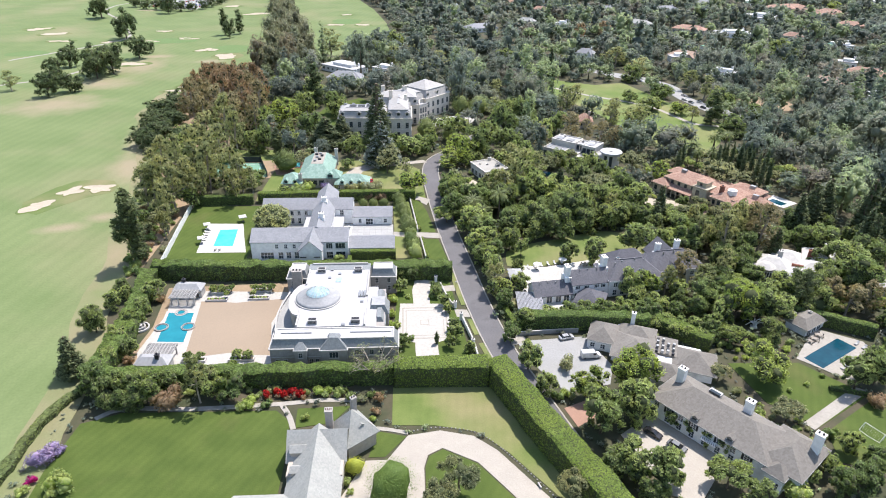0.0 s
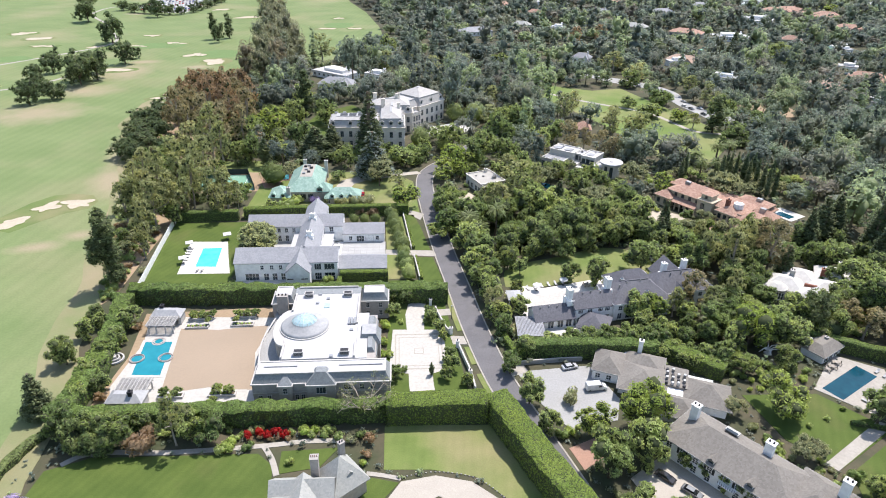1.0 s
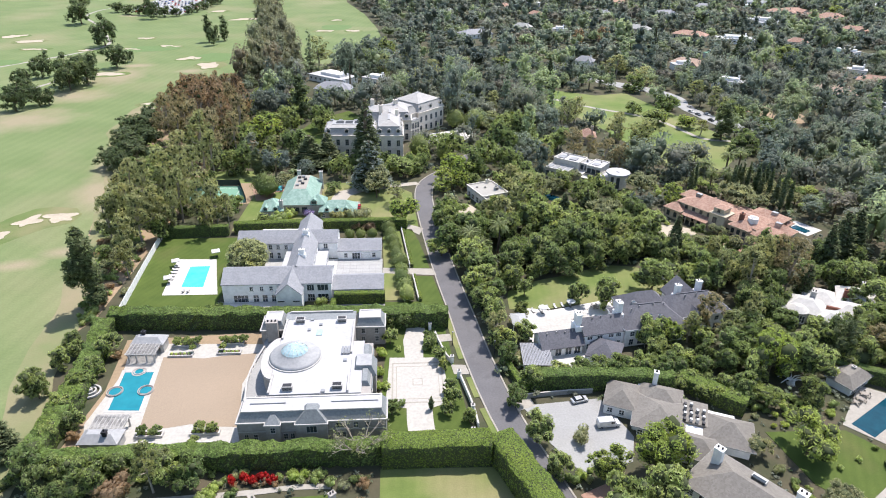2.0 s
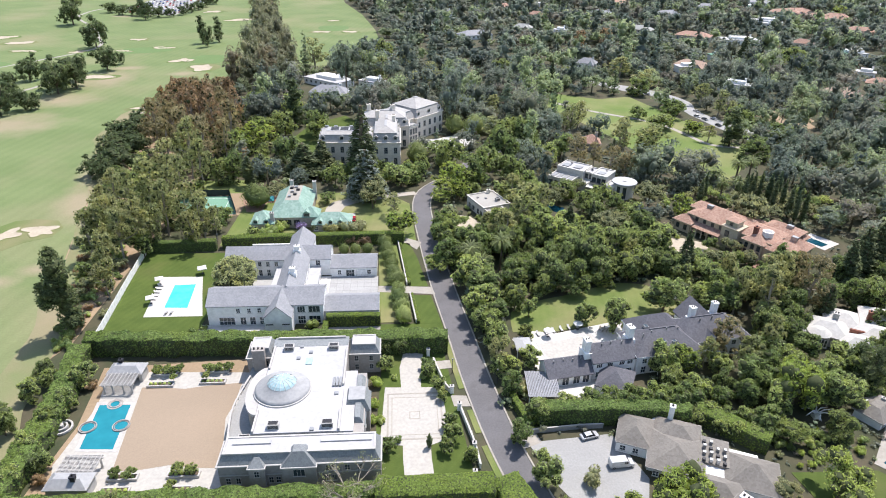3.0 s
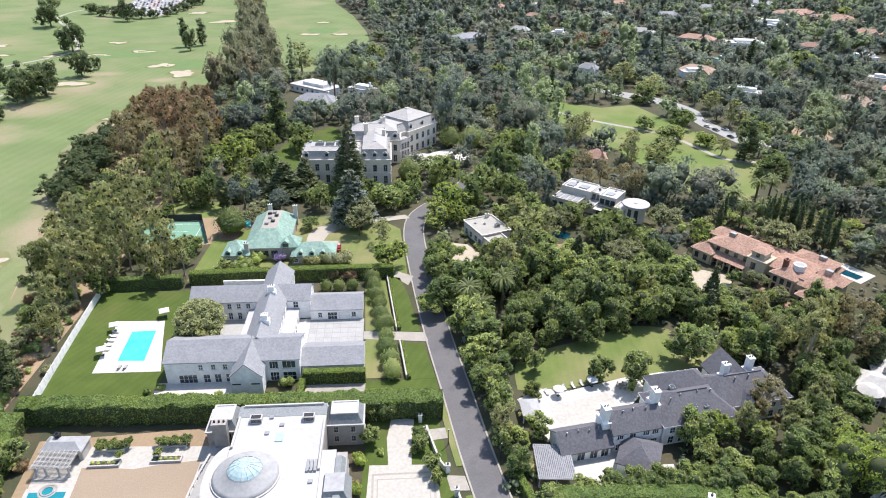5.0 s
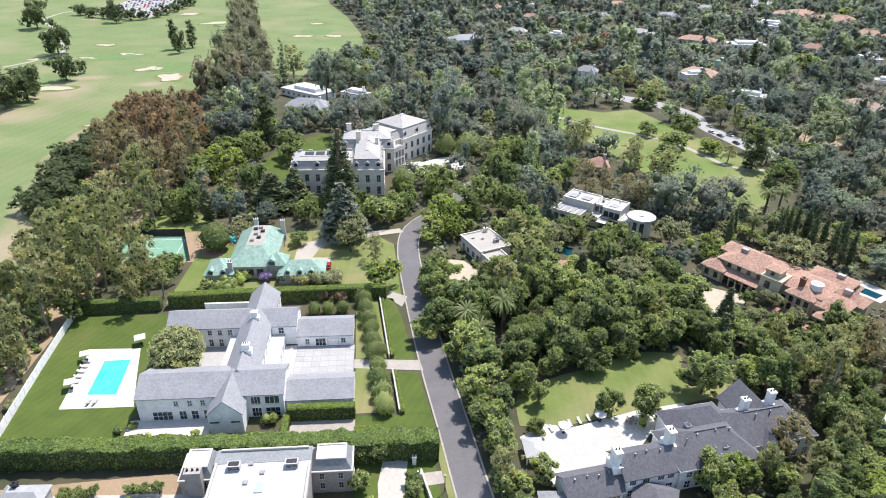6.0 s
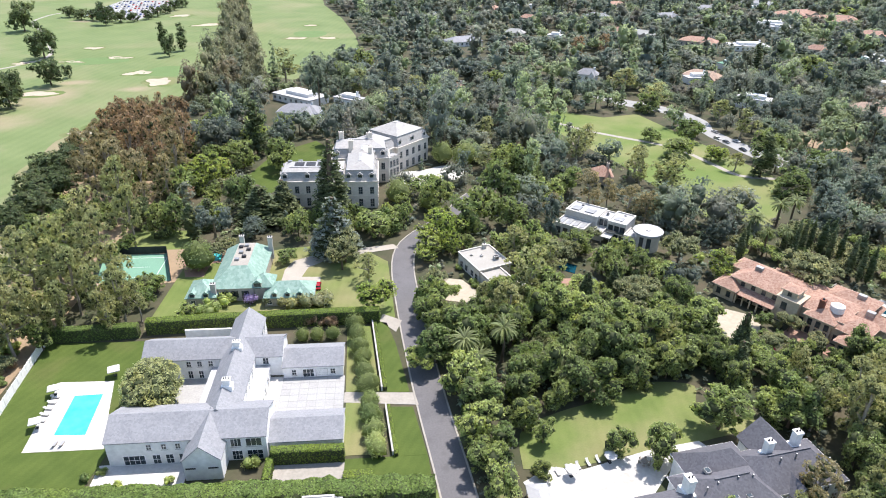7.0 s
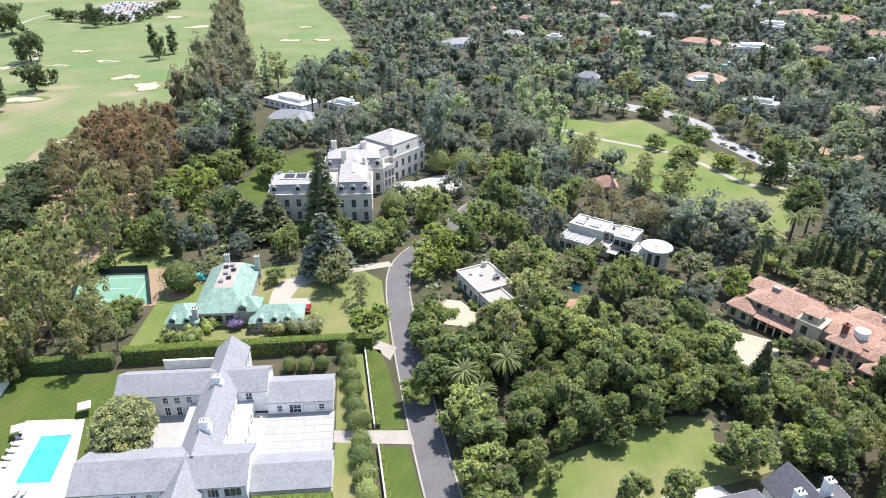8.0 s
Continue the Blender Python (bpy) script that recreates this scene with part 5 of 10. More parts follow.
# long grey-roofed house
paving([(34, 153.6), (55.5, 155.5), (60, 141), (57, 133), (44, 130), (38.5, 140)], M_GREYPAVE, "grey parking court", "court", 0.06)
paving([(54, 114), (66, 122), (78, 106), (66, 93), (60, 95)], M_DRIVE, "pale gravel forecourt", "forecourt", 0.06)
paving([(44, 117), (52, 122), (49, 127), (42, 124)], M_BRICKPAVE, "red brick driveway apron", "drive", 0.065)
lawn([(94, 141), (115, 140.5), (126.5, 126), (106, 114.6), (97, 124)], M_LAWN, "close-mown pool lawn")
lawn([(107, 113), (127, 124.5), (142, 112), (126, 95), (104, 103)], M_LAWN, "close-mown play lawn with a goal")
paving([(127.2, 127.8), (125.2, 126), (104, 113.6), (102.5, 116.2), (124.6, 129.4)], M_CONC, "pale paved garden walk", "path", 0.07)
paving([(115.5, 142.5), (129.7, 157.3), (141, 149.8), (139.5, 142.6), (125.6, 131.6)], M_CONC, "pale stone pool deck", "deck", 0.08)
slab("swimming_pool", [(133.9, 151.8), (136.8, 146.7), (120.8, 137.6), (117.9, 142.6)], 0.0, 0.1, M_POOL3, "deep blue rectangular pool", "pool", "")
# park
lawn([(105, 460), (116, 496), (146, 479), (170, 486), (182, 440), (200, 372), (182, 340), (165, 318), (142, 332), (128, 395)], M_PARK, "open sunlit park meadow", 0.5)
strip("park_path", smooth_line([(112, 470), (131.8, 448.6), (165.2, 421.2), (175.2, 397.9), (182.3, 377.3), (200, 371.6)], 5), -1.6, 1.6, -0.05, 0.07, M_CONC, "pale path across the park", "path")
PROAD = smooth_line([(150, 540), (172, 510), (197, 483), (201, 440), (212, 410), (240, 380)], 6)
strip("park_road", PROAD, -5, 5, -0.05, 0.06, M_GREYPAVE, "pale road behind the park trees", "road")
keep(offset_line(PROAD, 5) + offset_line(PROAD, -5)[::-1], 1.5)
lawn([(330, 415), (352, 430), (365, 405), (340, 395)], M_PARK, "small patch of park grass", 0.5)
# terracotta villa and flat-roofed house yards

# street beyond the park
STREET = smooth_line([(160, 528), (184, 509), (199, 490), (205, 468), (199, 445), (202, 425), (206, 405), (214, 380)], 4.0)
strip("street", STREET, -3.6, 3.6, -0.05, 0.07, M_GREYPAVE, "pale street seen between the trees beyond the park", "street")
keep(offset_line(STREET, 4.5) + offset_line(STREET, -4.5)[::-1], 2.0)
lawn([(-3, 197.4), (17, 196.4), (16.4, 206), (-3, 206)], M_LAWN, "narrow grass strip beside the hedge", 0.5, "lawn", 0.02)
paving([(313.0, 640.0), (338.0, 643.5), (341.3, 674.6), (321.9, 668.1)], M_COURT, "distant green tennis court", "tennis court", 0.06)
slab("bare_slope", blob(255.5, 429.4, 14, 20, 0.3, 24, 0.25, 66), -0.05, 0.05, M_DIRT, "bare tan earth slope among trees", "soil")
keep(blob(255.5, 429.4, 12, 18, 0.3), 0)


# ---- the mansion with the domed skylight ----
def mansard(h, x0, y0, x1, y1, zc, zt, run=1.3, wall=None, z0=0.0, top=None):
    """Walls, cornice, slate mansard and a flat white top behind a low parapet."""
    walls(h, x0, y0, x1, y1, zc - 0.3, wall or M_LIMESTONE, z0)
    box("cornice", x0 - 0.35, y0 - 0.35, zc - 0.3, x1 + 0.35, y1 + 0.35, zc + 0.05, M_TRIM, h, bevel=0.06)
    bm_ = bmesh.new()
    add_frustum(bm_, (x0, y0, x1, y1), (x0 + run, y0 + run, x1 - run, y1 - run), zc + 0.05, zt - 0.12)
    part("mansard", bm_, M_MANSARD, h)
    bm_ = bmesh.new()
    a, b, c, d = x0 + run - 0.15, y0 + run - 0.15, x1 - run + 0.15, y1 - run + 0.15
    t = 0.45
    add_box(bm_, a, b, zt - 0.12, c, b + t, zt + 0.2)
    add_box(bm_, a, d - t, zt - 0.12, c, d, zt + 0.2)
    add_box(bm_, a, b + t, zt - 0.12, a + t, d - t, zt + 0.2)
    add_box(bm_, c - t, b + t, zt - 0.12, c, d - t, zt + 0.2)
    part("parapet", bm_, M_TRIM, h)
    box("flat_roof", a + t, b + t, zt - 0.1, c - t, d - t, zt + 0.02, top or M_WHITEROOF, h)


def mansion():
    h = thing("mansion", "grey limestone mansion with slate mansards, white roof and glass dome", "house")
    # pavilions and blocks
    mansard(h, -37.3, 143.6, -1.6, 151.0, 6.6, 8.9, 1.2)
    mansard(h, -38.6, 182.0, -31.6, 189.4, 6.6, 8.9, 1.2)
    mansard(h, -11.2, 182.6, -2.6, 189.2, 6.6, 8.9, 1.2)
    walls(h, -31.5, 184.0, -11.3, 189.0, 6.3, M_LIMESTONE)
    bm_ = bmesh.new()
    add_frustum(bm_, (-31.6, 183.9, -11.2, 189.0), (-31.6, 183.9, -11.2, 187.8), 6.3, 8.7)
    part("mansard", bm_, M_MANSARD, h)
    walls(h, -31.4, 151.05, -11.1, 183.9, 8.2, M_LIMESTONE)
    box("flat_roof", -31.35, 151.1, 8.2, -11.15, 188.0, 8.62, M_WHITEROOF, h)
    walls(h, -11.05, 151.05, -5.6, 172.95, 7.6, M_LIMESTONE)
    box("flat_roof", -11.1, 151.1, 7.6, -8.0, 172.9, 8.5, M_WHITEROOF, h)
    bm_ = bmesh.new()
    add_frustum(bm_, (-8.0, 154.0, -5.3, 171.6), (-7.9, 155.0, -6.6, 170.6), 6.6, 9.0)
    part("mansard", bm_, M_MANSARD, h)
    # east bay, taller
    walls(h, -10.6, 159.5, -4.6, 166.0, 7.0, M_LIMESTONE)
    bm_ = bmesh.new()
    add_frustum(bm_, (-10.9, 159.2, -4.3, 166.3), (-9.6, 160.4, -5.7, 165.1), 7.0, 9.6)
    part("mansard", bm_, M_MANSARD, h)
    box("bay_roof", -9.7, 160.3, 9.6, -5.6, 165.2, 9.75, M_LEAD, h)
    # low walls on the roof
    for a in ((-31.2, 151.2, -30.7, 158.5), (-31.2, 174.2, -30.7, 183.8), (-11.6, 151.2, -11.1, 158), (-11.6, 167, -11.1, 182.5), (-30.6, 187.2, -12, 187.7)):
        box("parapet", a[0], a[1], 8.6, a[2], a[3], 9.25, M_TRIM, h, bevel=0.05)
    # raised strips over the south block
    box("roof_curb", -34.5, 147.4, 9.0, -26.0, 149.0, 9.25, M_WHITEROOF, h)
    box("roof_curb", -15.0, 147.4, 9.0, -3.6, 149.0, 9.25, M_WHITEROOF, h)
    # dome: drum, sloped lead ring, glass
    cx, cy, N = -26.3, 166.3, 64
    bm_ = bmesh.new()
    add_prism(bm_, ring(cx, cy, 7.1, 6.9, N), 7.6, 8.95)
    part("drum", bm_, M_TRIM, h)
    V, F = [], []
    for s, z in ((1.0, 8.95), (1.0, 9.25), (0.92, 9.65), (0.55, 10.55), (0.52, 10.9)):
        V += [(x, y, z) for x, y in ring(cx, cy, 6.8 * s, 6.5 * s, N)]
    for k in range(4):
        for i in range(N):
            F.append((k * N + i, k * N + (i + 1) % N, k * N + N + (i + 1) % N, k * N + N + i))
    mesh_ob("dome_ring", V, F, M_LEAD, h, "grey lead ring sloping up to the skylight", True)
    V, F, n, rows = [], [], 16, ((1.0, 10.75), (0.82, 11.35), (0.55, 11.85), (0.25, 12.12))
    for s, z in rows:
        V += [(x, y, z) for x, y in ring(cx, cy, 3.65 * s, 3.5 * s, n)]
    V.append((cx, cy, 12.2))
    for k in range(3):
        for i in range(n):
            F.append((k * n + i, k * n + (i + 1) % n, k * n + n + (i + 1) % n, k * n + n + i))
    F += [(3 * n + i, 3 * n + (i + 1) % n, 4 * n) for i in range(n)]
    sk = mesh_ob("skylight", V, F, M_SKYGLASS, h, "faceted pale blue glass skylight")
    bm_ = bmesh.new()
    for i in range(n):
        a = [Vector(V[k * n + i]) + Vector((0, 0, 0.03)) for k in range(4)]
        for p, q in zip(a, a[1:]):
            limb(bm_, p, q, 0.06, 0.06, 4)
    part("glazing_bar", bm_, M_TRIM, sk)
    # west apse and its curved terrace
    bm_ = bmesh.new()
    add_prism(bm_, ring(-31.5, cy, 3.4, 8.6, 24, math.pi / 2, 3 * math.pi / 2), 0, 7.9)
    part("apse", bm_, M_LIMESTONE, h)
    bm_ = bmesh.new()
    add_prism(bm_, ring(-31.45, cy, 3.7, 8.9, 24, math.pi / 2, 3 * math.pi / 2), 7.9, 8.55)
    part("apse_cornice", bm_, M_TRIM, h)
    bm_ = bmesh.new()
    add_prism(bm_, [(-37.0, 151.1), (-31.5, 151.1), (-31.5, 181.9), (-37.6, 181.9), (-38.2, 171), (-38.9, 164.5), (-38.2, 157)], 0, 3.4)
    part("terrace", bm_, M_GREYPAVE, h, "dark paved upper terrace")
    line = smooth_line([(-37.0, 151.3), (-38.2, 157), (-38.9, 164.5), (-38.2, 171), (-37.0, 177.4)], 1.0)
    for i, (x, y) in enumerate(line[::2]):
        box("baluster", x - 0.14, y - 0.14, 3.4, x + 0.14, y + 0.14, 4.2, M_TRIM, h)
    strip("balustrade", line, -0.22, 0.22, 4.2, 4.4, M_TRIM, parent=h)
    # roof vents and chimneys
    for x, y, z in ((-27.0, 182.6, 8.62), (-15.0, 182.6, 8.62), (-26.4, 152.9, 8.62), (-14.0, 152.9, 8.62), (-33.4, 152.6, 5.0)):
        vent(h, x, y, z, 2.6, 1.5, 1.3)
    chimney(h, -35.0, 181.1, 0.0, 10.2, 3.2, 1.7, M_LIMESTONE, 3)
    for x, y in ((-24.0, 178.5), (-21.0, 181.0), (-17.5, 151.8), (-23.7, 183.6), (-13.2, 168.2), (-12.8, 164.0)):
        box("roof_hatch", x - 0.5, y - 0.5, 8.62, x + 0.5, y + 0.5, 9.0, M_STEEL, h, bevel=0.05)
    box("roof_window", -21.9, 175.8, 8.62, -20.2, 178.6, 8.85, M_SKYGLASS, h, "flat greenish rooflight")
    for k in range(3):
        box("roof_duct", -14.0 + k * 0.8, 166.6, 8.62, -13.4 + k * 0.8, 169.8, 9.2, M_STEEL, h)
    # south bays
    for x0, x1, zt in ((-30.4, -27.0, 8.2), (-23.2, -15.8, 9.6)):
        walls(h, x0, 142.5, x1, 143.7, 6.3, M_LIMESTONE)
        box("cornice", x0 - 0.3, 142.2, 6.3, x1 + 0.3, 143.4, 6.7, M_TRIM, h, bevel=0.05)
        bm_ = bmesh.new()
        m = (x1 - x0) * 0.33
        add_frustum(bm_, (x0 - 0.1, 142.4, x1 + 0.1, 146.4), (x0 + m, 144.2, x1 - m, 146.4), 6.7, zt)
        part("bay_roof", bm_, M_MANSARD, h)
    window(h, -19.5, 142.48, 4.0, 2.4, 1.9, "s", M_TRIM, 2, 0)
    for x in (-35.4, -33.2, -26.0, -24.4, -13.4, -12.0):
        window(h, x, 143.58, 1.2, 0.9, 1.6, "s", M_TRIM)
    for x, w in ((-28.7, 1.0), (-12.6, 2.2), (-9.0, 1.0), (-6.2, 1.0)):
        window(h, x, 142.48 if x == -28.7 else 143.58, 4.2, w, 1.5, "s", M_TRIM)
    for y in (184.2, 187.4):
        for z in (1.4, 4.3):
            window(h, -2.58, y, z, 0.9, 1.6, "e", M_TRIM)
    for x in (-9.0, -5.0):
        for z in (1.4, 4.3):
            window(h, x, 182.58, z, 0.9, 1.6, "s", M_TRIM)
    for y in (154.5, 157.2, 168.5, 171.0):
        window(h, -5.58, y, 4.0, 1.0, 1.8, "e", M_TRIM)
    for x in (-36.6, -33.6):
        window(h, x, 181.98, 3.9, 1.0, 1.8, "s", M_TRIM)
    box("string_course", -37.4, 143.5, 3.5, -1.5, 143.62, 3.75, M_TRIM, h)
    keep_box(0, 0, 0, -39, 142, -1, 190)


mansion()


# ---- the white farmhouse ----
def farmhouse():
    h = thing("farmhouse", "white rendered farmhouse with grey slate gable roofs and white chimneys", "house")
    W, S = M_WHITE, M_SLATE
    walls(h, -56, 207.6, -20.6, 219.4, 7.2, W)
    gable_roof(h, -56, 207.6, -20.6, 219.4, 7.2, 10.2, S, W, "x", 0.25)
    walls(h, -37.8, 202.2, -29.6, 213, 6.0, W)
    gable_roof(h, -37.8, 202.2, -29.6, 214.5, 6.2, 10.15, S, W, "y", 0.25)
    walls(h, -36.6, 219.45, -28.2, 256.0, 6.9, W)
    gable_roof(h, -36.6, 213.5, -28.2, 256.0, 6.9, 10.6, S, W, "y", 0.25)
    walls(h, -57.4, 237.7, -36.7, 247.6, 6.7, W)
    gable_roof(h, -57.4, 237.7, -33, 247.6, 6.7, 9.6, S, W, "x", 0.25)
    walls(h, -28.1, 237.7, -21, 247.6, 6.7, W)
    gable_roof(h, -33, 237.7, -21, 247.6, 6.7, 9.62, S, W, "x", 0.25)
    walls(h, -20.9, 236.4, -4.8, 246.6, 3.6, W)
    gable_roof(h, -20.9, 236.4, -4.8, 246.6, 3.7, 6.1, S, W, "x", 0.2)
    walls(h, -20.5, 209.0, -3.5, 219.2, 3.6, W)
    gable_roof(h, -20.5, 209.0, -3.5, 219.2, 3.7, 6.1, S, W, "x", 0.2)
    # flat-roofed links
    walls(h, -28.1, 219.5, -24.5, 237.6, 3.4, W)
    box("flat_roof", -28.1, 219.5, 3.4, -24.3, 237.6, 3.75, M_WHITEROOF, h)
    walls(h, -39.5, 219.5, -36.7, 237.6, 3.4, W)
    box("flat_roof", -39.7, 219.5, 3.4, -36.7, 237.6, 3.75, M_WHITEROOF, h)
    walls(h, -24.4, 219.5, -20.8, 223.0, 3.4, W)
    box("flat_roof", -24.3, 219.5, 3.4, -20.6, 223.2, 3.75, M_CREAM, h)
    for x, y in ((-32.2, 237.4), (-31.6, 222.0)):
        box("chimney_base", x - 1.3, y - 1.0, 7.5, x + 1.3, y + 1.0, 10.6, W, h, bevel=0.1)
        chimney(h, x, y, 8.0, 12.2, 1.7, 1.3, W, 3)
    # windows
    for x in (-46.6, -43.3, -40.2):
        window(h, x, 207.58, 4.6, 1.0, 1.5, "s")
    for x, w, b in ((-50.3, 4.6, 3), (-45.4, 1.6, 1), (-42.5, 1.6, 1), (-39.5, 1.6, 1)):
        window(h, x, 207.58, 0.3, w, 2.6, "s", None, b, 1, sill=False)
    for x in (-36.3, -31.4):
        box("vent_slot", x - 1.1, 202.1, 3.4, x + 1.1, 202.19, 3.75, M_DARK, h)
    for x, w in ((-27.4, 2.2), (-23.4, 3.4)):
        window(h, x, 207.58, 4.3, w, 2.2, "s", None, 2, 0)
        window(h, x, 207.58, 0.3, w, 2.6, "s", None, 2, 1, sill=False)
    for x in (-45.6, -42.8, -39.9):
        window(h, x, 237.68, 4.2, 1.1, 1.6, "s")
        window(h, x, 237.68, 0.3, 1.1, 2.4, "s", sill=False)
    for x, w in ((-18.0, 1.1), (-14.2, 2.8), (-7.6, 1.2)):
        window(h, x, 236.38, 1.0 if w < 2 else 0.2, w, 1.6 if w < 2 else 2.5, "s", None, 2 if w > 2 else 1, 1)
    door = box("garage_door", -12.2, 236.3, 0.1, -9.0, 236.39, 2.7, M_TRIM, h)
    for k in range(4):
        box("door_panel", -12.1, 236.26, 0.2 + k * 0.62, -9.1, 236.3, 0.74 + k * 0.62, M_WHITE, door)
    for y in (225, 229, 233):
        window(h, -28.18, y, 4.4, 1.0, 1.6, "e")
        window(h, -24.48, y, 0.3, 1.4, 2.5, "e", sill=False)
    window(h, -25.4, 237.68, 4.1, 1.4, 2.0, "s")
    for y in (250, 253):
        window(h, -28.18, y, 4.2, 1.0, 1.8, "e")
    box("garden_wall", -52, 256.5, 0, -37.5, 257.1, 3.0, W, h)
    keep_box(0, 0, 0, -58, 202, -3, 257)


farmhouse()


# ---- the copper-roofed house ----
def copper_house():
    h = thing("copper_house", "house with a pale green copper-shingled roof and small dormers", "house")
    C, W = M_COPPER, M_CREAM
    walls(h, -56, 273.6, -47, 284, 3.6, W)
    hip_roof(h, -56, 273.6, -47, 284, 3.6, 7.0, C, 0.4)
    walls(h, -46.9, 276.6, -35.5, 284, 4.8, W)
    walls(h, -48.5, 284, -33.5, 303, 5.0, W)
    bm_ = bmesh.new()
    add_frustum(bm_, (-49.2, 276.0, -33.0, 304), (-43.6, 283.2, -37.8, 299.5), 5.0, 9.4)
    part("roof", bm_, C, h)
    box("flat_roof", -43.5, 283.4, 9.4, -37.9, 299.4, 9.46, M_CONC, h)
    for i, (x, y) in enumerate(((-42, 287), (-40, 289), (-41.5, 292), (-39.4, 294), (-40.5, 297), (-42.2, 296))):
        box("roof_unit", x - 0.7, y - 0.6, 9.46, x + 0.7, y + 0.6, 10.2, M_DARK if i % 2 else M_STEEL, h, bevel=0.08)
    walls(h, -35.4, 277, -29.5, 283, 5.0, W)
    hip_roof(h, -35.4, 276.6, -29.2, 284, 5.0, 8.0, C, 0.3)
    walls(h, -31.5, 272.6, -16.2, 281.8, 3.4, W)
    hip_roof(h, -31.5, 272.6, -16.2, 281.8, 3.4, 6.8, C, 0.4)
    for x in (-54.0, -49.8):
        dormer(h, x, 273.5, 3.3, 1.7, 1.7, "s", C, W)
    for x in (-28.3, -24.2, -20.4):
        dormer(h, x, 272.6, 3.2, 1.5, 1.6, "s", C, W)
    dormer(h, -34.0, 276.4, 4.4, 2.4, 2.3, "s", C, W)
    for x, y, z in ((-47.6, 275.2, 7.6), (-33.4, 301.5, 10.6), (-43.5, 303.4, 10.4)):
        chimney(h, x, y, 2.0, z, 1.5, 1.2, M_TRIM, 2)
    for x in (-44.6, -41.5, -38.2):
        window(h, x, 276.58, 1.6, 2.0, 2.0, "s", M_DARK, 3, 1)
    for x in (-54, -50, -30, -26, -22, -18.5):
        window(h, x, 273.58 if x < -40 else 272.58, 0.9, 1.3, 1.5, "s", M_WHITE)
    keep_box(0, 0, 0, -57, 272, -15.5, 304)


copper_house()


# ---- the manor ----
def manor_block(h, x0, y0, x1, y1, zc=12.0, rise=3.4, run=1.5, faces="s", flat=0.0, skip=()):
    """Two tall storeys of cream stone under a steep pale mansard with dormers and a low hipped roof above it."""
    walls(h, x0, y0, x1, y1, zc - 0.5, M_MANOR)
    box("cornice", x0 - 0.5, y0 - 0.5, zc - 0.5, x1 + 0.5, y1 + 0.5, zc + 0.1, M_MANOR, h, bevel=0.1)
    box("string_course", x0 - 0.15, y0 - 0.15, 5.6, x1 + 0.15, y1 + 0.15, 6.0, M_MANOR, h)
    bm_ = bmesh.new()
    add_frustum(bm_, (x0 - 0.2, y0 - 0.2, x1 + 0.2, y1 + 0.2), (x0 + run, y0 + run, x1 - run, y1 - run), zc + 0.1, zc + rise)
    part("mansard", bm_, M_PALESLATE, h)
    box("roof_curb", x0 + run - 0.25, y0 + run - 0.25, zc + rise, x1 - run + 0.25, y1 - run + 0.25, zc + rise + 0.3, M_LEAD, h, bevel=0.05)
    half = min(x1 - x0, y1 - y0) / 2 - run
    inn = half * (0.45 if flat else 0.9)
    zt = zc + rise + 0.3 + (1.0 if flat else inn * 0.42)
    bm_ = bmesh.new()
    add_frustum(bm_, (x0 + run, y0 + run, x1 - run, y1 - run), (x0 + run + inn, y0 + run + inn, x1 - run - inn, y1 - run - inn), zc + rise + 0.3, zt)
    part("upper_roof", bm_, M_PALESLATE, h)
    box("ridge_cap", x0 + run + inn - 0.1, y0 + run + inn - 0.1, zt, x1 - run - inn + 0.1, y1 - run - inn + 0.1, zt + 0.18, M_LEAD, h)
    for f in faces:
        a, b = (x0, x1) if f in "sn" else (y0, y1)
        n = max(2, int((b - a) / 4.4))
        for i in range(n):
            u = a + (b - a) * (i + 0.5) / n
            if any(p < u < q for p, q in skip):
                continue
            x, y = {"s": (u, y0 - 0.02), "n": (u, y1 + 0.02), "e": (x1 + 0.02, u), "w": (x0 - 0.02, u)}[f]
            window(h, x, y, 0.9, 1.6, 3.4, f, M_TRIM, 1, 2, arched=True)
            window(h, x, y, 6.7, 1.6, 3.0, f, M_TRIM, 1, 2)
            if i % 2 == 0 or n < 4:
                dx, dy = {"s": (0, 0.5), "n": (0, -0.5), "e": (-0.5, 0), "w": (0.5, 0)}[f]
                dormer(h, x + dx, y + dy, zc + 0.5, 2.0, 2.3, f, M_PALESLATE, M_MANOR, 2.2)
    return zt


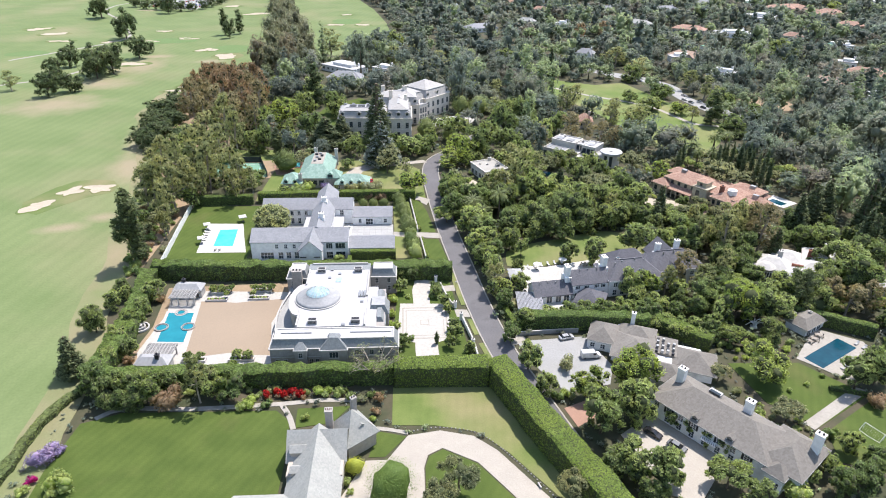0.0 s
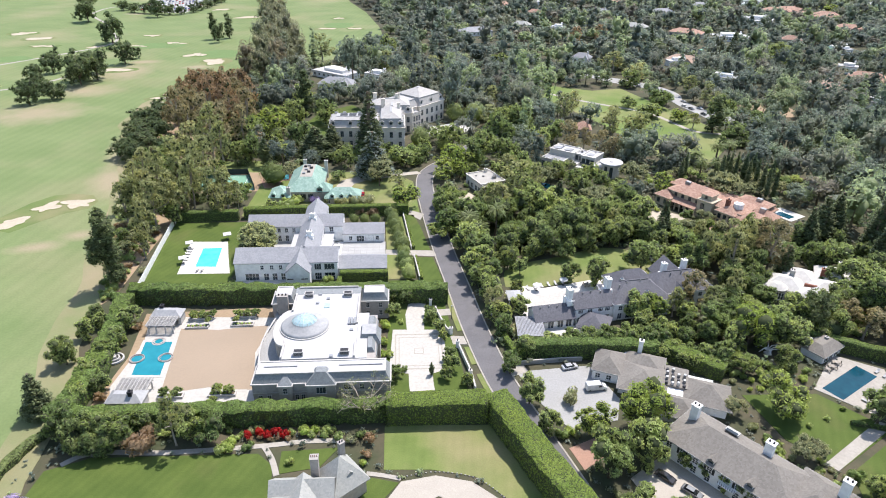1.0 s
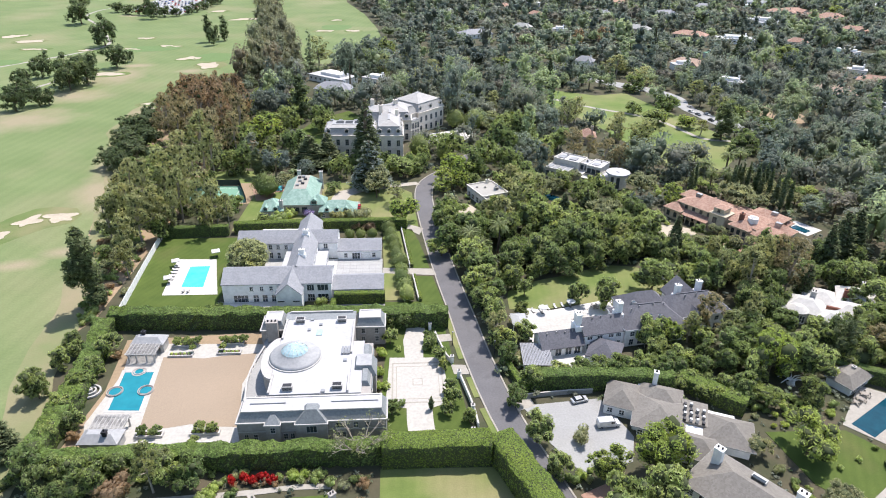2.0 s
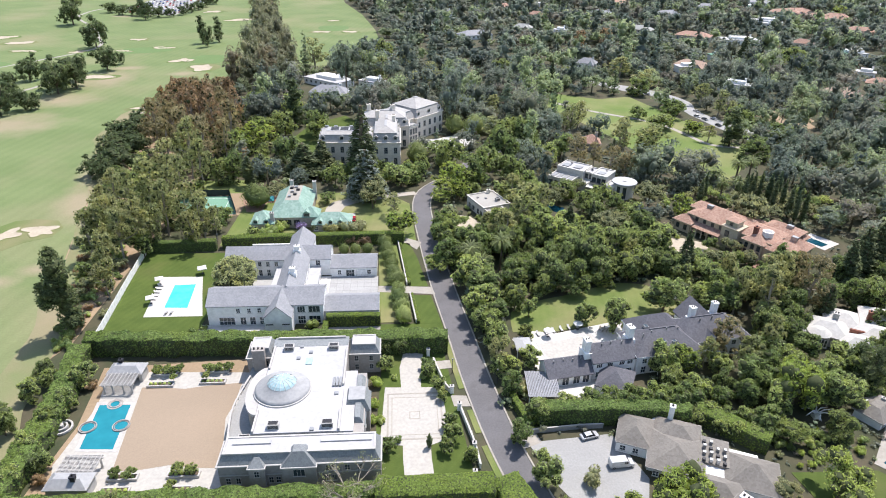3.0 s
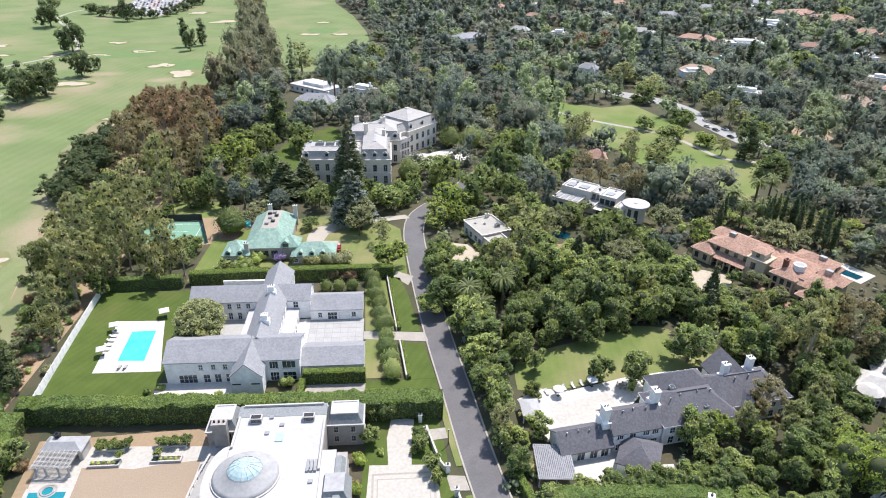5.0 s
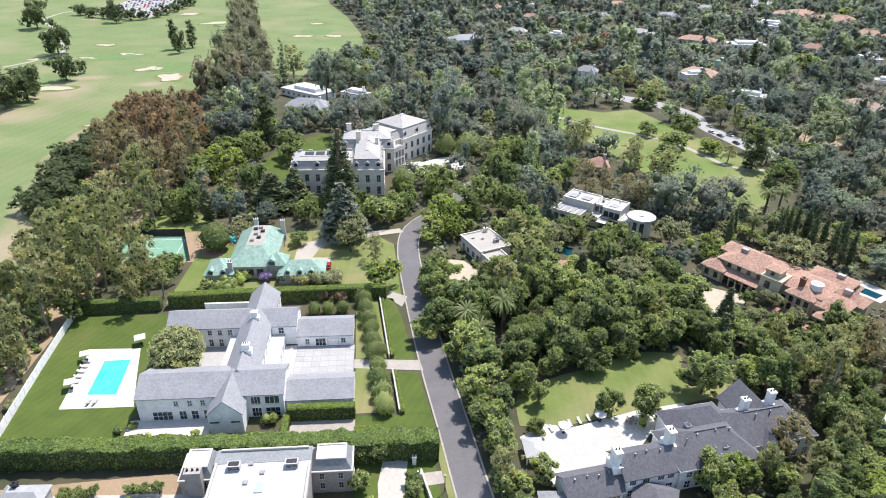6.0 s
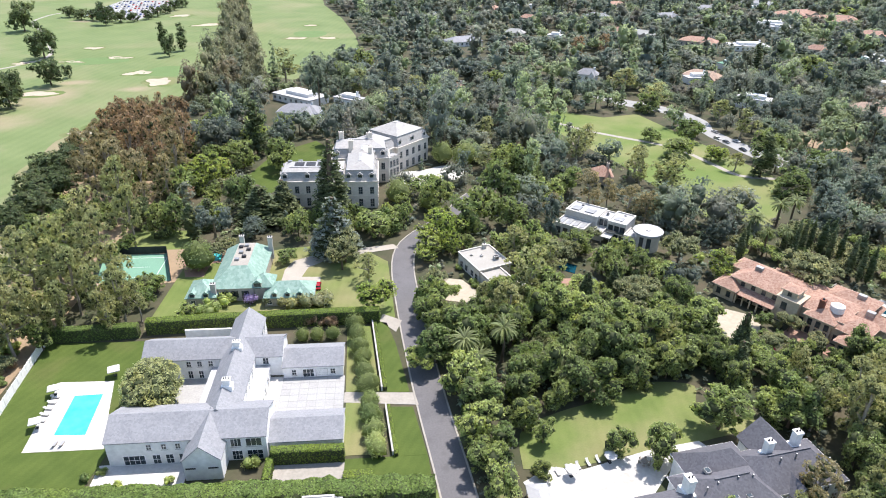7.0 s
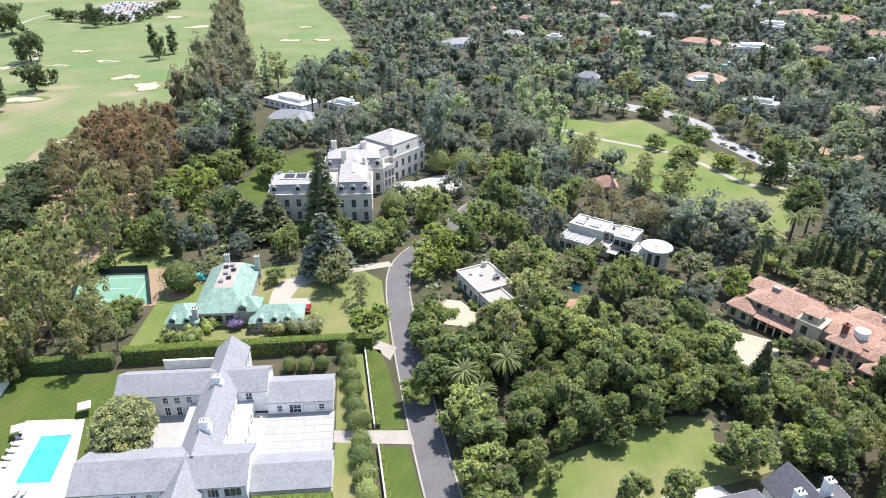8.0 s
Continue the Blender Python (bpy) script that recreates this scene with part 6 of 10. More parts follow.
def manor():
    h = thing("manor", "vast cream stone manor with pale slate mansards and rows of dormers", "house", 4.5, 352, 0, 0)
    manor_block(h, -41, -2, -13, 13, faces="sw", flat=1.0)
    manor_block(h, -14.5, -4, 0, 20, faces="se", zc=12.4, rise=4.2, run=1.8)
    manor_block(h, -13, 14, -0.8, 32, zc=12.2, rise=3.8, faces="e")
    manor_block(h, -21, 25, 5, 41, zc=12.2, rise=3.9, faces="se", run=1.8)
    keep_box(4.5, 352, 0, -43, -14, 6, 42, 1)
    g = thing("manor_wing", "cream stone manor wing with arched windows and a pale hipped roof", "house", 12, 388, 0, 47)
    manor_block(g, -16, 2, 4, 18, zc=12.4, rise=3.9, faces="s", run=1.8)
    manor_block(g, 3, 0, 26, 22, zc=12.4, rise=4.4, faces="se", run=2.0)
    walls(g, -7, -3, 1, 2, 9.5, M_MANOR)
    box("cornice", -7.3, -3.3, 9.5, 1.3, 2, 10, M_MANOR, g, bevel=0.08)
    box("balcony_floor", -7.1, -3.1, 10.0, 1.1, 2, 10.12, M_LEAD, g)
    for x in (-5.2, -3, -0.8):
        window(g, x, -3.02, 1.0, 1.4, 3.4, "s", M_TRIM, 1, 2, arched=True)
        window(g, x, -3.02, 5.6, 1.4, 3.0, "s", M_TRIM, 1, 2, arched=True)
    for k in range(15):
        box("baluster", -7.2 + k * 0.59, -3.25, 10.12, -7.04 + k * 0.59, -3.09, 10.9, M_TRIM, g)
    box("balustrade", -7.35, -3.3, 10.9, 1.35, -3.0, 11.1, M_TRIM, g)
    chimney(g, -9, 7, 14, 21.5, 2.4, 1.6, M_MANOR, 3)
    chimney(h, -3.2, 17, 13, 20.5, 1.6, 2.6, M_MANOR, 3)
    chimney(h, -12, 26, 14, 20.5, 2.2, 1.8, M_MANOR, 3)
    chimney(h, -17, 38, 14, 20.8, 2.2, 1.6, M_MANOR, 3)
    for k in range(3):
        box("solar_panel", -35 + k * 4.8, 3.2, 16.85, -31 + k * 4.8, 7.8, 17.0, M_DARK, h)
    for x, y in ((-37.5, 9.5), (-33, 9.8), (-25, 9.4), (-19.5, 4.0)):
        box("roof_unit", x - 0.9, y - 0.6, 15.4, x + 0.9, y + 0.6, 17.2, M_STEEL, h, bevel=0.06)
    for x, y, hx in ((-8.6, 6.5, 18.4), (-5.4, 9.0, 18.2), (-9.8, 14.0, 18.0)):
        box("roof_hatch", x - 0.6, y - 0.6, hx - 1.2, x + 0.6, y + 0.6, hx, M_LEAD, h, bevel=0.05)
    keep_box(12, 388, 47, -17, -4, 27, 23, 1)



manor()


# ---- the house with the dark slate roof and white terrace ----
def slate_house():
    """Five roofs in a row, stepping up from a low gabled wing to the hipped main house and its eastern gables."""
    h = thing("slate_house", "white house with steep dark slate roofs and white chimneys", "house", 56, 178, 0, 9)
    D, W = M_DARKSLATE, M_WHITE
    walls(h, -13.0, -2.4, -0.6, 5.2, 3.4, W)
    gable_roof(h, -13.2, -2.6, -0.5, 5.4, 3.5, 6.6, D, W, "x", 0.4)
    walls(h, 0.2, -1.6, 12.8, 6.8, 6.0, W)
    gable_roof(h, 0.0, -1.6, 12.9, 6.8, 6.0, 9.2, D, W, "x", 0.4)
    walls(h, 13, -2.2, 32.6, 9.6, 6.3, W)
    hip_roof(h, 13, -2.2, 32.6, 9.6, 6.3, 10.8, D, 0.5, trim=W)
    walls(h, 17.4, 6.5, 32.0, 15.0, 6.3, W)
    hip_roof(h, 17.4, 5.6, 32.4, 15.4, 6.3, 10.9, D, 0.5, trim=W)
    walls(h, 30.5, 0.6, 50.0, 12.2, 6.4, W)
    hip_roof(h, 28.0, 0.6, 50.0, 12.2, 6.4, 11.1, D, 0.5, trim=W)
    walls(h, 35.8, 9.0, 45.0, 16.8, 6.4, W)
    gable_roof(h, 35.6, 6.4, 45.2, 17.0, 6.4, 11.0, D, W, "y", 0.4)
    # gabled bay with a balcony
    walls(h, 35.6, -1.0, 39.4, 3.0, 6.6, W)
    gable_roof(h, 35.4, -1.2, 39.6, 4.5, 6.6, 8.8, D, W, "y", 0.3)
    box("balcony", 35.2, -2.6, 3.3, 39.8, -1.0, 3.55, W, h, bevel=0.04)
    for k in range(12):
        box("baluster", 35.25 + k * 0.4, -2.55, 3.55, 35.33 + k * 0.4, -2.47, 4.4, W, h)
    box("handrail", 35.2, -2.6, 4.4, 39.8, -2.42, 4.5, W, h)
    window(h, 37.5, -1.02, 3.6, 1.8, 2.3, "s", W, 1, 1, sill=False)
    # porch roof in front of the main block
    box("porch_roof", 19.0, -3.8, 3.0, 23.5, -2.2, 3.25, M_LEAD, h, bevel=0.05)
    for x in (19.2, 23.3):
        box("porch_post", x - 0.1, -3.7, 0, x + 0.1, -3.5, 3.0, W, h)
    for x in (1.8, 5.0, 8.6, 11.0):
        window(h, x, -1.62, 3.9, 1.5, 1.2, "s", M_WHITE, 2, 0)
        window(h, x, -1.62, 0.6, 1.5, 1.8, "s", M_WHITE, 2, 1)
    for x in (-11.4, -8.2, -5.0, -2.2):
        window(h, x, -2.42, 0.2, 1.8, 2.4, "s", M_WHITE, 1, 0, sill=False)
    for x in (15.2, 18, 25.5, 28.5, 31):
        window(h, x, -2.22, 3.8, 1.3, 1.5, "s", M_WHITE, 1, 1)
        window(h, x, -2.22, 0.6, 1.3, 2.0, "s", M_WHITE, 1, 1)
    for x in (33.4, 42.5, 45.5, 48.4):
        window(h, x, 0.58, 3.8, 1.3, 1.5, "s", M_WHITE, 1, 1)
        window(h, x, 0.58, 0.6, 1.3, 2.0, "s", M_WHITE, 1, 1)
    for y in (3.5, 6.5, 9.5):
        window(h, 50.02, y, 3.8, 1.2, 1.5, "e", M_WHITE, 1, 1)
    for x, y, z, w, d in ((-0.9, 2.2, 11.2, 1.5, 2.4), (13.0, 4.0, 12.4, 1.5, 2.2), (35.4, 8.6, 13.0, 1.6, 1.5), (43.4, 9.6, 13.0, 1.6, 1.5)):
        box("chimney_base", x - w * 0.75, y - d * 0.8, 0, x + w * 0.75, y + d * 0.8, z - 3.6, W, h, bevel=0.08)
        chimney(h, x, y, z - 4, z, w, d, W, 2)
    for x, y, z in ((22.0, 0.6, 8.6), (25.0, 0.4, 8.4), (20.0, 7.4, 9.2)):
        sky_ = box("roof_window", x - 0.6, y - 0.7, z - 0.6, x + 0.6, y + 0.7, z + 0.12, M_TRIM, h)
        box("pane", x - 0.5, y - 0.6, z + 0.12, x + 0.5, y + 0.6, z + 0.16, M_GLASS, sky_)
    for x, y, z in ((-11, 0.6, 6.0), (-8, 0.8, 6.1), (-5.4, 0.5, 6.0), (-3, 0.7, 6.1), (3.6, 2.0, 8.8), (6.4, 2.2, 8.9), (9.6, 1.9, 8.8), (16.5, 2.6, 9.8), (19.2, 3.0, 10.2), (24, 3.2, 10.4), (27.5, 3.0, 10.3), (36, 5.2, 10.7), (40, 5.4, 10.8), (46, 5.0, 10.2), (48, 4.2, 9.0)):
        box("vent_pipe", x - 0.13, y - 0.13, z - 0.8, x + 0.13, y + 0.13, z + 0.55, M_STEEL, h)
    box("ridge_lead", 18.8, 3.55, 10.7, 27.0, 3.85, 10.95, D, h)
    box("ridge_lead", 33.6, 6.25, 11.0, 44.4, 6.55, 11.25, D, h)
    keep_box(56, 178, 9, -14, -3.5, 51, 16, 1)
    g = thing("garage", "white garage with a dark hipped slate roof", "garage", 61.8, 173.2, 0, -28)
    walls(g, -4.2, -5.0, 4.2, 4.6, 3.0, W)
    hip_roof(g, -4.2, -5.0, 4.2, 4.6, 3.0, 6.0, D, 0.5)
    window(g, -4.22, 0, 0.2, 2.6, 2.3, "w", M_WHITE, 0, 2, sill=False)
    keep_box(61.8, 173.2, -28, -5, -6, 5, 5, 0.5)
    g = thing("garden_pavilion", "small pavilion with a grey standing-seam roof", "pavilion", 39.2, 190, 0, 0)
    for x, y in ((-2, -2.6), (2, -2.6), (-2, 2.6), (2, 2.6)):
        box("post", x - 0.12, y - 0.12, 0, x + 0.12, y + 0.12, 2.7, M_WHITE, g)
    hip_roof(g, -2.2, -2.9, 2.2, 2.9, 2.9, 3.5, M_LEAD, 0.2)


slate_house()


# ---- the long grey-roofed house ----
def long_house():
    h = thing("long_house", "long white house with grey hipped roof and three chimneys", "house", 80.5, 112.0, 0, -53)
    R, W = M_SHAKE, M_WHITE
    walls(h, -18, -7.5, 12, 6.5, 5.6, W)
    hip_roof(h, -18, -7.5, 12, 6.5, 5.6, 9.3, R, 0.6, trim=M_TRIM)
    walls(h, 9, -6.0, 19, 8.5, 5.2, W)
    hip_roof(h, 9, -6.0, 19, 8.5, 5.2, 8.6, R, 0.6, trim=M_TRIM)
    walls(h, 12, -8.5, 16.5, -5.9, 4.8, W)
    hip_roof(h, 12, -8.5, 16.5, -4, 4.8, 7.0, R, 0.4, trim=M_TRIM)
    for x, y in ((-15.5, 1.5), (1.8, 3.0), (17.4, 4.6)):
        chimney(h, x, y, 4, 11.4, 1.9, 1.6, W, 2)
    for i in range(8):
        x = -16 + i * 3.4
        window(h, x, -7.52, 3.2, 1.2, 1.6, "s", M_WHITE, 1, 2)
        window(h, x, -7.52, 0.5, 1.2, 1.9, "s", M_WHITE, 1, 2)
        if i % 2:
            for s in (-1, 1):
                box("shutter", x + s * 1.0 - 0.28, -7.6, 3.1, x + s * 1.0 + 0.28, -7.52, 4.9, M_DARK, h)
    window(h, 14.2, -8.52, 1.0, 3.2, 2.2, "s", M_WHITE, 4, 2)
    for x in (-6, 3):
        dormer(h, x, -7.4, 5.3, 1.6, 1.3, "s", R, W, 2.0)
    sky_ = box("roof_window", -8.2, 2.2, 8.1, -5.0, 3.6, 8.75, M_TRIM, h)
    box("pane", -8.0, 2.0, 8.3, -5.2, 2.9, 8.8, M_GLASS, sky_)
    # entrance balcony
    box("balcony", -3.0, -9.0, 2.9, 1.0, -7.5, 3.1, W, h)
    for k in range(9):
        box("baluster", -2.95 + k * 0.48, -8.95, 3.1, -2.87 + k * 0.48, -8.87, 3.9, M_DARK, h)
    keep_box(80.5, 112, -53, -19, -9, 20, 9, 0.8)
    g = thing("service_wing", "low white wing with grey hipped roofs and rooftop plant", "house", 69.5, 145, 0, -24)
    walls(g, -15.5, -1.5, -8, 8.5, 3.4, W)
    hip_roof(g, -15.5, -1.5, -8, 8.5, 3.4, 6.0, R, 0.5, trim=M_TRIM)
    walls(g, -8, -5, 16, 5.5, 3.2, W)
    hip_roof(g, -8, -7, 4, 5.5, 3.4, 6.2, R, 0.5, trim=M_TRIM)
    walls(g, -8, 5.5, 3, 10, 3.2, W)
    hip_roof(g, -7, 2, 3, 10.5, 3.4, 6.0, R, 0.5, trim=M_TRIM)
    hip_roof(g, 9, -6, 20, 4, 3.3, 6.4, R, 0.5, trim=M_TRIM)
    walls(g, 9, -5.5, 19.5, 3.6, 3.2, W)
    walls(g, -1, -12, 10, -5, 3.0, W)
    hip_roof(g, -2, -13, 12, -5, 3.2, 6.0, R, 0.5, trim=M_TRIM)
    box("flat_roof", 3.2, -1.8, 3.2, 9.6, 7.0, 3.9, M_SHAKE, g)
    for i in range(14):
        x, y = 4.0 + (i % 4) * 1.5, -1.2 + (i // 4) * 2.0
        box("roof_unit", x - 0.35, y - 0.42, 3.9, x + 0.38, y + 0.42, 4.5 + 0.3 * (i % 3), M_STEEL if i % 3 else M_DARK, g, bevel=0.06)
    chimney(g, -4.0, 9.8, 0, 8.4, 1.2, 1.2, W, 1)
    for i in range(3):
        window(g, -15.52, 0.2 + i * 2.8, 0.2, 2.2, 2.3, "w", M_WHITE, 0, 3, sill=False)
    for x in (-14, -11, -6, -3, 0):
        window(g, x, -1.52 if x < -8 else -7.02, 0.9, 1.2, 1.4, "s")
    keep_box(69.5, 145, -24, -16, -13, 20, 11, 0.5)
    g = thing("pool_house", "small white pool house with a grey hipped roof", "pool house", 127, 158.4, 0, 30)
    walls(g, -5.2, -3.2, 5.2, 3.4, 2.7, W)
    hip_roof(g, -5.2, -3.2, 5.2, 3.4, 2.7, 4.6, R, 0.6, flat=1.2, trim=M_TRIM)
    chimney(g, -4.6, 2.4, 0, 5.8, 1.1, 1.1, W, 1)
    for x in (-3.4, -0.6, 2.2):
        window(g, x, -3.22, 0.1, 2.0, 2.2, "s", M_WHITE, 1, 0, sill=False)
    vent(g, 1.5, 0.2, 4.6, 0.9, 0.9, 0.5)
    keep_box(127, 158.4, 30, -6, -4, 6, 4, 0.5)


long_house()


# ---- the slate-roofed cottage ----
def cottage():
    h = thing("cottage", "storybook cottage with a steep pale slate roof and a tall chimney", "house")
    S, W = M_OLDSLATE, M_CREAM
    walls(h, -26, 100, -13.6, 113.4, 4.4, W)
    gable_roof(h, -26.2, 104.5, -13.4, 114.0, 4.6, 9.2, S, W, "x", 0.5)
    gable_roof(h, -25.2, 70, -14.0, 110.5, 4.2, 9.4, S, W, "y", 0.5)
    walls(h, -25, 70, -14.2, 100, 4.2, W)
    walls(h, -36, 84, -25.0, 94.5, 3.6, W)
    gable_roof(h, -36, 84, -20, 95.5, 3.8, 7.6, S, W, "x", 0.5)
    dormer(h, -25.6, 106.2, 3.6, 2.4, 2.8, "w", S, W, 3)
    dormer(h, -24.8, 100.5, 3.6, 2.0, 2.4, "w", S, W, 3)
    for y in (102, 98, 110):
        window(h, -26.02, y, 1.0, 1.2, 1.7, "w", M_DARK, 1, 1)
    chimney(h, -17.6, 113.6, 0, 11.0, 1.7, 1.5, M_LIMESTONE, 4, M_BRICK)
    keep_box(0, 0, 0, -36, 60, -13, 115, 1)
    g = thing("cottage_tower", "small pavilion with a steep pyramid slate roof", "house", -12.3, 114.0, 0, 38)
    walls(g, -4.0, -4.0, 4.0, 4.0, 4.6, W)
    hip_roof(g, -4.0, -4.0, 4.0, 4.0, 4.4, 10.6, S, 0.7)
    chimney(g, 2.5, 3.0, 3, 10.8, 1.3, 1.0, M_LIMESTONE, 2)
    dormer(g, 0.8, -2.8, 6.2, 1.2, 1.0, "s", S, W, 1.5)
    keep_box(-12.3, 114, 38, -5, -5, 5, 5, 0.4)


cottage()


# ---- white modern house with the round tower ----
def modern_house():
    h = thing("modern_house", "white cubic modern house with flat roofs and a round tower", "house", 88.8, 317, 0, -40)
    W = M_OFFWHITE
    def flat(x0, y0, x1, y1, z):
        walls(h, x0, y0, x1, y1, z, W)
        bm_ = bmesh.new()
        t = 0.35
        add_box(bm_, x0 - 0.1, y0 - 0.1, z, x1 + 0.1, y0 + t, z + 0.6)
        add_box(bm_, x0 - 0.1, y1 - t, z, x1 + 0.1, y1 + 0.1, z + 0.6)
        add_box(bm_, x0 - 0.1, y0 + t, z, x0 + t, y1 - t, z + 0.6)
        add_box(bm_, x1 - t, y0 + t, z, x1 + 0.1, y1 - t, z + 0.6)
        part("parapet", bm_, W, h)
        box("flat_roof", x0 + t, y0 + t, z, x1 - t, y1 - t, z + 0.12, M_WHITEROOF, h)
    flat(-12, 1, 1.5, 11, 7.4)
    flat(1.6, 3.2, 6.0, 11, 6.8)
    flat(6.1, 0.2, 13.5, 11, 7.6)
    flat(-12.5, -7, -0.5, 0.85, 4.6)
    flat(1.5, -3.0, 5.5, 3.0, 3.4)
    flat(13.6, -1.5, 18.2, 6, 4.4)
    flat(-3, 11.15, 5, 14, 5.0)
    for x0, y0, x1, y1 in ((-10.6, 3, -7.2, 7), (-5, 3.4, -1.2, 7.2), (7.6, 3, 11, 6.4)):
        box("roof_window", x0, y0, 7.5, x1, y1, 7.95, M_STEEL, h, bevel=0.05)
    for k in range(4):
        box("roof_window", -11.8 + k * 2.9, -5.8, 4.7, -9.9 + k * 2.9, -0.6, 5.05, M_STEEL, h)
    for x, y in ((-8, 9), (3.4, 7.5), (10, 9.2)):
        vent(h, x, y, 7.0, 0.9, 0.9, 1.0)
    box("canopy", 5.6, -4.6, 2.9, 9.4, -0.2, 3.15, W, h)
    for x in (5.9, 9.1):
        box("canopy_post", x - 0.1, -4.4, 0, x + 0.1, -4.2, 2.9, W, h)
    box("balcony", 6.2, -1.0, 3.9, 13.2, 0.15, 4.15, W, h)
    box("balcony_rail", 6.2, -1.0, 4.15, 13.2, -0.9, 5.0, M_GLASS, h)
    for x in (7.6, 10, 12.3):
        window(h, x, 0.18, 4.4, 1.7, 2.2, "s", M_DARK, 1, 0, sill=False)
        window(h, x, 0.18, 0.4, 1.7, 2.5, "s", M_DARK, 1, 0, sill=False)
    for x in (2.6, 4.6):
        window(h, x, 3.18, 4.0, 1.3, 2.4, "s", M_DARK, 0, 1, sill=False)
    for x in (15.0, 17.0):
        window(h, x, -1.52, 1.0, 1.2, 2.2, "s", M_DARK, 0, 0)
    bm_ = bmesh.new()
    add_prism(bm_, ring(21.5, 2.5, 4.6, 4.6, 40), 0, 6.8)
    part("tower", bm_, W, h)
    bm_ = bmesh.new()
    add_prism(bm_, ring(21.5, 2.5, 5.6, 5.6, 40), 6.8, 7.5)
    part("tower_roof", bm_, M_WHITEROOF, h)
    bm_ = bmesh.new()
    add_prism(bm_, ring(21.5, 2.5, 0.9, 0.9, 16), 7.5, 7.75)
    part("skylight", bm_, M_TRIM, h)
    for x in (-11, -8, -5, -2):
        window(h, x, -7.02, 1.0, 1.8, 2.4, "s", M_DARK, 0, 0)
    for a in (250, 285):
        r = radians(a)
        bm_ = bmesh.new()
        add_prism(bm_, [(21.5 + 4.66 * math.cos(t), 2.5 + 4.66 * math.sin(t)) for t in np.linspace(r, r + 0.35, 6)] +
                  [(21.5 + 4.5 * math.cos(t), 2.5 + 4.5 * math.sin(t)) for t in np.linspace(r + 0.35, r, 6)], 0.5, 6.0)
        part("tower_window", bm_, M_GLASS, h)
    keep_box(88.8, 317, -40, -14, -9, 29, 12, 0)


modern_house()


def flat_house():
    h = thing("flat_house", "low white house with a flat pale roof and parapets", "house", 39.1, 282.4, 0, 22)
    walls(h, 0, 0, 12.6, 15, 4.6, M_OFFWHITE)
    box("flat_roof", -0.2, -0.2, 4.6, 12.8, 15.2, 4.95, M_PALEROOF, h)
    walls(h, 0.4, -12.4, 8, -0.05, 4.0, M_OFFWHITE)
    box("flat_roof", 0.2, -12.6, 4.0, 8.2, -0.25, 4.35, M_PALEROOF, h)
    walls(h, 5, -12.4, 12, -6, 3.2, M_OFFWHITE)
    for x0, y0, x1, y1, z in ((-0.3, -0.3, 0.1, 15.3, 4.95), (12.5, -0.3, 12.9, 15.3, 4.95), (0.1, 14.9, 12.5, 15.3, 4.95), (0.1, -0.3, 12.5, 0.1, 4.95), (0.1, -12.7, 0.5, -0.3, 4.35), (7.9, -12.7, 8.3, -0.3, 4.35), (0.5, -12.7, 7.9, -12.3, 4.35)):
        box("parapet", x0, y0, z, x1, y1, z + 0.45, M_OFFWHITE, h)
    vent(h, 9.5, 5, 4.95, 1.8, 1.4, 1.3)
    vent(h, 6, 9, 4.95, 0.8, 0.8, 0.5)
    vent(h, 3, 11, 4.95, 0.7, 0.7, 0.4)
    chimney(h, 10, 14, 4.9, 6.6, 1.4, 0.9, M_OFFWHITE, 1)
    for y in (2, 5, 9, 12.5):
        window(h, -0.02, y, 0.6, 1.6, 2.2, "w", M_OFFWHITE)
    for y in (-10, -6.5, -3):
        window(h, 0.38, y, 0.6, 1.6, 2.0, "w", M_OFFWHITE)
    for x in (2, 5.5):
        window(h, x, -12.42, 0.6, 1.6, 2.0, "s", M_OFFWHITE)
    keep_box(39.1, 282.4, 22, -1, -13, 14, 16, 0.6)
    paving([(25.6, 287.5), (26.6, 272.6), (37.4, 269.6), (38.4, 277), (33.6, 285.4)], M_SAND, "sunlit sandy forecourt of the flat-roofed house", "forecourt", 0.06)
    slab("swimming_pool", [(69.3, 297.7), (76.5, 292.8), (74.2, 287.3), (69.7, 290.4)], 0, 0.12, M_POOL3, "dark teal garden pool", "pool", "")
    keep([(64, 300), (78, 296), (76, 276), (64, 276)], 0.5)
    paving([(65, 284), (73, 284), (72, 277), (66, 277)], M_BRICKPAVE, "small red brick terrace below the pool", "terrace", 0.07)


flat_house()


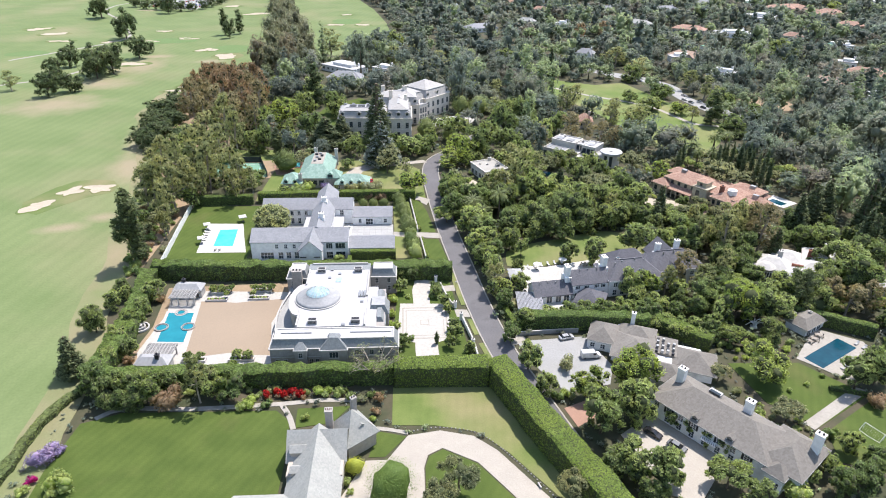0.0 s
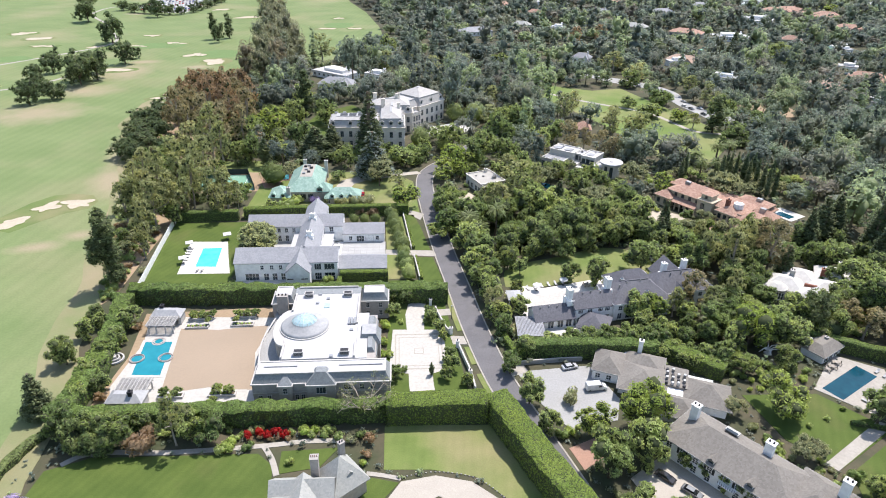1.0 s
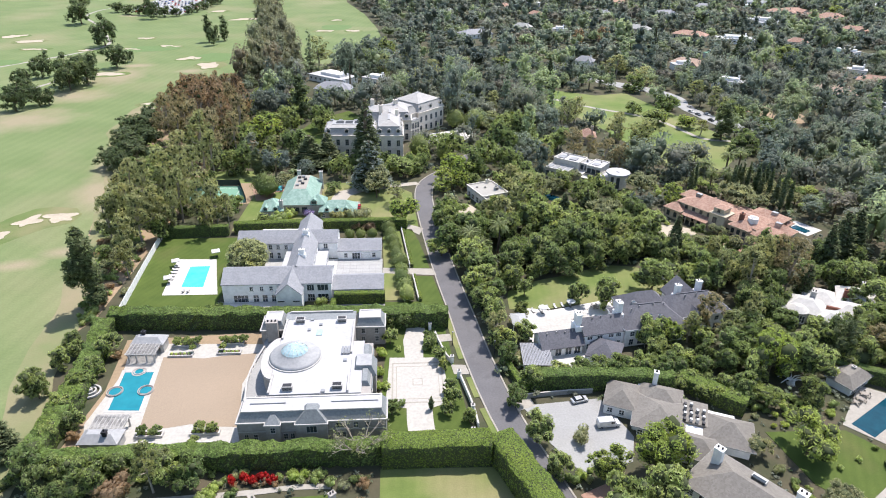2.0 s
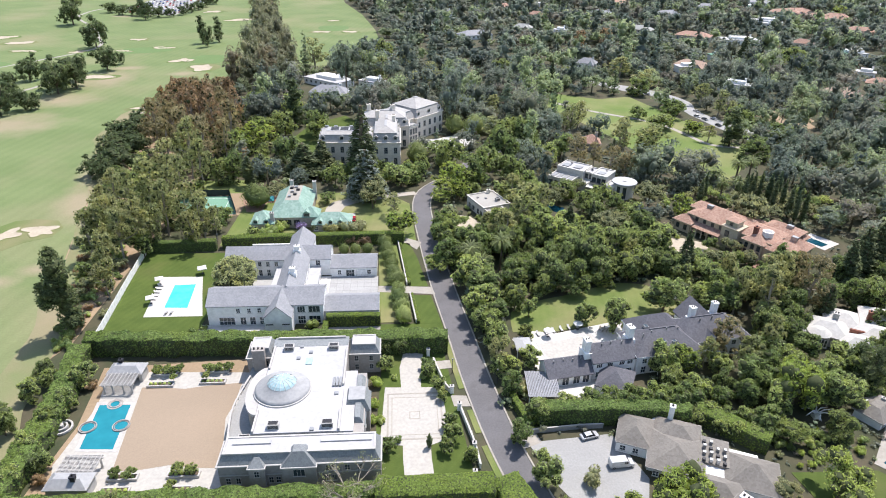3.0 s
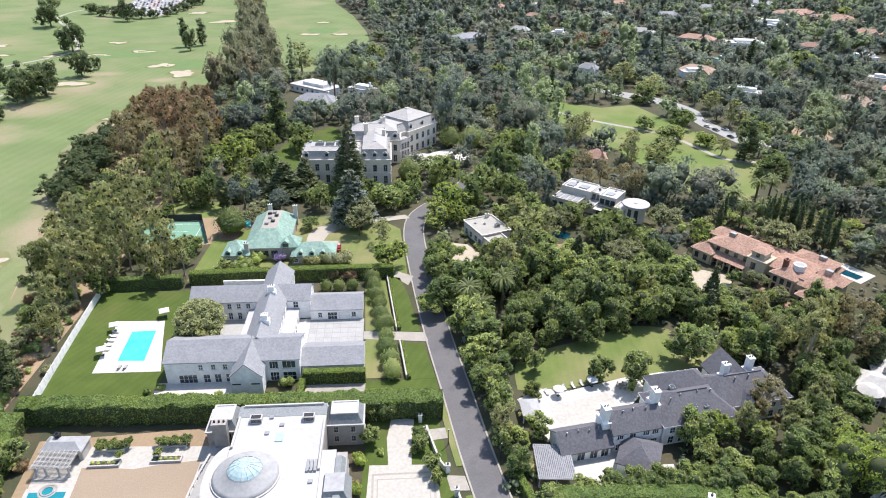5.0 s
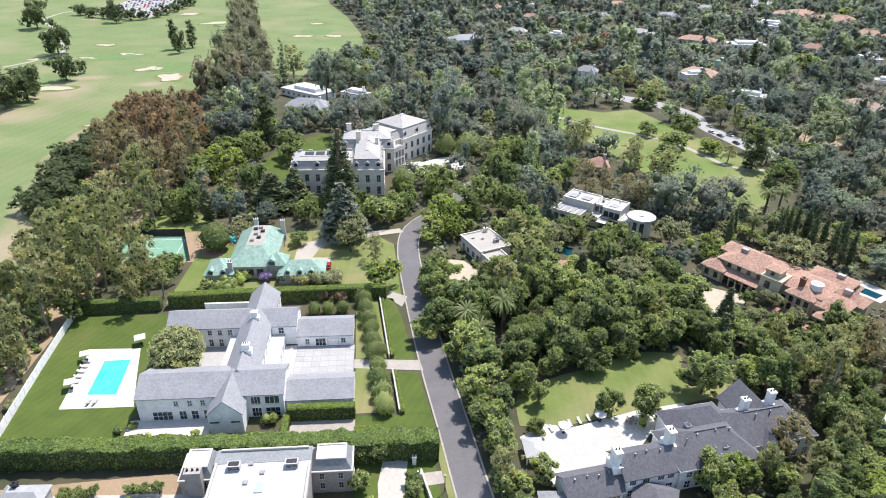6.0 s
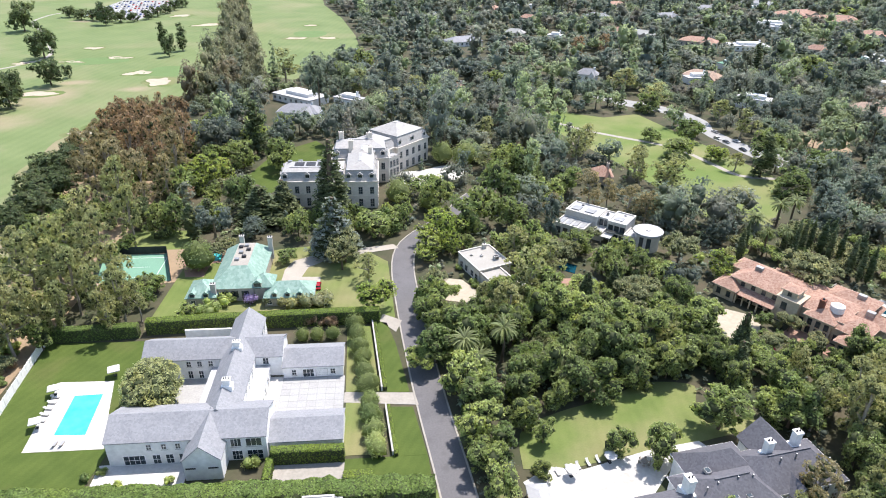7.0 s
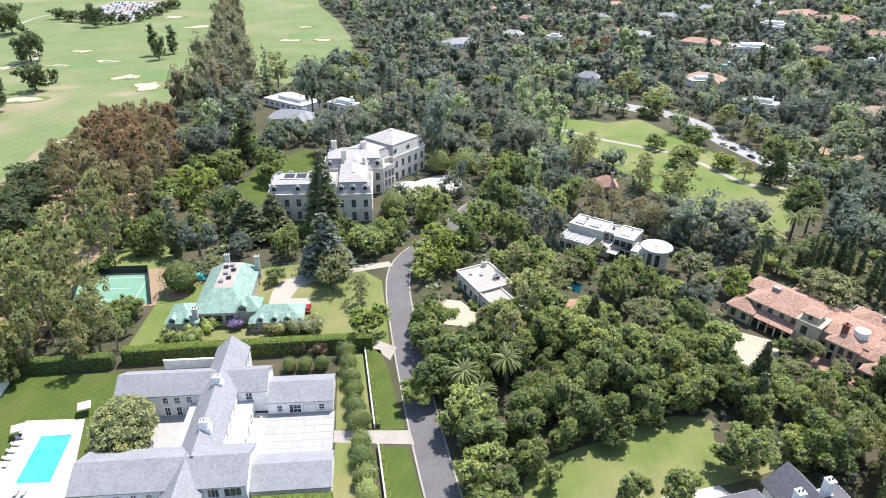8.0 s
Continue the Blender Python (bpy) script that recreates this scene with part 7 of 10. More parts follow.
# ---- terracotta villa ----
def villa():
    X, Y, A = 122.9, 270.4, -56
    h = thing("villa", "yellow stucco villa with weathered terracotta tile roofs and a square tower", "house", X, Y, 0, A)
    T, W = M_TERRA, M_STUCCO
    for x0, y0, x1, y1, ze, zr in ((0, 0, 21, 14.5, 7.3, 10.6), (-3.7, -3.9, 3.3, 5, 4.5, 7.0), (-3.5, 6.7, 4.5, 14, 7.5, 9.7), (21.2, 0.5, 34, 14, 7.0, 9.8), (25.2, -2.4, 32.7, 5.5, 6.5, 9.0),
                                   (32.5, -1.5, 41.5, 9.5, 5.6, 8.2), (36, -6, 43, 3, 4.2, 6.6), (33, 8.5, 43.5, 15, 5.4, 7.8), (24.5, 13.5, 37, 22, 6.8, 9.2), (30, 19, 38, 23.5, 4.6, 6.6)):
        walls(h, x0, y0, x1, y1, ze, W)
        hip_roof(h, x0, y0, x1, y1, ze, zr, T, 0.8, trim=M_STUCCO)
    walls(h, 9, 15.5, 24.4, 19.6, 5.8, W)
    hip_roof(h, 6, 15, 24.4, 19.6, 5.8, 7.4, T, 0.6, trim=M_STUCCO)
    bm_ = bmesh.new()
    v = [bm_.verts.new(p) for p in ((3.4, -4.0, 3.6), (16, -4.0, 3.6), (16, -0.05, 4.8), (3.4, -0.05, 4.8), (3.4, -4.0, 3.35), (16, -4.0, 3.35), (16, -0.05, 4.55), (3.4, -0.05, 4.55))]
    for f in ((0, 1, 2, 3), (7, 6, 5, 4), (0, 4, 5, 1), (1, 5, 6, 2), (2, 6, 7, 3), (3, 7, 4, 0)):
        bm_.faces.new([v[i] for i in f])
    part("loggia_roof", bm_, T, h)
    for k in range(6):
        box("column", 3.7 + k * 2.4, -3.9, 0, 4.1 + k * 2.4, -3.5, 3.3, W, h)
    # square tower on a wider terrace
    walls(h, 15.6, -2.2, 22.4, 5, 8.0, W)
    box("tower_terrace", 15.3, -2.5, 8.0, 22.7, 5.2, 8.4, M_STUCCO, h, bevel=0.06)
    walls(h, 16.2, -0.8, 20.8, 4.2, 10.6, W, 8.4)
    hip_roof(h, 16.2, -0.8, 20.8, 4.2, 10.6, 11.5, T, 0.4, trim=M_STUCCO)
    window(h, 18.5, -0.82, 9.0, 0.9, 0.9, "s", M_DARK, 0, 0)
    window(h, 18.2, -2.22, 4.6, 1.5, 2.2, "s", M_DARK)
    # white round lantern, chimneys, roof lights
    bm_ = bmesh.new()
    add_prism(bm_, ring(30.9, 3.6, 2.0, 2.0, 28), 7.6, 9.9)
    tub = part("roof_drum", bm_, M_WHITE, h)
    bm_ = bmesh.new()
    add_prism(bm_, ring(30.9, 3.6, 1.5, 1.5, 28), 9.9, 9.95)
    part("drum_top", bm_, M_LEAD, tub)
    chimney(h, 27.3, 1.4, 6, 11.0, 1.5, 1.5, M_BRICK, 1)
    chimney(h, 9, 16.0, 5, 9.6, 1.3, 1.3, M_STUCCO, 1)
    chimney(h, 15, 17.5, 5, 9.4, 1.2, 1.2, M_STUCCO, 1)
    for x, y, z in ((5.2, 6.0, 10.0), (33, 17, 8.6), (38, 11, 7.4)):
        box("roof_unit", x - 1.2, y - 0.8, z - 1.2, x + 1.2, y + 0.8, z + 0.9, M_STEEL, h, bevel=0.06)
    for k in range(9):
        box("pergola_beam", 22 + k * 1.7, 23.8, 4.4, 22.25 + k * 1.7, 27.6, 4.7, M_WOOD, h)
    for x in (22, 29, 35.6):
        box("pergola_post", x, 27.0, 0, x + 0.3, 27.3, 4.2, M_WOOD, h)
    box("pergola_rail", 21.8, 26.9, 4.15, 36.2, 27.3, 4.4, M_WOOD, h)
    for x in (2.5, 6, 9.5, 13):
        window(h, x + 1.2, -0.02, 5.2, 1.1, 1.4, "s", M_DARK)
        window(h, x + 1.2, -0.02, 0.6, 1.4, 2.2, "s", M_DARK)
    for x in (26.6, 29, 31.4):
        window(h, x, -2.42, 3.6, 1.1, 1.7, "s", M_DARK)
        window(h, x, -2.42, 0.6, 1.1, 2.0, "s", M_DARK)
    for x, y in ((34.3, -1.52), (37.5, -6.02), (41, -6.02), (23.2, 0.48)):
        window(h, x, y, 1.2, 1.2, 1.8, "s", M_DARK)
    for x in (-2, 1.4):
        window(h, x, -3.92, 1.4, 1.2, 1.8, "s", M_DARK)
    for y in (9, 11.5):
        window(h, -3.52, y, 4.4, 1.1, 1.6, "w", M_DARK)
    at = lambda pts: [tuple((pose(X, Y, 0, 0, 0, A) @ Vector((a, b, 0)))[:2]) for a, b in pts]
    paving(at([(33, 27.5), (44, 27), (45, 37.5), (33.5, 38)]), M_WHITEPAVE, "white terrace round the villa pool", "terrace", 0.06)
    slab("swimming_pool", at([(35.5, 29), (42, 28.8), (42.6, 33), (35.8, 33.4)]), 0, 0.14, M_POOL3, "green-blue pool behind the villa", "pool", "")
    paving([(99.5, 252.5), (104.7, 258.5), (109.9, 261.8), (117.6, 261.5), (126.5, 255.8), (121.5, 248), (111.9, 245.6)], M_SAND, "pale gravel forecourt of the villa", "forecourt", 0.06)
    paving(at([(22, -9), (36, -9), (36, -2.5), (22, -2.5)]), M_BRICKPAVE, "brick terrace in front of the villa", "terrace", 0.06)
    keep_box(X, Y, A, -5, -5, 45, 24, 1)


villa()


def white_roofs():
    h = thing("white_roofed_house", "rambling house with pale hipped roofs and brick walls", "house", 138, 192, 0, -30)
    W = M_CREAM
    for x0, y0, x1, y1, ze, zr in ((-10, -6, 2, 4, 3.6, 6.4), (0, -10, 10, -2, 3.6, 6.0), (4, -4, 20, 6, 3.8, 6.6), (-4, 2, 6, 12, 3.6, 6.2), (6, 4, 16, 16, 4.4, 7.4), (14, 6, 30, 16, 4.4, 7.6), (18, -2, 32, 8, 4.0, 6.8)):
        walls(h, x0, y0, x1, y1, ze, W)
        hip_roof(h, x0, y0, x1, y1, ze, zr, M_WHITEPAVE, 0.5, flat=1.0, trim=M_CREAM)
    bm_ = bmesh.new()
    add_prism(bm_, ring(-6, -6, 3.2, 2.6, 24), 0, 4.4)
    part("bay", bm_, M_CREAM, h)
    bm_ = bmesh.new()
    bmesh.ops.create_cone(bm_, cap_ends=True, segments=24, radius1=3.4, radius2=1.2, depth=1.4, matrix=Matrix.Translation((-6, -6, 5.1)))
    part("bay_roof", bm_, M_WHITEPAVE, h)
    for k in range(6):
        window(h, -8.0 + k * 0.8, -8.65, 1.0, 0.6, 2.4, "s", M_WHITE, 0, 1)
    for x in (2, 5, 8):
        window(h, x, -10.02, 1.0, 1.4, 1.6, "s")
    chimney(h, -2, 1, 3, 8.2, 1.5, 1.3, M_TRIM, 2)
    chimney(h, 8, 6.5, 3, 8.4, 2.0, 1.5, M_BRICK, 2)
    box("brick_wall", 2.2, -1.9, 3.6, 9.8, -1.2, 5.4, M_BRICK, h)
    chimney(h, 13, 13, 3, 9.2, 1.5, 1.3, M_TRIM, 2)
    chimney(h, 22, 11, 3, 9.4, 1.6, 1.3, M_TRIM, 2)
    keep_box(138, 192, -30, -12, -19, 33, 17, 1)


white_roofs()


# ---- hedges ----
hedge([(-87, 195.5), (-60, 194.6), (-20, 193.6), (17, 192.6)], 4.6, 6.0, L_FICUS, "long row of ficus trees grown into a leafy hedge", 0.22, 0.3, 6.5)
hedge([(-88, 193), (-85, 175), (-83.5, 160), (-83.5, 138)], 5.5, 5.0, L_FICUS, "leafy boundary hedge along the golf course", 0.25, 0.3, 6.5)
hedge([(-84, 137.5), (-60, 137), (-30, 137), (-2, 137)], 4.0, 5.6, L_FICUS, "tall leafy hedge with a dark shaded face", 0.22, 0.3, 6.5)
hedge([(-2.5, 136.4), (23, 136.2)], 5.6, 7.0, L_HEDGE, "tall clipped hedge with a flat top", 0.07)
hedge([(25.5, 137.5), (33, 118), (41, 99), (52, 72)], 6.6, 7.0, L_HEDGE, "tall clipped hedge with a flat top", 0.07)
hedge([(-64, 260.5), (-40, 261.6), (5, 262.6)], 3.0, 4.6, L_HEDGE, "clipped green hedge between two gardens", 0.06)
hedge([(-91, 258), (-66, 259)], 2.5, 4.2, L_FICUS, "clipped dark green hedge", 0.08)
hedge([(-19.6, 206.4), (-3.0, 206.2)], 2.2, 4.0, L_HEDGE, "clipped box hedge in front of the low wing", 0.05)
hedge([(-19.8, 199), (-19.8, 205.4)], 1.6, 2.6, L_HEDGE, "neatly clipped green box hedge", 0.05)
hedge([(-29, 198.6), (-21, 198.6)], 1.6, 1.4, L_HEDGE, "low clipped box hedge", 0.06)
hedge([(-3, 200.5), (3.6, 200.5)], 2.4, 1.2, L_HEDGE, "low clipped box hedge", 0.06)
hedge([(3.6, 260), (6.6, 229.6)], 0.9, 1.1, L_HEDGE, "low clipped hedge beside the white wall", 0.08)
hedge([(7.2, 222.8), (9.0, 206)], 0.9, 1.1, L_HEDGE, "low clipped hedge beside the white wall", 0.08)
hedge([(36, 161), (62, 160), (76, 158)], 4.0, 5.6, L_FICUS, "tall dark green hedge behind the parking court", 0.16, 0.3, 6.5)
hedge([(79, 160), (92, 148)], 4.5, 4.4, L_HEDGE, "broad neatly clipped green hedge", 0.08)
hedge([(126, 164), (146, 152)], 2.6, 4.2, L_FICUS, "clipped dark hedge behind the pool", 0.1)
hedge([(117, 128.8), (126.5, 125.4)], 1.2, 1.0, L_FICUS, "low clipped hedge beside the walk", 0.1)
hedge([(-91, 100), (-90, 124), (-86, 134)], 2.2, 1.8, L_DARK, "low rough hedge along the golf course", 0.3, 0.3)
hedge([(29.5, 200), (26.5, 220), (32, 180), ][:2], 1.6, 2.0, L_HEDGE, "low hedge beside the lane", 0.1)
hedge([(32.0, 172), (35.4, 158)], 1.8, 2.4, L_HEDGE, "clipped hedge beside the lane", 0.1)


# ---- trees and shrubs, garden by garden ----
# along the golf course and the cottage border
for x, y, r, h in ((-93.4, 162.6, 4.4, 9.7), (-76.4, 129.3, 4.0, 8.9), (-70.0, 126.8, 3.4, 7.6),):
    plant("dark", x, y, r, h)
for x, y, r, h in ((-93.1, 175.2, 3.2, 7.1), (-81.9, 134.5, 4.4, 9.8), (-73.2, 131.8, 3.8, 8.4), (-66.7, 130.2, 4.6, 10.2), (-61.8, 134.1, 3.3, 7.2), (-49.9, 130.9, 3.8, 8.4), (-45.5, 130.8, 3.8, 8.4), (-84.1, 155.7, 3.3, 7.3), (-80.3, 149.7, 2.7, 6.0), (-82.6, 145.7, 2.8, 6.2), (-78.9, 151.3, 2.6, 5.7), (-81.8, 180.0, 3.7, 8.1), (-82.3, 171.0, 3.2, 7.0), (-82.6, 164.8, 3.1, 6.8),):
    plant("broad", x, y, r, h)
for x, y, r, h in ((-90.5, 142.0, 4.0, 14),):
    plant("conifer", x, y, r, h)
for x, y, r, h in ((-61.9, 128.7, 5.0, 6.0), (-77.9, 146.4, 2.2, 2.7), (-80.3, 178.9, 2.4, 2.9), (-7.0, 128.5, 2.1, 2.5), (-7.2, 123.3, 1.7, 2.1),):
    plant("redshrub", x, y, r, h)
for x, y, r, h in ((-53.3, 129.8, 3.8, 15),):
    plant("eucalyptus", x, y, r, h)
for x, y, r, h in ((-52.0, 133.4, 3.0, 9), (12.3, 98.4, 5.0, 9), (7.8, 92.7, 4.1, 8),):
    plant("olive", x, y, r, h)
for x, y, r, h in ((-40.3, 128.0, 2.4, 2.8), (-22.9, 131.8, 2.3, 2.7), (-20.5, 132.7, 1.5, 1.8), (-7.9, 121.1, 1.4, 1.7),):
    plant("limeshrub", x, y, r, h)
for x, y, r, h in ((-42.2, 126.7, 1.9, 2.3), (-35.9, 127.6, 1.8, 2.1), (-75.9, 102.4, 3.7, 4.5), (-83.4, 101.2, 2.0, 2.4), (-77.3, 100.9, 2.0, 2.4), (-17.3, 131.2, 2.0, 2.4), (-14.2, 129.9, 1.9, 2.3), (-8.4, 117.2, 2.0, 2.4), (-25.1, 122.5, 1.4, 1.7), (-13.1, 101.3, 1.5, 1.8), (-11.9, 98.6, 1.1, 1.4),):
    plant("shrub", x, y, r, h)
for x, y, r, h in ((-83.1, 111.0, 3.9, 4.7), (-81.1, 112.8, 1.9, 2.2),):
    plant("lilac", x, y, r, h)
for x, y, r, h in ((-83.0, 103.8, 1.6, 2.0),):
    plant("pinkblossom", x, y, r, h)
for x, y, r, h in ((-7.5, 136.2, 6.7, 12),):
    plant("sparse", x, y, r, h)
for x, y, r, h in ((-11.2, 128.8, 1.8, 2.1),):
    plant("greyshrub", x, y, r, h)
for x, y, r, h in ((-11.2, 104.4, 2.2, 4.4),):
    plant("limeball", x, y, r, h)
for x, y, r, h in ((-2.7, 96.6, 5.1, 10.3),):
    plant("topiary", x, y, r, h)
# long house garden
for x, y, r, h in ((35.3, 140.4, 3.8, 8.4), (38.1, 129.6, 3.3, 7.3), (58.6, 118.1, 5.9, 13.1), (49.0, 114.8, 6.1, 13.4), (68.3, 116.5, 2.3, 5.0), (71.3, 114.4, 2.7, 5.9), (74.4, 109.5, 2.6, 5.7), (77.1, 106.5, 2.7, 5.9), (80.6, 103.5, 2.3, 5.0), (51.9, 101.1, 4.9, 10.7), (58.1, 97.0, 5.3, 11.6), (77.5, 92.0, 3.2, 7.0), (92.7, 97.2, 2.3, 5.1), (98.0, 100.1, 2.9, 6.3), (97.6, 93.6, 3.5, 7.7), (124.1, 128.6, 4.9, 10.8), (130.7, 130.2, 5.3, 11.6), (107.5, 105.8, 3.0, 6.6), (110.3, 101.0, 3.2, 7.0), (102.5, 94.1, 3.5, 7.8),):
    plant("broad", x, y, r, h)
for x, y, r, h in ((113.7, 162.7, 6.1, 13.4), (118.1, 160.2, 5.3, 11.7), (99.9, 159.9, 5.0, 10.9), (98.4, 167.2, 5.5, 12.0), (83.0, 159.2, 2.5, 5.4), (86.0, 157.5, 2.5, 5.4), (90.2, 156.8, 2.5, 5.4), (94.6, 156.7, 2.5, 5.4), (97.9, 154.8, 2.4, 5.4), (82.8, 153.8, 2.4, 5.3), (86.2, 152.2, 2.4, 5.3), (90.1, 151.5, 2.4, 5.3), (94.0, 150.8, 2.4, 5.3), (77.8, 157.2, 2.5, 5.4), (37.8, 160.9, 4.2, 7), (46.2, 162.8, 3.6, 6), (52.8, 162.6, 3.6, 6), (60.0, 163.6, 3.6, 6), (65.8, 164.0, 3.6, 6.5), (71.6, 163.3, 3.9, 7),):
    plant("broad", x, y, r, h)
for x, y, r, h in ((78.1, 163.5, 4.0, 7), (32.1, 153.1, 3.4, 7.4),):
    plant("broad", x, y, r, h)
for x, y, r, h in ((48.7, 128.5, 4.2, 9.2), (60.7, 127.9, 7.1, 15.7), (100.1, 133.0, 7.0, 10.5), (105.5, 161.8, 7.1, 15.6),):
    plant("lime", x, y, r, h)
for x, y, r, h in ((46.4, 139.8, 3.5, 4.2),):
    plant("greyshrub", x, y, r, h)
for x, y, r, h in ((40.7, 127.8, 2.1, 2.5), (87.1, 93.7, 4.0, 4.8), (106.5, 111.5, 2.3, 2.7), (107.6, 150.9, 2.1, 2.5), (102.9, 148.5, 1.7, 2.0), (97.6, 148.2, 1.5, 1.8), (111.6, 130.4, 1.1, 1.3), (105.5, 128.3, 1.1, 1.3), (125.7, 134.1, 1.0, 1.2), (118.1, 133.9, 1.0, 1.2), (45.9, 130.4, 1.2, 1.5),):
    plant("shrub", x, y, r, h)
for x, y, r, h in ((43.3, 129.1, 1.7, 2.0), (99.1, 146.0, 1.5, 1.8), (44.4, 128.4, 0.9, 1.1),):
    plant("limeshrub", x, y, r, h)
for x, y, r, h in ((48.3, 101.7, 3.9, 8.5),):
    plant("dark", x, y, r, h)
for x, y, r, h in ((73.2, 96.7, 5.1, 7.1), (99.4, 150.0, 4.1, 5.7),):
    plant("spread", x, y, r, h)
for x, y, r, h in ((83.6, 99.1, 2.6, 3.1), (126.4, 121.4, 3.6, 4.3),):
    plant("redshrub", x, y, r, h)
for x, y, r, h in ((36.7, 94.8, 3.7, 8), (87.6, 133.5, 3.8, 5.3), (98.2, 117.0, 4.3, 6.0),):
    plant("olive", x, y, r, h)
# front garden of the mansion
for x, y, r, h in ((-1.0, 191.3, 2.3, 5.1), (3.1, 190.6, 2.6, 5.7), (-1.1, 182.8, 2.5, 5.5), (10.7, 182.9, 2.0, 4.3), (12.6, 192.0, 2.1, 4.5), (10.9, 179.9, 2.1, 4.5), (13.4, 173.9, 2.3, 5.0), (14.1, 170.1, 1.8, 4.0), (15.2, 159.9, 2.2, 4.8),):
    plant("broad", x, y, r, h)
for x, y, r, h in ((1.4, 179.2, 1.2, 1.5), (9.2, 179.2, 1.4, 1.7),):
    plant("shrub", x, y, r, h)
for x, y, r, h in ((-3.6, 176.4, 2.7, 3.2), (-3.8, 162.8, 1.7, 2.1),):
    plant("limeshrub", x, y, r, h)
for x, y, r, h in ((-4.5, 170.1, 1.6, 1.9),):
    plant("redshrub", x, y, r, h)
# front garden of the mansion, south
for x, y, r, h in ((-0.4, 151.8, 2.3, 5.1), (13.6, 151.4, 2.0, 4.4), (15.9, 155.5, 2.4, 5.3), (19.4, 148.5, 2.0, 4.4),):
    plant("broad", x, y, r, h)
for x, y, r, h in ((2.1, 155.6, 1.4, 1.6), (-2.1, 162.5, 1.6, 1.9),):
    plant("shrub", x, y, r, h)
for x, y, r, h in ((9.8, 153.3, 0.7, 4.5),):
    plant("cypress", x, y, r, h)
for x, y, r, h in ((-4.1, 168.4, 2.2, 2.6),):
    plant("limeshrub", x, y, r, h)
# lane-side row of the farmhouse
for k, (x, y) in enumerate(((-2.4, 258.0), (-1.4, 252.2), (-0.5, 246.4), (0.4, 240.6), (1.2, 234.8), (1.9, 229.8))):
    plant("globe", x, y, 2.7 + 0.2 * (k % 2), 5.4)
for k, (x, y) in enumerate(((2.6, 222.9), (3.1, 217.8), (3.7, 212.6), (4.3, 207.6))):
    plant("lime_globe", x, y, 2.6 + 0.2 * (k % 2), 5.2)
for x in (-17.6, -13.2, -8.8):
    plant("globe", x, 253.6, 2.1, 4.2)
for x, y, r, h in ((-16.9, 262.1, 2.8, 4), (-13.5, 262.0, 2.8, 4), (-20.9, 263.1, 2.8, 4), (-9.8, 260.6, 2.6, 4),):
    plant("redshrub", x, y, r, h)
# farmhouse garden
for x, y, r, h in ((-51.8, 227.0, 9.0, 13.5),):
    plant("grey_tree", x, y, r, h)
for x, y, r, h in ((-49.0, 209.9, 1.8, 3),):
    plant("broad", x, y, r, h)
for x, y, r, h in ((-24.0, 205.3, 2.6, 3.1), (-60.1, 204.1, 1.5, 1.8), (-57.0, 205.5, 1.5, 1.8), (-51.7, 201.0, 1.7, 2.1), (-41.2, 201.9, 1.5, 1.8),):
    plant("shrub", x, y, r, h)
# copper house and tennis court
for x, y, r, h in ((-51.5, 346.4, 8.3, 18.3), (-26.2, 320.9, 5.5, 12.1), (-60.6, 396.7, 7.4, 16.3), (-44.2, 400.3, 7.5, 16.5), (-74.9, 330.0, 6.9, 15.3), (-79.3, 324.7, 5.9, 13.0),):
    plant("dark", x, y, r, h)
for x, y, r, h in ((-51.2, 309.1, 5.3, 6), (-7.2, 300.8, 7.3, 13), (-8.1, 295.0, 6.3, 10), (-57.1, 339.9, 5.3, 8),):
    plant("olive", x, y, r, h)
for x, y, r, h in ((4.5, 320.0, 8.7, 12), (-28.7, 301.2, 4, 5.6), (-54.2, 268.0, 3.4, 5), (-81.2, 358.7, 7.1, 15.6), (-70.9, 410.9, 7.1, 9), (-60.7, 433.0, 8.1, 17.9),):
    plant("broad", x, y, r, h)
for x, y, r, h in ((1.5, 286, 4.8, 11),):
    plant("eucalyptus", x, y, r, h)
for x, y, r, h in ((-18.7, 272.0, 5.0, 6.0), (-24.2, 270.1, 4.2, 5.0), (-12.9, 272.1, 4.6, 5.6), (-30.4, 274.1, 3.5, 4.2),):
    plant("greyshrub", x, y, r, h)
for x, y, r, h in ((-36.3, 275.0, 3.1, 3.7),):
    plant("lilac", x, y, r, h)
for x, y, r, h in ((-48.0, 268.5, 4.5, 5.4), (-43.8, 274.8, 3.5, 4.2),):
    plant("shrub", x, y, r, h)
for x, y, r, h in ((-66.3, 321.8, 3.2, 15),):
    plant("cypress", x, y, r, h)
for x, y, r, h in ((-71.2, 375.7, 7.5, 16.5), (-76.9, 370.6, 5.8, 12.8),):
    plant("lime", x, y, r, h)
for x, y, r, h in ((-70.5, 393.6, 6.8, 8.2), (-78.7, 359.8, 6.7, 8.0),):
    plant("redshrub", x, y, r, h)
for x, y, r, h in ((-42.5, 334.2, 9.0, 18), (-34.1, 341.7, 7.3, 17), (-62.3, 333.1, 5.2, 13),):
    plant("conifer", x, y, r, h)
for x, y, r, h in ((-14.0, 337.8, 8.0, 36),):
    plant("cedar", x, y, r, h)
for x, y, r, h in ((-11.4, 307.2, 9.1, 24),):
    plant("blue_spruce", x, y, r, h)
for x, y, r, h in ((25.4, 358.4, 8.9, 9),):
    plant("spread", x, y, r, h)
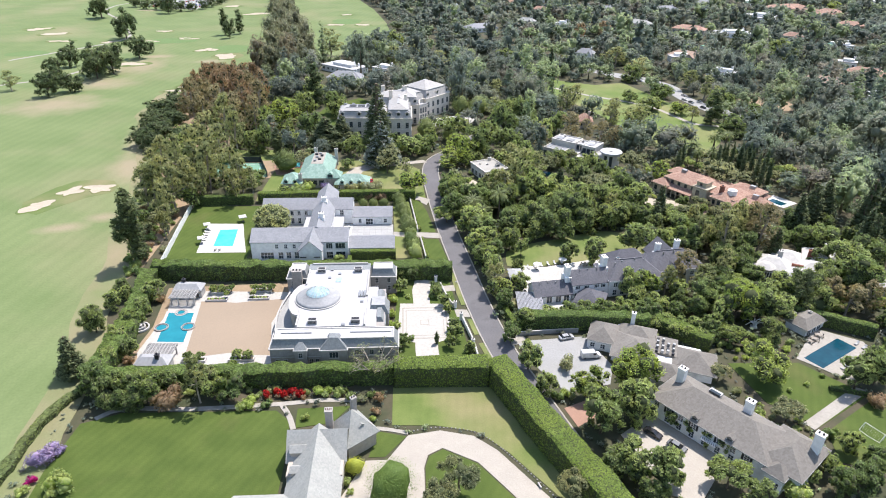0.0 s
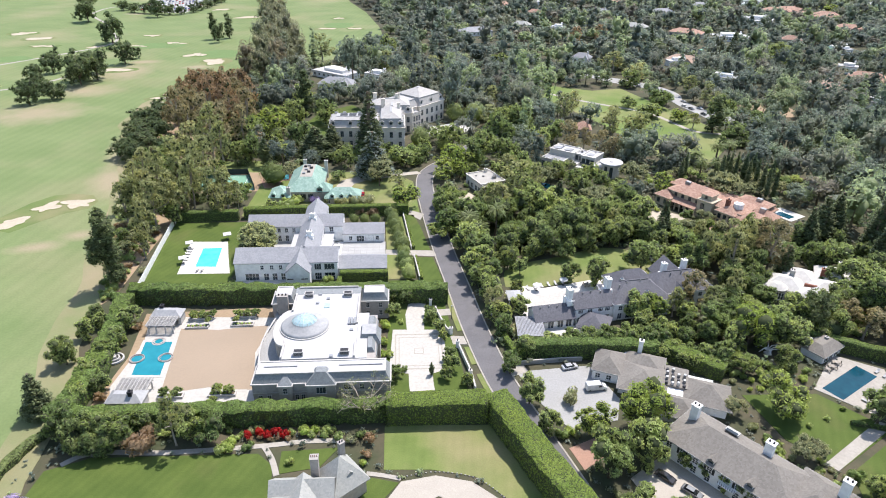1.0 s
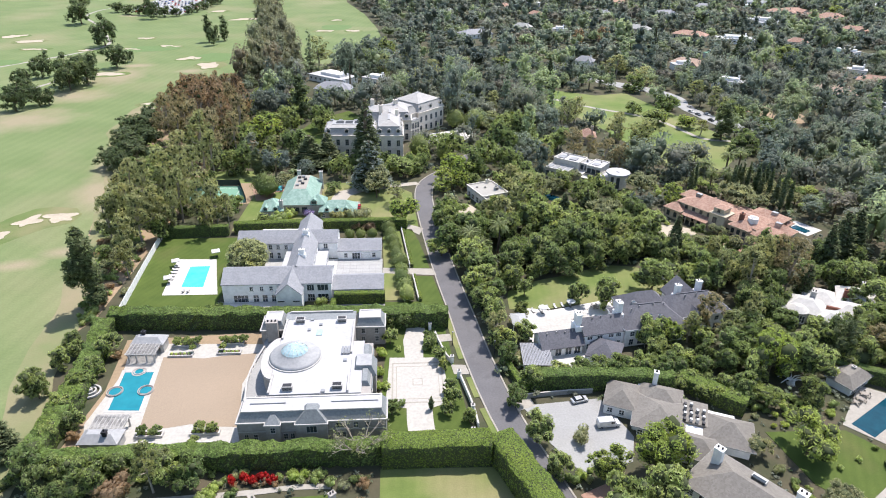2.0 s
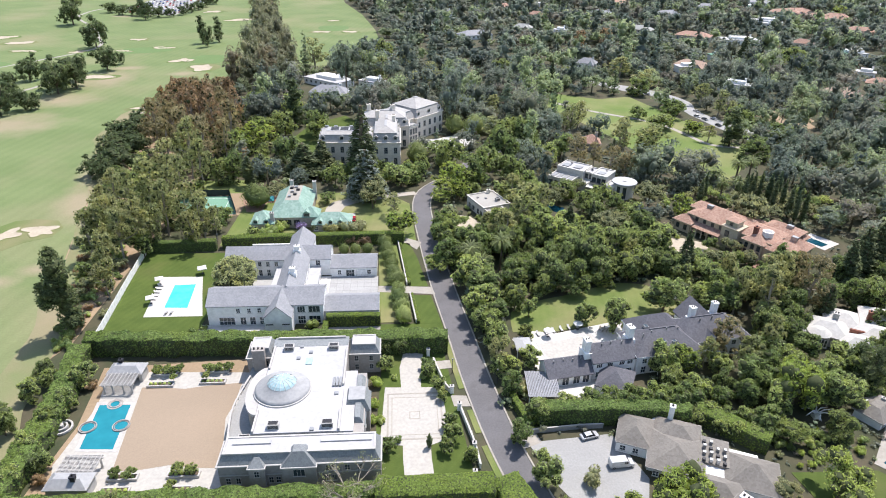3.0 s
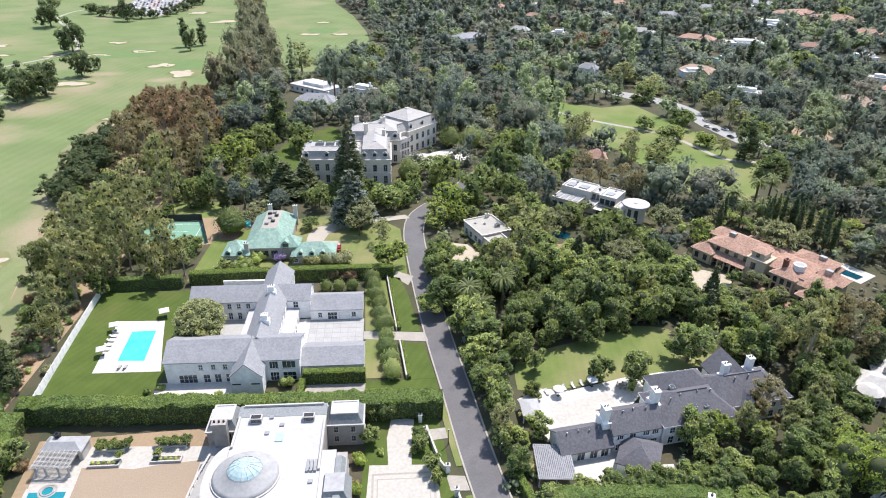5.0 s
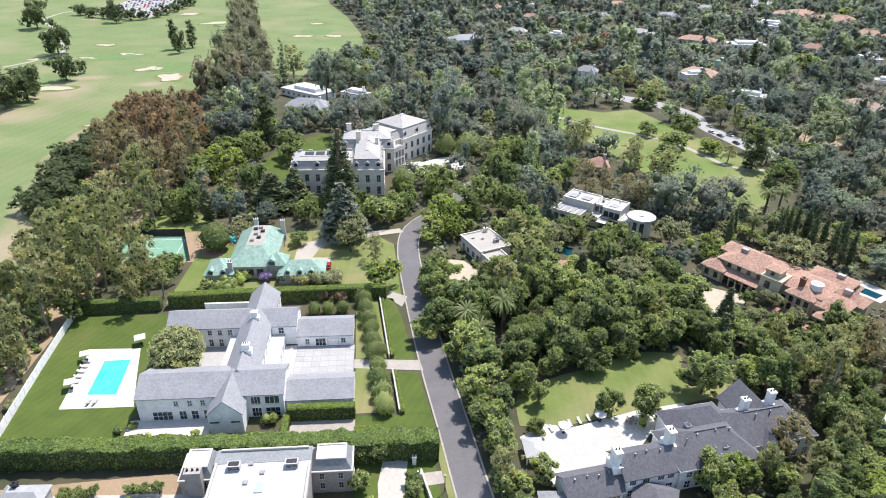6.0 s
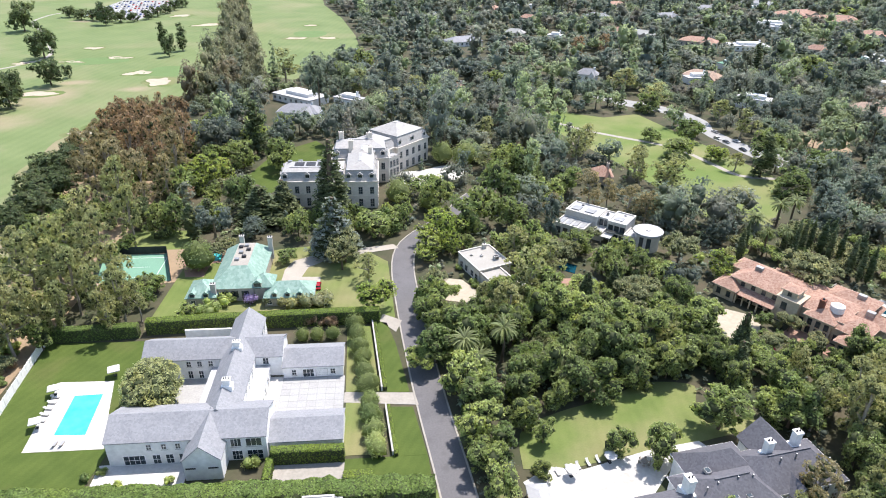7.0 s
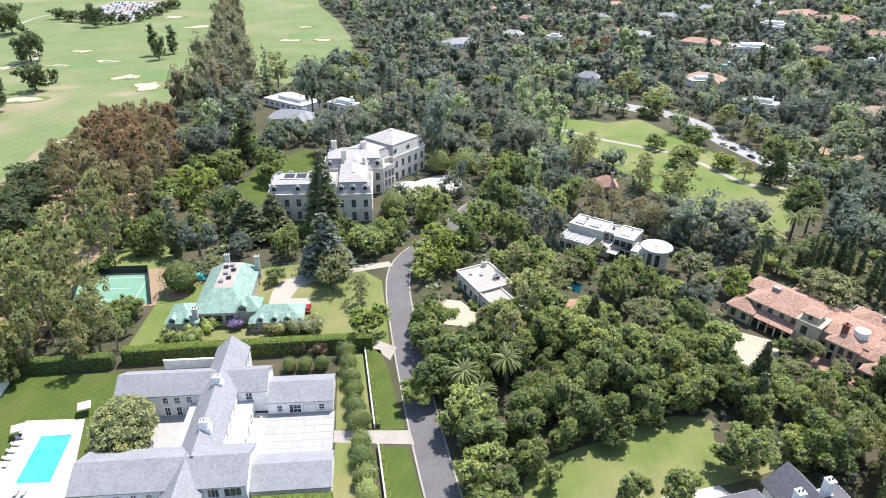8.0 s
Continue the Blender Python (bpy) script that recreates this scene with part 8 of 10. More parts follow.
# clipped globes in the manor forecourt
for x, y, r in ((13.5, 352.9, 5.6), (36.5, 402, 5.8), (47.5, 398, 6.0), (26, 346, 4.0)):
    plant("globe", x, y, r, r * 1.9)
plant("globe", -58.6, 299.0, 5.8, 10.5)
plant("lime", 3.3, 267.9, 6.4, 12.2)
# west wood by the golf course
for x, y, r, h in ((-140.6, 339.3, 7.1, 11), (-134.8, 346.8, 8.7, 12), (-133.5, 363.4, 9.2, 12), (-146.9, 380.3, 8.0, 11), (-148.3, 369.1, 7.2, 11), (-143.1, 396.3, 8.9, 11), (-148.3, 416.1, 7.7, 10), (-154.0, 402.7, 7.4, 10), (-132.7, 328.7, 5.5, 10), (-121.6, 320.1, 4.4, 8), (-121.9, 342.9, 6.2, 10), (-88.1, 331.9, 5.6, 12.3),):
    plant("deep_oak", x, y, r, h)
for x, y, r, h in ((-123.4, 372.7, 7.7, 28.6), (-117.1, 379.6, 7.9, 29.2), (-84.2, 371.2, 7.8, 28.8), (-112.8, 355.1, 6.4, 23.6), (-95.4, 358.2, 7.5, 27.6), (-83.8, 353.8, 6.4, 23.7), (-105.0, 361.9, 7.5, 27.8),):
    plant("tan_eucalyptus", x, y, r, h)
for x, y, r, h in ((-110.3, 390.5, 8.2, 30.2), (-95.0, 379.0, 8.4, 31.2), (-107.0, 410.5, 8.1, 29.8), (-124.1, 419.5, 7.7, 28.3), (-90.5, 405.3, 7.4, 27.5),):
    plant("russet", x, y, r, h)
for x, y, r, h in ((-94.9, 332.7, 8.2, 30.3), (-98.9, 312.3, 7.2, 26.7), (-89.1, 298.0, 6.5, 24.0), (-85.8, 316.1, 6.9, 25.6), (-97.2, 283.6, 7.6, 28.1), (-103.2, 279.6, 6.7, 24.9), (-87.7, 271.6, 6.5, 24.2), (-80.1, 268.5, 5.4, 20.1), (-71.9, 264.7, 5.4, 19.8), (-100.5, 258.0, 6.5, 23.9), (-91.6, 255.7, 6.1, 22.6), (-86.9, 259.1, 5.2, 19.3), (-105.9, 254.7, 5.7, 21.1), (-73.4, 257.7, 4.5, 16.7), (-91.9, 291.5, 5.9, 22.0), (-67.9, 266.6, 4.0, 14.8),):
    plant("eucalyptus", x, y, r, h)
for x, y, r, h in ((-87.8, 314.6, 4.8, 7), (-91.2, 308.5, 3.9, 6),):
    plant("broad", x, y, r, h)
# upright trees beside the pool lawn
for x, y, r, h in ((-96.6, 206, 6.6, 29),):
    plant("poplar", x, y, r, h)
for x, y, r, h in ((-93.7, 230.4, 5.9, 22), (-96.2, 249.1, 6.4, 22), (-108.6, 251.9, 5.7, 20),):
    plant("eucalyptus", x, y, r, h)
for x, y, r, h in ((-91.0, 253.6, 4.7, 10.3), (-91.4, 180.8, 2.5, 5.5),):
    plant("broad", x, y, r, h)
for x, y, r, h in ((-89.8, 214.3, 2.3, 2.8),):
    plant("greyshrub", x, y, r, h)
for x, y, r, h in ((-93.8, 184.5, 2.8, 6.3),):
    plant("dark", x, y, r, h)
# golf course trees
for x, y, r, h in ((-268.7, 534.6, 8.9, 19.5), (-226.8, 571.2, 9.6, 21.0), (-224.6, 594.6, 4.6, 10.0), (-274.1, 667.3, 13.1, 28.9), (-353.2, 802.1, 14.5, 32.0), (-175.0, 674.3, 6.2, 18), (-232.9, 455.3, 7.6, 16.6), (-227.0, 456.0, 4.8, 10.7), (-289.4, 843.3, 10.3, 22.7),):
    plant("deep_oak", x, y, r, h)
for x, y, r, h in ((-236.1, 511.2, 10.8, 22), (-235.9, 534.9, 8.9, 20),):
    plant("deep_oak", x, y, r, h)
for x, y, r, h in ((-183.9, 691.3, 5.8, 26), (-170.6, 699.7, 5.9, 24),):
    plant("poplar", x, y, r, h)
for x, y, r, h in ((-63.5, 571.2, 12.4, 26),):
    plant("eucalyptus", x, y, r, h)
# golf course trees, far left
for x, y, r, h in ((-251.2, 476.9, 8.9, 19.7),):
    plant("deep_oak", x, y, r, h)
for x, y, r, h in ((-241.2, 442.2, 8.4, 20), (-230.9, 495.6, 11.0, 24), (-225.6, 512.5, 10.5, 22),):
    plant("deep_oak", x, y, r, h)
for x, y, r, h in ((-273.4, 457.5, 6.3, 14),):
    plant("eucalyptus", x, y, r, h)
# lane-side trees
for x, y, r, h in ((21.1, 240.1, 6.1, 12.3), (27, 227, 6.4, 12.6), (31.1, 220.3, 5.8, 11.4), (28.8, 209.3, 5.9, 11.8), (33.8, 205.5, 4.2, 8.3), (29.4, 199.7, 4.9, 9.7), (30.9, 190.9, 4.6, 9.3), (32.3, 178.3, 4.1, 8.1), (32.7, 171.1, 3.9, 7.8), (39.6, 182.8, 3.4, 6.7), (44.3, 207.8, 2.7, 7.4), (61.4, 202.7, 3.6, 8.3), (69.9, 199.5, 4.9, 11.4), (89.2, 209.2, 6.4, 12.8),):
    plant("broad", x, y, r, h)
for x, y, r, h in ((17.9, 238, 5.7, 7.2), (24.6, 270.3, 6.4, 8.1),):
    plant("spread", x, y, r, h)
for x, y, r, h in ((30.4, 182.4, 4.5, 11.6), (86.4, 237.6, 5.3, 12.6),):
    plant("eucalyptus", x, y, r, h)
for x, y, r, h in ((36.3, 172.4, 2.9, 3.2),):
    plant("greyshrub", x, y, r, h)
for x, y, r, h in ((41.2, 223.5, 5.8, 11.7), (40.3, 212, 4.4, 10.3), (53.2, 229.8, 6.5, 12.9), (59.6, 222.9, 6.7, 13.4), (70.7, 235.2, 7.5, 15.0), (79.8, 238, 8.1, 16.2), (65.2, 237.4, 6.7, 13.3), (83.7, 229.4, 6.0, 12.1), (72.8, 226.9, 5.6, 11.0), (52.5, 221.1, 4.9, 9.8), (89.1, 233.2, 6.1, 12.3), (41.7, 197.7, 2.5, 4.2), (23.2, 253.2, 6.5, 12.9),):
    plant("dark", x, y, r, h)
for x, y, r, h in ((28.4, 236.9, 5.4, 13), (31.6, 231.1, 5.2, 10.5), (39.6, 239.3, 5.4, 15),):
    plant("palm", x, y, r, h)
for x, y, r, h in ((50.4, 240.3, 4.9, 6.1),):
    plant("olive", x, y, r, h)
# round the slate house
for x, y, r, h in ((82.2, 177.5, 4.5, 9.9), (108.8, 166.9, 5.8, 12.8),):
    plant("lime", x, y, r, h)
for x, y, r, h in ((76.0, 176.5, 4.8, 10.5), (120.4, 170.7, 4.7, 10.4), (127.2, 170.8, 4.4, 9.7), (121.2, 182.5, 4.0, 8.8), (123.7, 216.9, 3.1, 6.8), (100.4, 220.8, 3.1, 6), (102.5, 209.9, 3.4, 7.4), (114.4, 214.6, 3.5, 7.6), (110.8, 234.3, 3.0, 6.0), (82.0, 167.0, 3.7, 8.0), (86.4, 162.8, 3.3, 7.2), (62.2, 163.5, 3.6, 7.8), (68.2, 163.2, 3.6, 7.8), (74.1, 162.9, 3.6, 7.8), (51.9, 164.5, 3.3, 7.2), (57.0, 163.8, 3.3, 7.2),):
    plant("broad", x, y, r, h)
for x, y, r, h in ((96.1, 183.7, 5.9, 14), (135.6, 206.6, 7.3, 21), (134.2, 212.5, 4.9, 19),):
    plant("tan_eucalyptus", x, y, r, h)
for x, y, r, h in ((101.3, 178.2, 4.8, 12), (89.6, 179.6, 3.9, 11), (120.9, 206.5, 6.2, 21), (128.3, 210.9, 4.9, 20),):
    plant("eucalyptus", x, y, r, h)
for x, y, r, h in ((116.3, 190.0, 4.8, 10.6), (123.6, 194.7, 4.6, 10.1), (111.7, 187.0, 3.4, 7.5), (110.7, 220.6, 5.1, 11.2), (120.3, 227.9, 5.2, 11.5), (100.4, 224.8, 5.1, 11.3), (98.3, 229.8, 4.8, 10.7), (156.8, 222.5, 5.2, 11.4), (135.4, 173.8, 5.4, 11.9), (144.1, 179.7, 5.0, 10.9), (151.2, 192.0, 4.6, 10.0), (99.2, 169.5, 3.1, 6.8),):
    plant("dark", x, y, r, h)
for x, y, r, h in ((139.5, 202.1, 3.6, 14), (106.7, 234.4, 3.7, 18), (167.6, 227.5, 6.0, 22), (158.8, 221.5, 5.1, 20), (175.8, 231.6, 5.7, 22),):
    plant("conifer", x, y, r, h)
for x, y, r, h in ((130.7, 248.3, 4.4, 6.1),):
    plant("olive", x, y, r, h)
# round the flat white houses
for x, y, r, h in ((29.3, 313.4, 8.6, 14), (24.1, 303.1, 7.4, 10), (177.6, 398.4, 5.5, 9),):
    plant("lime", x, y, r, h)
for x, y, r, h in ((19.9, 271.6, 4.6, 10.2), (20.0, 259.1, 4.4, 9.7), (57.6, 283.7, 5.7, 12.6), (92.1, 256.8, 4.5, 9.9), (14.1, 331.4, 4.3, 9.5),):
    plant("broad", x, y, r, h)
for x, y, r, h in ((25.7, 251.6, 5.3, 11.7), (35.0, 253.2, 4.3, 9.5), (45.2, 330.2, 8.1, 17.9), (57.5, 346.4, 9.1, 20.0), (39.1, 319.3, 7.8, 17.2), (56.3, 323.9, 7.1, 15.6), (29.2, 341.3, 6.9, 15.3), (74.4, 379.6, 8.4, 18.5), (63.3, 380.1, 7.3, 16.0), (162.0, 406.7, 10.5, 10), (191.3, 351.6, 9.6, 14), (222.7, 374.6, 10.4, 14), (141.0, 232.7, 5.1, 11.3), (143.2, 225.7, 5.6, 12.4),):
    plant("dark", x, y, r, h)
for x, y, r, h in ((53.5, 295.5, 6.8, 15), (126.5, 283, 5.0, 11), (56.4, 390.6, 8.7, 13), (129.1, 378.6, 8.0, 16), (134.8, 356.4, 9.1, 17), (105.4, 398.4, 8.9, 18), (182.4, 382.8, 5.3, 10),):
    plant("eucalyptus", x, y, r, h)
for x, y, r, h in ((102.2, 226.9, 3.6, 14),):
    plant("conifer", x, y, r, h)
for x, y, r, h in ((87.1, 264.7, 6.6, 10), (97.4, 255.0, 4.1, 8), (159.8, 337.7, 6.6, 10), (163.0, 277.4, 5.0, 6), (119.5, 238.0, 4.6, 7), (132.7, 238.1, 3.5, 6),):
    plant("olive", x, y, r, h)
for x, y, r, h in ((90.9, 246.5, 1.3, 10), (97.3, 250.5, 1.3, 9), (138.2, 293.9, 1.5, 13), (156.1, 295.6, 1.3, 13), (160.5, 298.0, 1.3, 13), (164.3, 300.5, 1.4, 13), (170.6, 295.0, 1.8, 15), (176.8, 298.6, 1.6, 14), (172.0, 280.2, 1.7, 15), (178.3, 284.7, 1.7, 15),):
    plant("cypress", x, y, r, h)
for x, y, r, h in ((191.4, 374.7, 7.4, 22),):
    plant("poplar", x, y, r, h)
for x, y, r, h in ((153.6, 311.8, 4.7, 11), (168.3, 320.2, 5.3, 13), (176.2, 323.0, 4.9, 13),):
    plant("palm", x, y, r, h)
# between the flat-roofed houses and the manor
for x, y, r, h in ((59.1, 300.8, 7.7, 15.4), (66.1, 302.6, 5.4, 10.5), (50.8, 304.3, 4.5, 9.1), (70.7, 259.4, 4.4, 8.8), (77.3, 265.9, 4, 8.1), (103.6, 280.9, 4.5, 8.9), (21.5, 268, 4.9, 9.8), (18.6, 263.1, 3.4, 6.9), (78.4, 345.9, 6.8, 13.6), (90.7, 360, 7.2, 14.4), (-59.3, 332.9, 5.1, 10.3), (-95.5, 445.7, 5.7, 11.3), (-93.5, 421.2, 4.7, 9.4), (-90.4, 462.4, 5.9, 11.7),):
    plant("broad", x, y, r, h)
for x, y, r, h in ((63.1, 294.7, 5.6, 11.2), (80.1, 300.9, 5.2, 10.5), (83.7, 286.6, 6, 12), (91.4, 291.4, 5.7, 11.5), (95.4, 285.4, 5.3, 10.5), (85.7, 280.4, 4.9, 9.8), (73.3, 374.2, 7.4, 14.8), (73.5, 356.5, 6, 12), (-41.3, 389.7, 6.6, 13.2), (-47.1, 442.4, 7, 14.1), (75.7, 303.5, 4.2, 8.4), (36.6, 306.1, 4.1, 8.2),):
    plant("dark", x, y, r, h)
for x, y, r, h in ((73.7, 296, 4.9, 8.3), (86.8, 310.2, 3.9, 6.7), (90.7, 265.7, 6, 10.2), (114.3, 292.4, 6.9, 11.6), (82.6, 253.4, 5.3, 9), (24.2, 279.4, 4.4, 7.5), (25.8, 257.6, 5, 8.6), (146.5, 269.2, 8.9, 15.2),):
    plant("olive", x, y, r, h)
for x, y, r, h in ((91.6, 258.4, 4.4, 8.3), (-66.2, 379.9, 6.3, 11.9), (-77.9, 373.3, 7.5, 14.3), (69.7, 404.3, 5.2, 9.9), (62.8, 392.4, 4.5, 8.5), (124.9, 280.2, 5.9, 11.2),):
    plant("lime", x, y, r, h)
for x, y, r, h in ((52.5, 266.8, 8.4, 22.6), (64.1, 285.1, 5.4, 14.5), (38.3, 263.2, 4.5, 12.1), (44.1, 253.4, 6.2, 16.9),):
    plant("eucalyptus", x, y, r, h)
for x, y, r, h in ((96.9, 347.4, 6.4, 17.4), (74.9, 326.9, 5.4, 14.7), (107.3, 328, 6.1, 16.6), (114.1, 326, 5.7, 15.4), (103.7, 343, 4.9, 13.4), (93.3, 332.8, 4.7, 12.8),):
    plant("tan_eucalyptus", x, y, r, h)
for x, y, r, h in ((71.2, 265.3, 3.4, 14.3), (83.2, 273.6, 2.8, 12), (55.6, 258.4, 2.2, 9.4), (60.3, 258.3, 2.6, 10.9),):
    plant("conifer", x, y, r, h)
for x, y, r, h in ((-57.9, 417.5, 7.2, 28.6),):
    plant("poplar", x, y, r, h)
# beside the pale-roofed house
for x, y, r, h in ((128.6, 167.2, 5.6, 16.7),):
    plant("pine", x, y, r, h)
for x, y, r, h in ((133.8, 164.9, 5.4, 10.8), (168.8, 191.3, 7.3, 14.5), (119.5, 189.3, 5.2, 10.4),):
    plant("dark", x, y, r, h)
for x, y, r, h in ((129.2, 177.7, 4.3, 8.6), (157.5, 188, 7.5, 15), (154.1, 174.4, 8.1, 16.1), (149.3, 180.9, 5.4, 10.9),):
    plant("broad", x, y, r, h)
for x, y, r, h in ((141.5, 171, 5.2, 10.4), (144.4, 164.5, 6, 12), (151.5, 165.6, 6.1, 12.2),):
    plant("tan_eucalyptus", x, y, r, h)
# great trees round the park
for x, y, r, h in ((350.3, 588.7, 12.0, 17), (327.4, 570.5, 10.7, 16), (343.0, 558.4, 10.5, 16), (207.7, 397.8, 7.8, 17), (178.5, 491.6, 8.9, 14), (178.9, 431.0, 8.4, 14), (157.6, 430.4, 6.5, 8), (294.3, 435.4, 8.7, 13), (48.1, 442.3, 7.8, 13), (89.4, 555.4, 10.0, 13), (70.9, 403.9, 6.5, 9), (-22.4, 570.7, 8.4, 18), (-6.6, 612.5, 9.0, 18),):
    plant("dark", x, y, r, h)
for x, y, r, h in ((322.3, 620.0, 5.8, 22), (116.0, 501.4, 5.2, 24),):
    plant("conifer", x, y, r, h)
for x, y, r, h in ((251.3, 649.3, 5.0, 24),):
    plant("cedar", x, y, r, h)
for x, y, r, h in ((112.8, 410.5, 7.9, 17), (141.6, 362.7, 8.0, 17), (127.0, 366.4, 7.0, 17), (179.5, 539.5, 10.6, 18), (189.2, 504.6, 9.2, 16), (212.8, 435.2, 8.6, 17), (213.3, 463.9, 8.5, 15), (13.6, 490.6, 9.3, 17), (29.4, 520.2, 9.2, 17), (63.0, 432.4, 7.6, 15), (10.9, 570.6, 8.4, 18), (-8.9, 534.5, 8.6, 18),):
    plant("eucalyptus", x, y, r, h)
for x, y, r, h in ((166.2, 408.1, 7.4, 9), (181.2, 397.2, 5.4, 8), (606.0, 922.0, 14.8, 14), (136.2, 539.8, 4.9, 12),):
    plant("lime", x, y, r, h)
for x, y, r, h in ((237.0, 537.5, 11.6, 9),):
    plant("spread", x, y, r, h)
for x, y, r, h in ((180.3, 663.3, 8.1, 18), (207.4, 670.8, 9.2, 20), (177.2, 656.6, 7.0, 20),):
    plant("russet", x, y, r, h)


# ---- garden furniture, vehicles, small structures ----
def pergola_pavilion(x, y, rot):
    """A stone garden pavilion with a lead hipped roof and a slatted pergola in front."""
    p = thing("pergola_pavilion", "pale stone pavilion with a grey roof and a slatted pergola", "pavilion", x, y, 0, rot, "pool pavilions")
    for cx in (-4.0, 4.0):
        box("pier", cx - 0.5, 0.6, 0, cx + 0.5, 4.6, 3.0, M_TRIM, p, bevel=0.05)
    box("back_wall", -3.5, 3.9, 0, 3.5, 4.6, 3.0, M_TRIM, p)
    hip_roof(p, -4.4, 0.4, 4.4, 4.8, 3.1, 4.6, M_LEAD, 0.35, flat=0.7, trim=M_TRIM)
    chimney(p, -1.6, 3.4, 3.0, 5.6, 1.0, 0.9, M_DARK, 1)
    for cx in (-3.6, -1.4, 1.4, 3.6):
        bm_ = bmesh.new()
        bmesh.ops.create_cone(bm_, cap_ends=True, segments=12, radius1=0.26, radius2=0.22, depth=2.8, matrix=Matrix.Translation((cx, -4.2, 1.4)))
        add_box(bm_, cx - 0.34, -4.54, 0, cx + 0.34, -3.86, 0.25)
        add_box(bm_, cx - 0.32, -4.52, 2.75, cx + 0.32, -3.88, 2.95)
        part("column", bm_, M_TRIM, p)
    for cx in (-3.6, 3.6):
        box("beam", cx - 0.14, -4.9, 2.95, cx + 0.14, 0.8, 3.2, M_TRIM, p)
    box("beam", -4.4, -4.4, 2.9, 4.4, -4.0, 3.15, M_TRIM, p)
    for k in range(15):
        box("slat", -4.3, -4.8 + k * 0.38, 3.2, 4.3, -4.68 + k * 0.38, 3.36, M_TRIM, p)
    for k in range(9):
        box("slat", -4.0 + k, -4.9, 3.36, -3.9 + k, 0.6, 3.48, M_TRIM, p)
    keep_box(x, y, rot, -5, -5, 5, 5, 0.5)
    return p


pergola_pavilion(-71.6, 181.0, -2)
pergola_pavilion(-69.6, 147.0, 178)


def slat_pergola():
    p = thing("slatted_pergola", "grey slatted pergola beside the slate-roofed house", "pergola", 41.0, 171.6, 0, -4)
    for a in (-3.8, 0, 3.8):
        for b in (-4.6, 4.6):
            box("post", a - 0.13, b - 0.13, 0, a + 0.13, b + 0.13, 2.8, M_WHITE, p)
    for b in (-4.6, 4.6):
        box("beam", -4.3, b - 0.1, 2.8, 4.3, b + 0.1, 3.05, M_LEAD, p)
    for k in range(20):
        box("slat", -4.2 + k * 0.43, -5.3, 3.05, -3.86 + k * 0.43, 5.3, 3.2, M_SLATE, p)
    keep_box(41, 171.6, -4, -4.5, -5.5, 4.5, 5.5, 0.5)


slat_pergola()


def planter(x, y, w, d, r):
    p = thing("planter_bed", "raised stone planter bed with small citrus trees", "planter", x, y, 0, r, "terrace planters")
    bm_ = bmesh.new()
    t = 0.35
    for a in ((-w / 2, -d / 2, w / 2, -d / 2 + t), (-w / 2, d / 2 - t, w / 2, d / 2), (-w / 2, -d / 2 + t, -w / 2 + t, d / 2 - t), (w / 2 - t, -d / 2 + t, w / 2, d / 2 - t)):
        add_box(bm_, a[0], a[1], 0, a[2], a[3], 0.75)
    part("kerb", bm_, M_TRIM, p)
    box("soil", -w / 2 + t, -d / 2 + t, 0, w / 2 - t, d / 2 - t, 0.55, M_BARK, p)
    for k in range(int(w / 1.3)):
        bm_ = bmesh.new()
        bmesh.ops.create_icosphere(bm_, subdivisions=2, radius=0.42, matrix=Matrix.Translation((-w / 2 + 0.9 + k * 1.2, random.uniform(-0.2, 0.2), 0.7)))
        for v in bm_.verts:
            v.co += Vector((random.uniform(-0.07, 0.07), random.uniform(-0.07, 0.07), random.uniform(-0.07, 0.07)))
        part("low_shrub", bm_, L_BROAD, p)
    return p


for x, y, w in ((-61.8, 179.6, 7.0), (-48.1, 180.2, 7.0), (-62.0, 184.4, 6.6), (-48.0, 185.0, 6.6), (-60.0, 147.4, 6.8), (-46.6, 147.6, 7.4), (-60.4, 143.6, 6.6), (-46.8, 143.2, 6.6)):
    planter(x, y, w, 1.9, 0)
for x, y, r in ((-64.0, 184.4, 1.7), (-60.8, 184.2, 1.8), (-58.2, 184.6, 1.5), (-50.4, 184.8, 1.7), (-47.6, 184.6, 1.6), (-44.6, 185.0, 1.5), (-50.0, 181.0, 1.3), (-58.6, 180.6, 1.1), (-61.6, 147.6, 1.5), (-58.2, 147.4, 1.6), (-47.8, 148.0, 1.8), (-44.8, 147.8, 1.6), (-48.0, 143.4, 1.4)):
    plant("spread", x, y, r, 3.0)


def round_basin(x, y, r, rings, label, water, name="spa"):
    s = thing(name, label, "spa", x, y, 0, 0, "stone basins")
    for k, (a, b, z) in enumerate(rings):
        V, F, n = [], [], 32
        for rr, zz in ((a, 0.05), (a, z), (b, z), (b, 0.05)):
            V += [(px, py, zz) for px, py in ring(0, 0, r * rr, r * rr, n)]
        for q in range(3):
            for i in range(n):
                F.append((q * n + i, q * n + (i + 1) % n, q * n + n + (i + 1) % n, q * n + n + i))
        mesh_ob("rim", V, F, M_LIMESTONE if water is M_POOL1 else M_TRIM, s)
    bm_ = bmesh.new()
    add_prism(bm_, ring(0, 0, r * rings[-1][1] + 0.02, r * rings[-1][1] + 0.02, 32), 0.05, rings[-1][2] - 0.12)
    part("water", bm_, water, s)
    return s


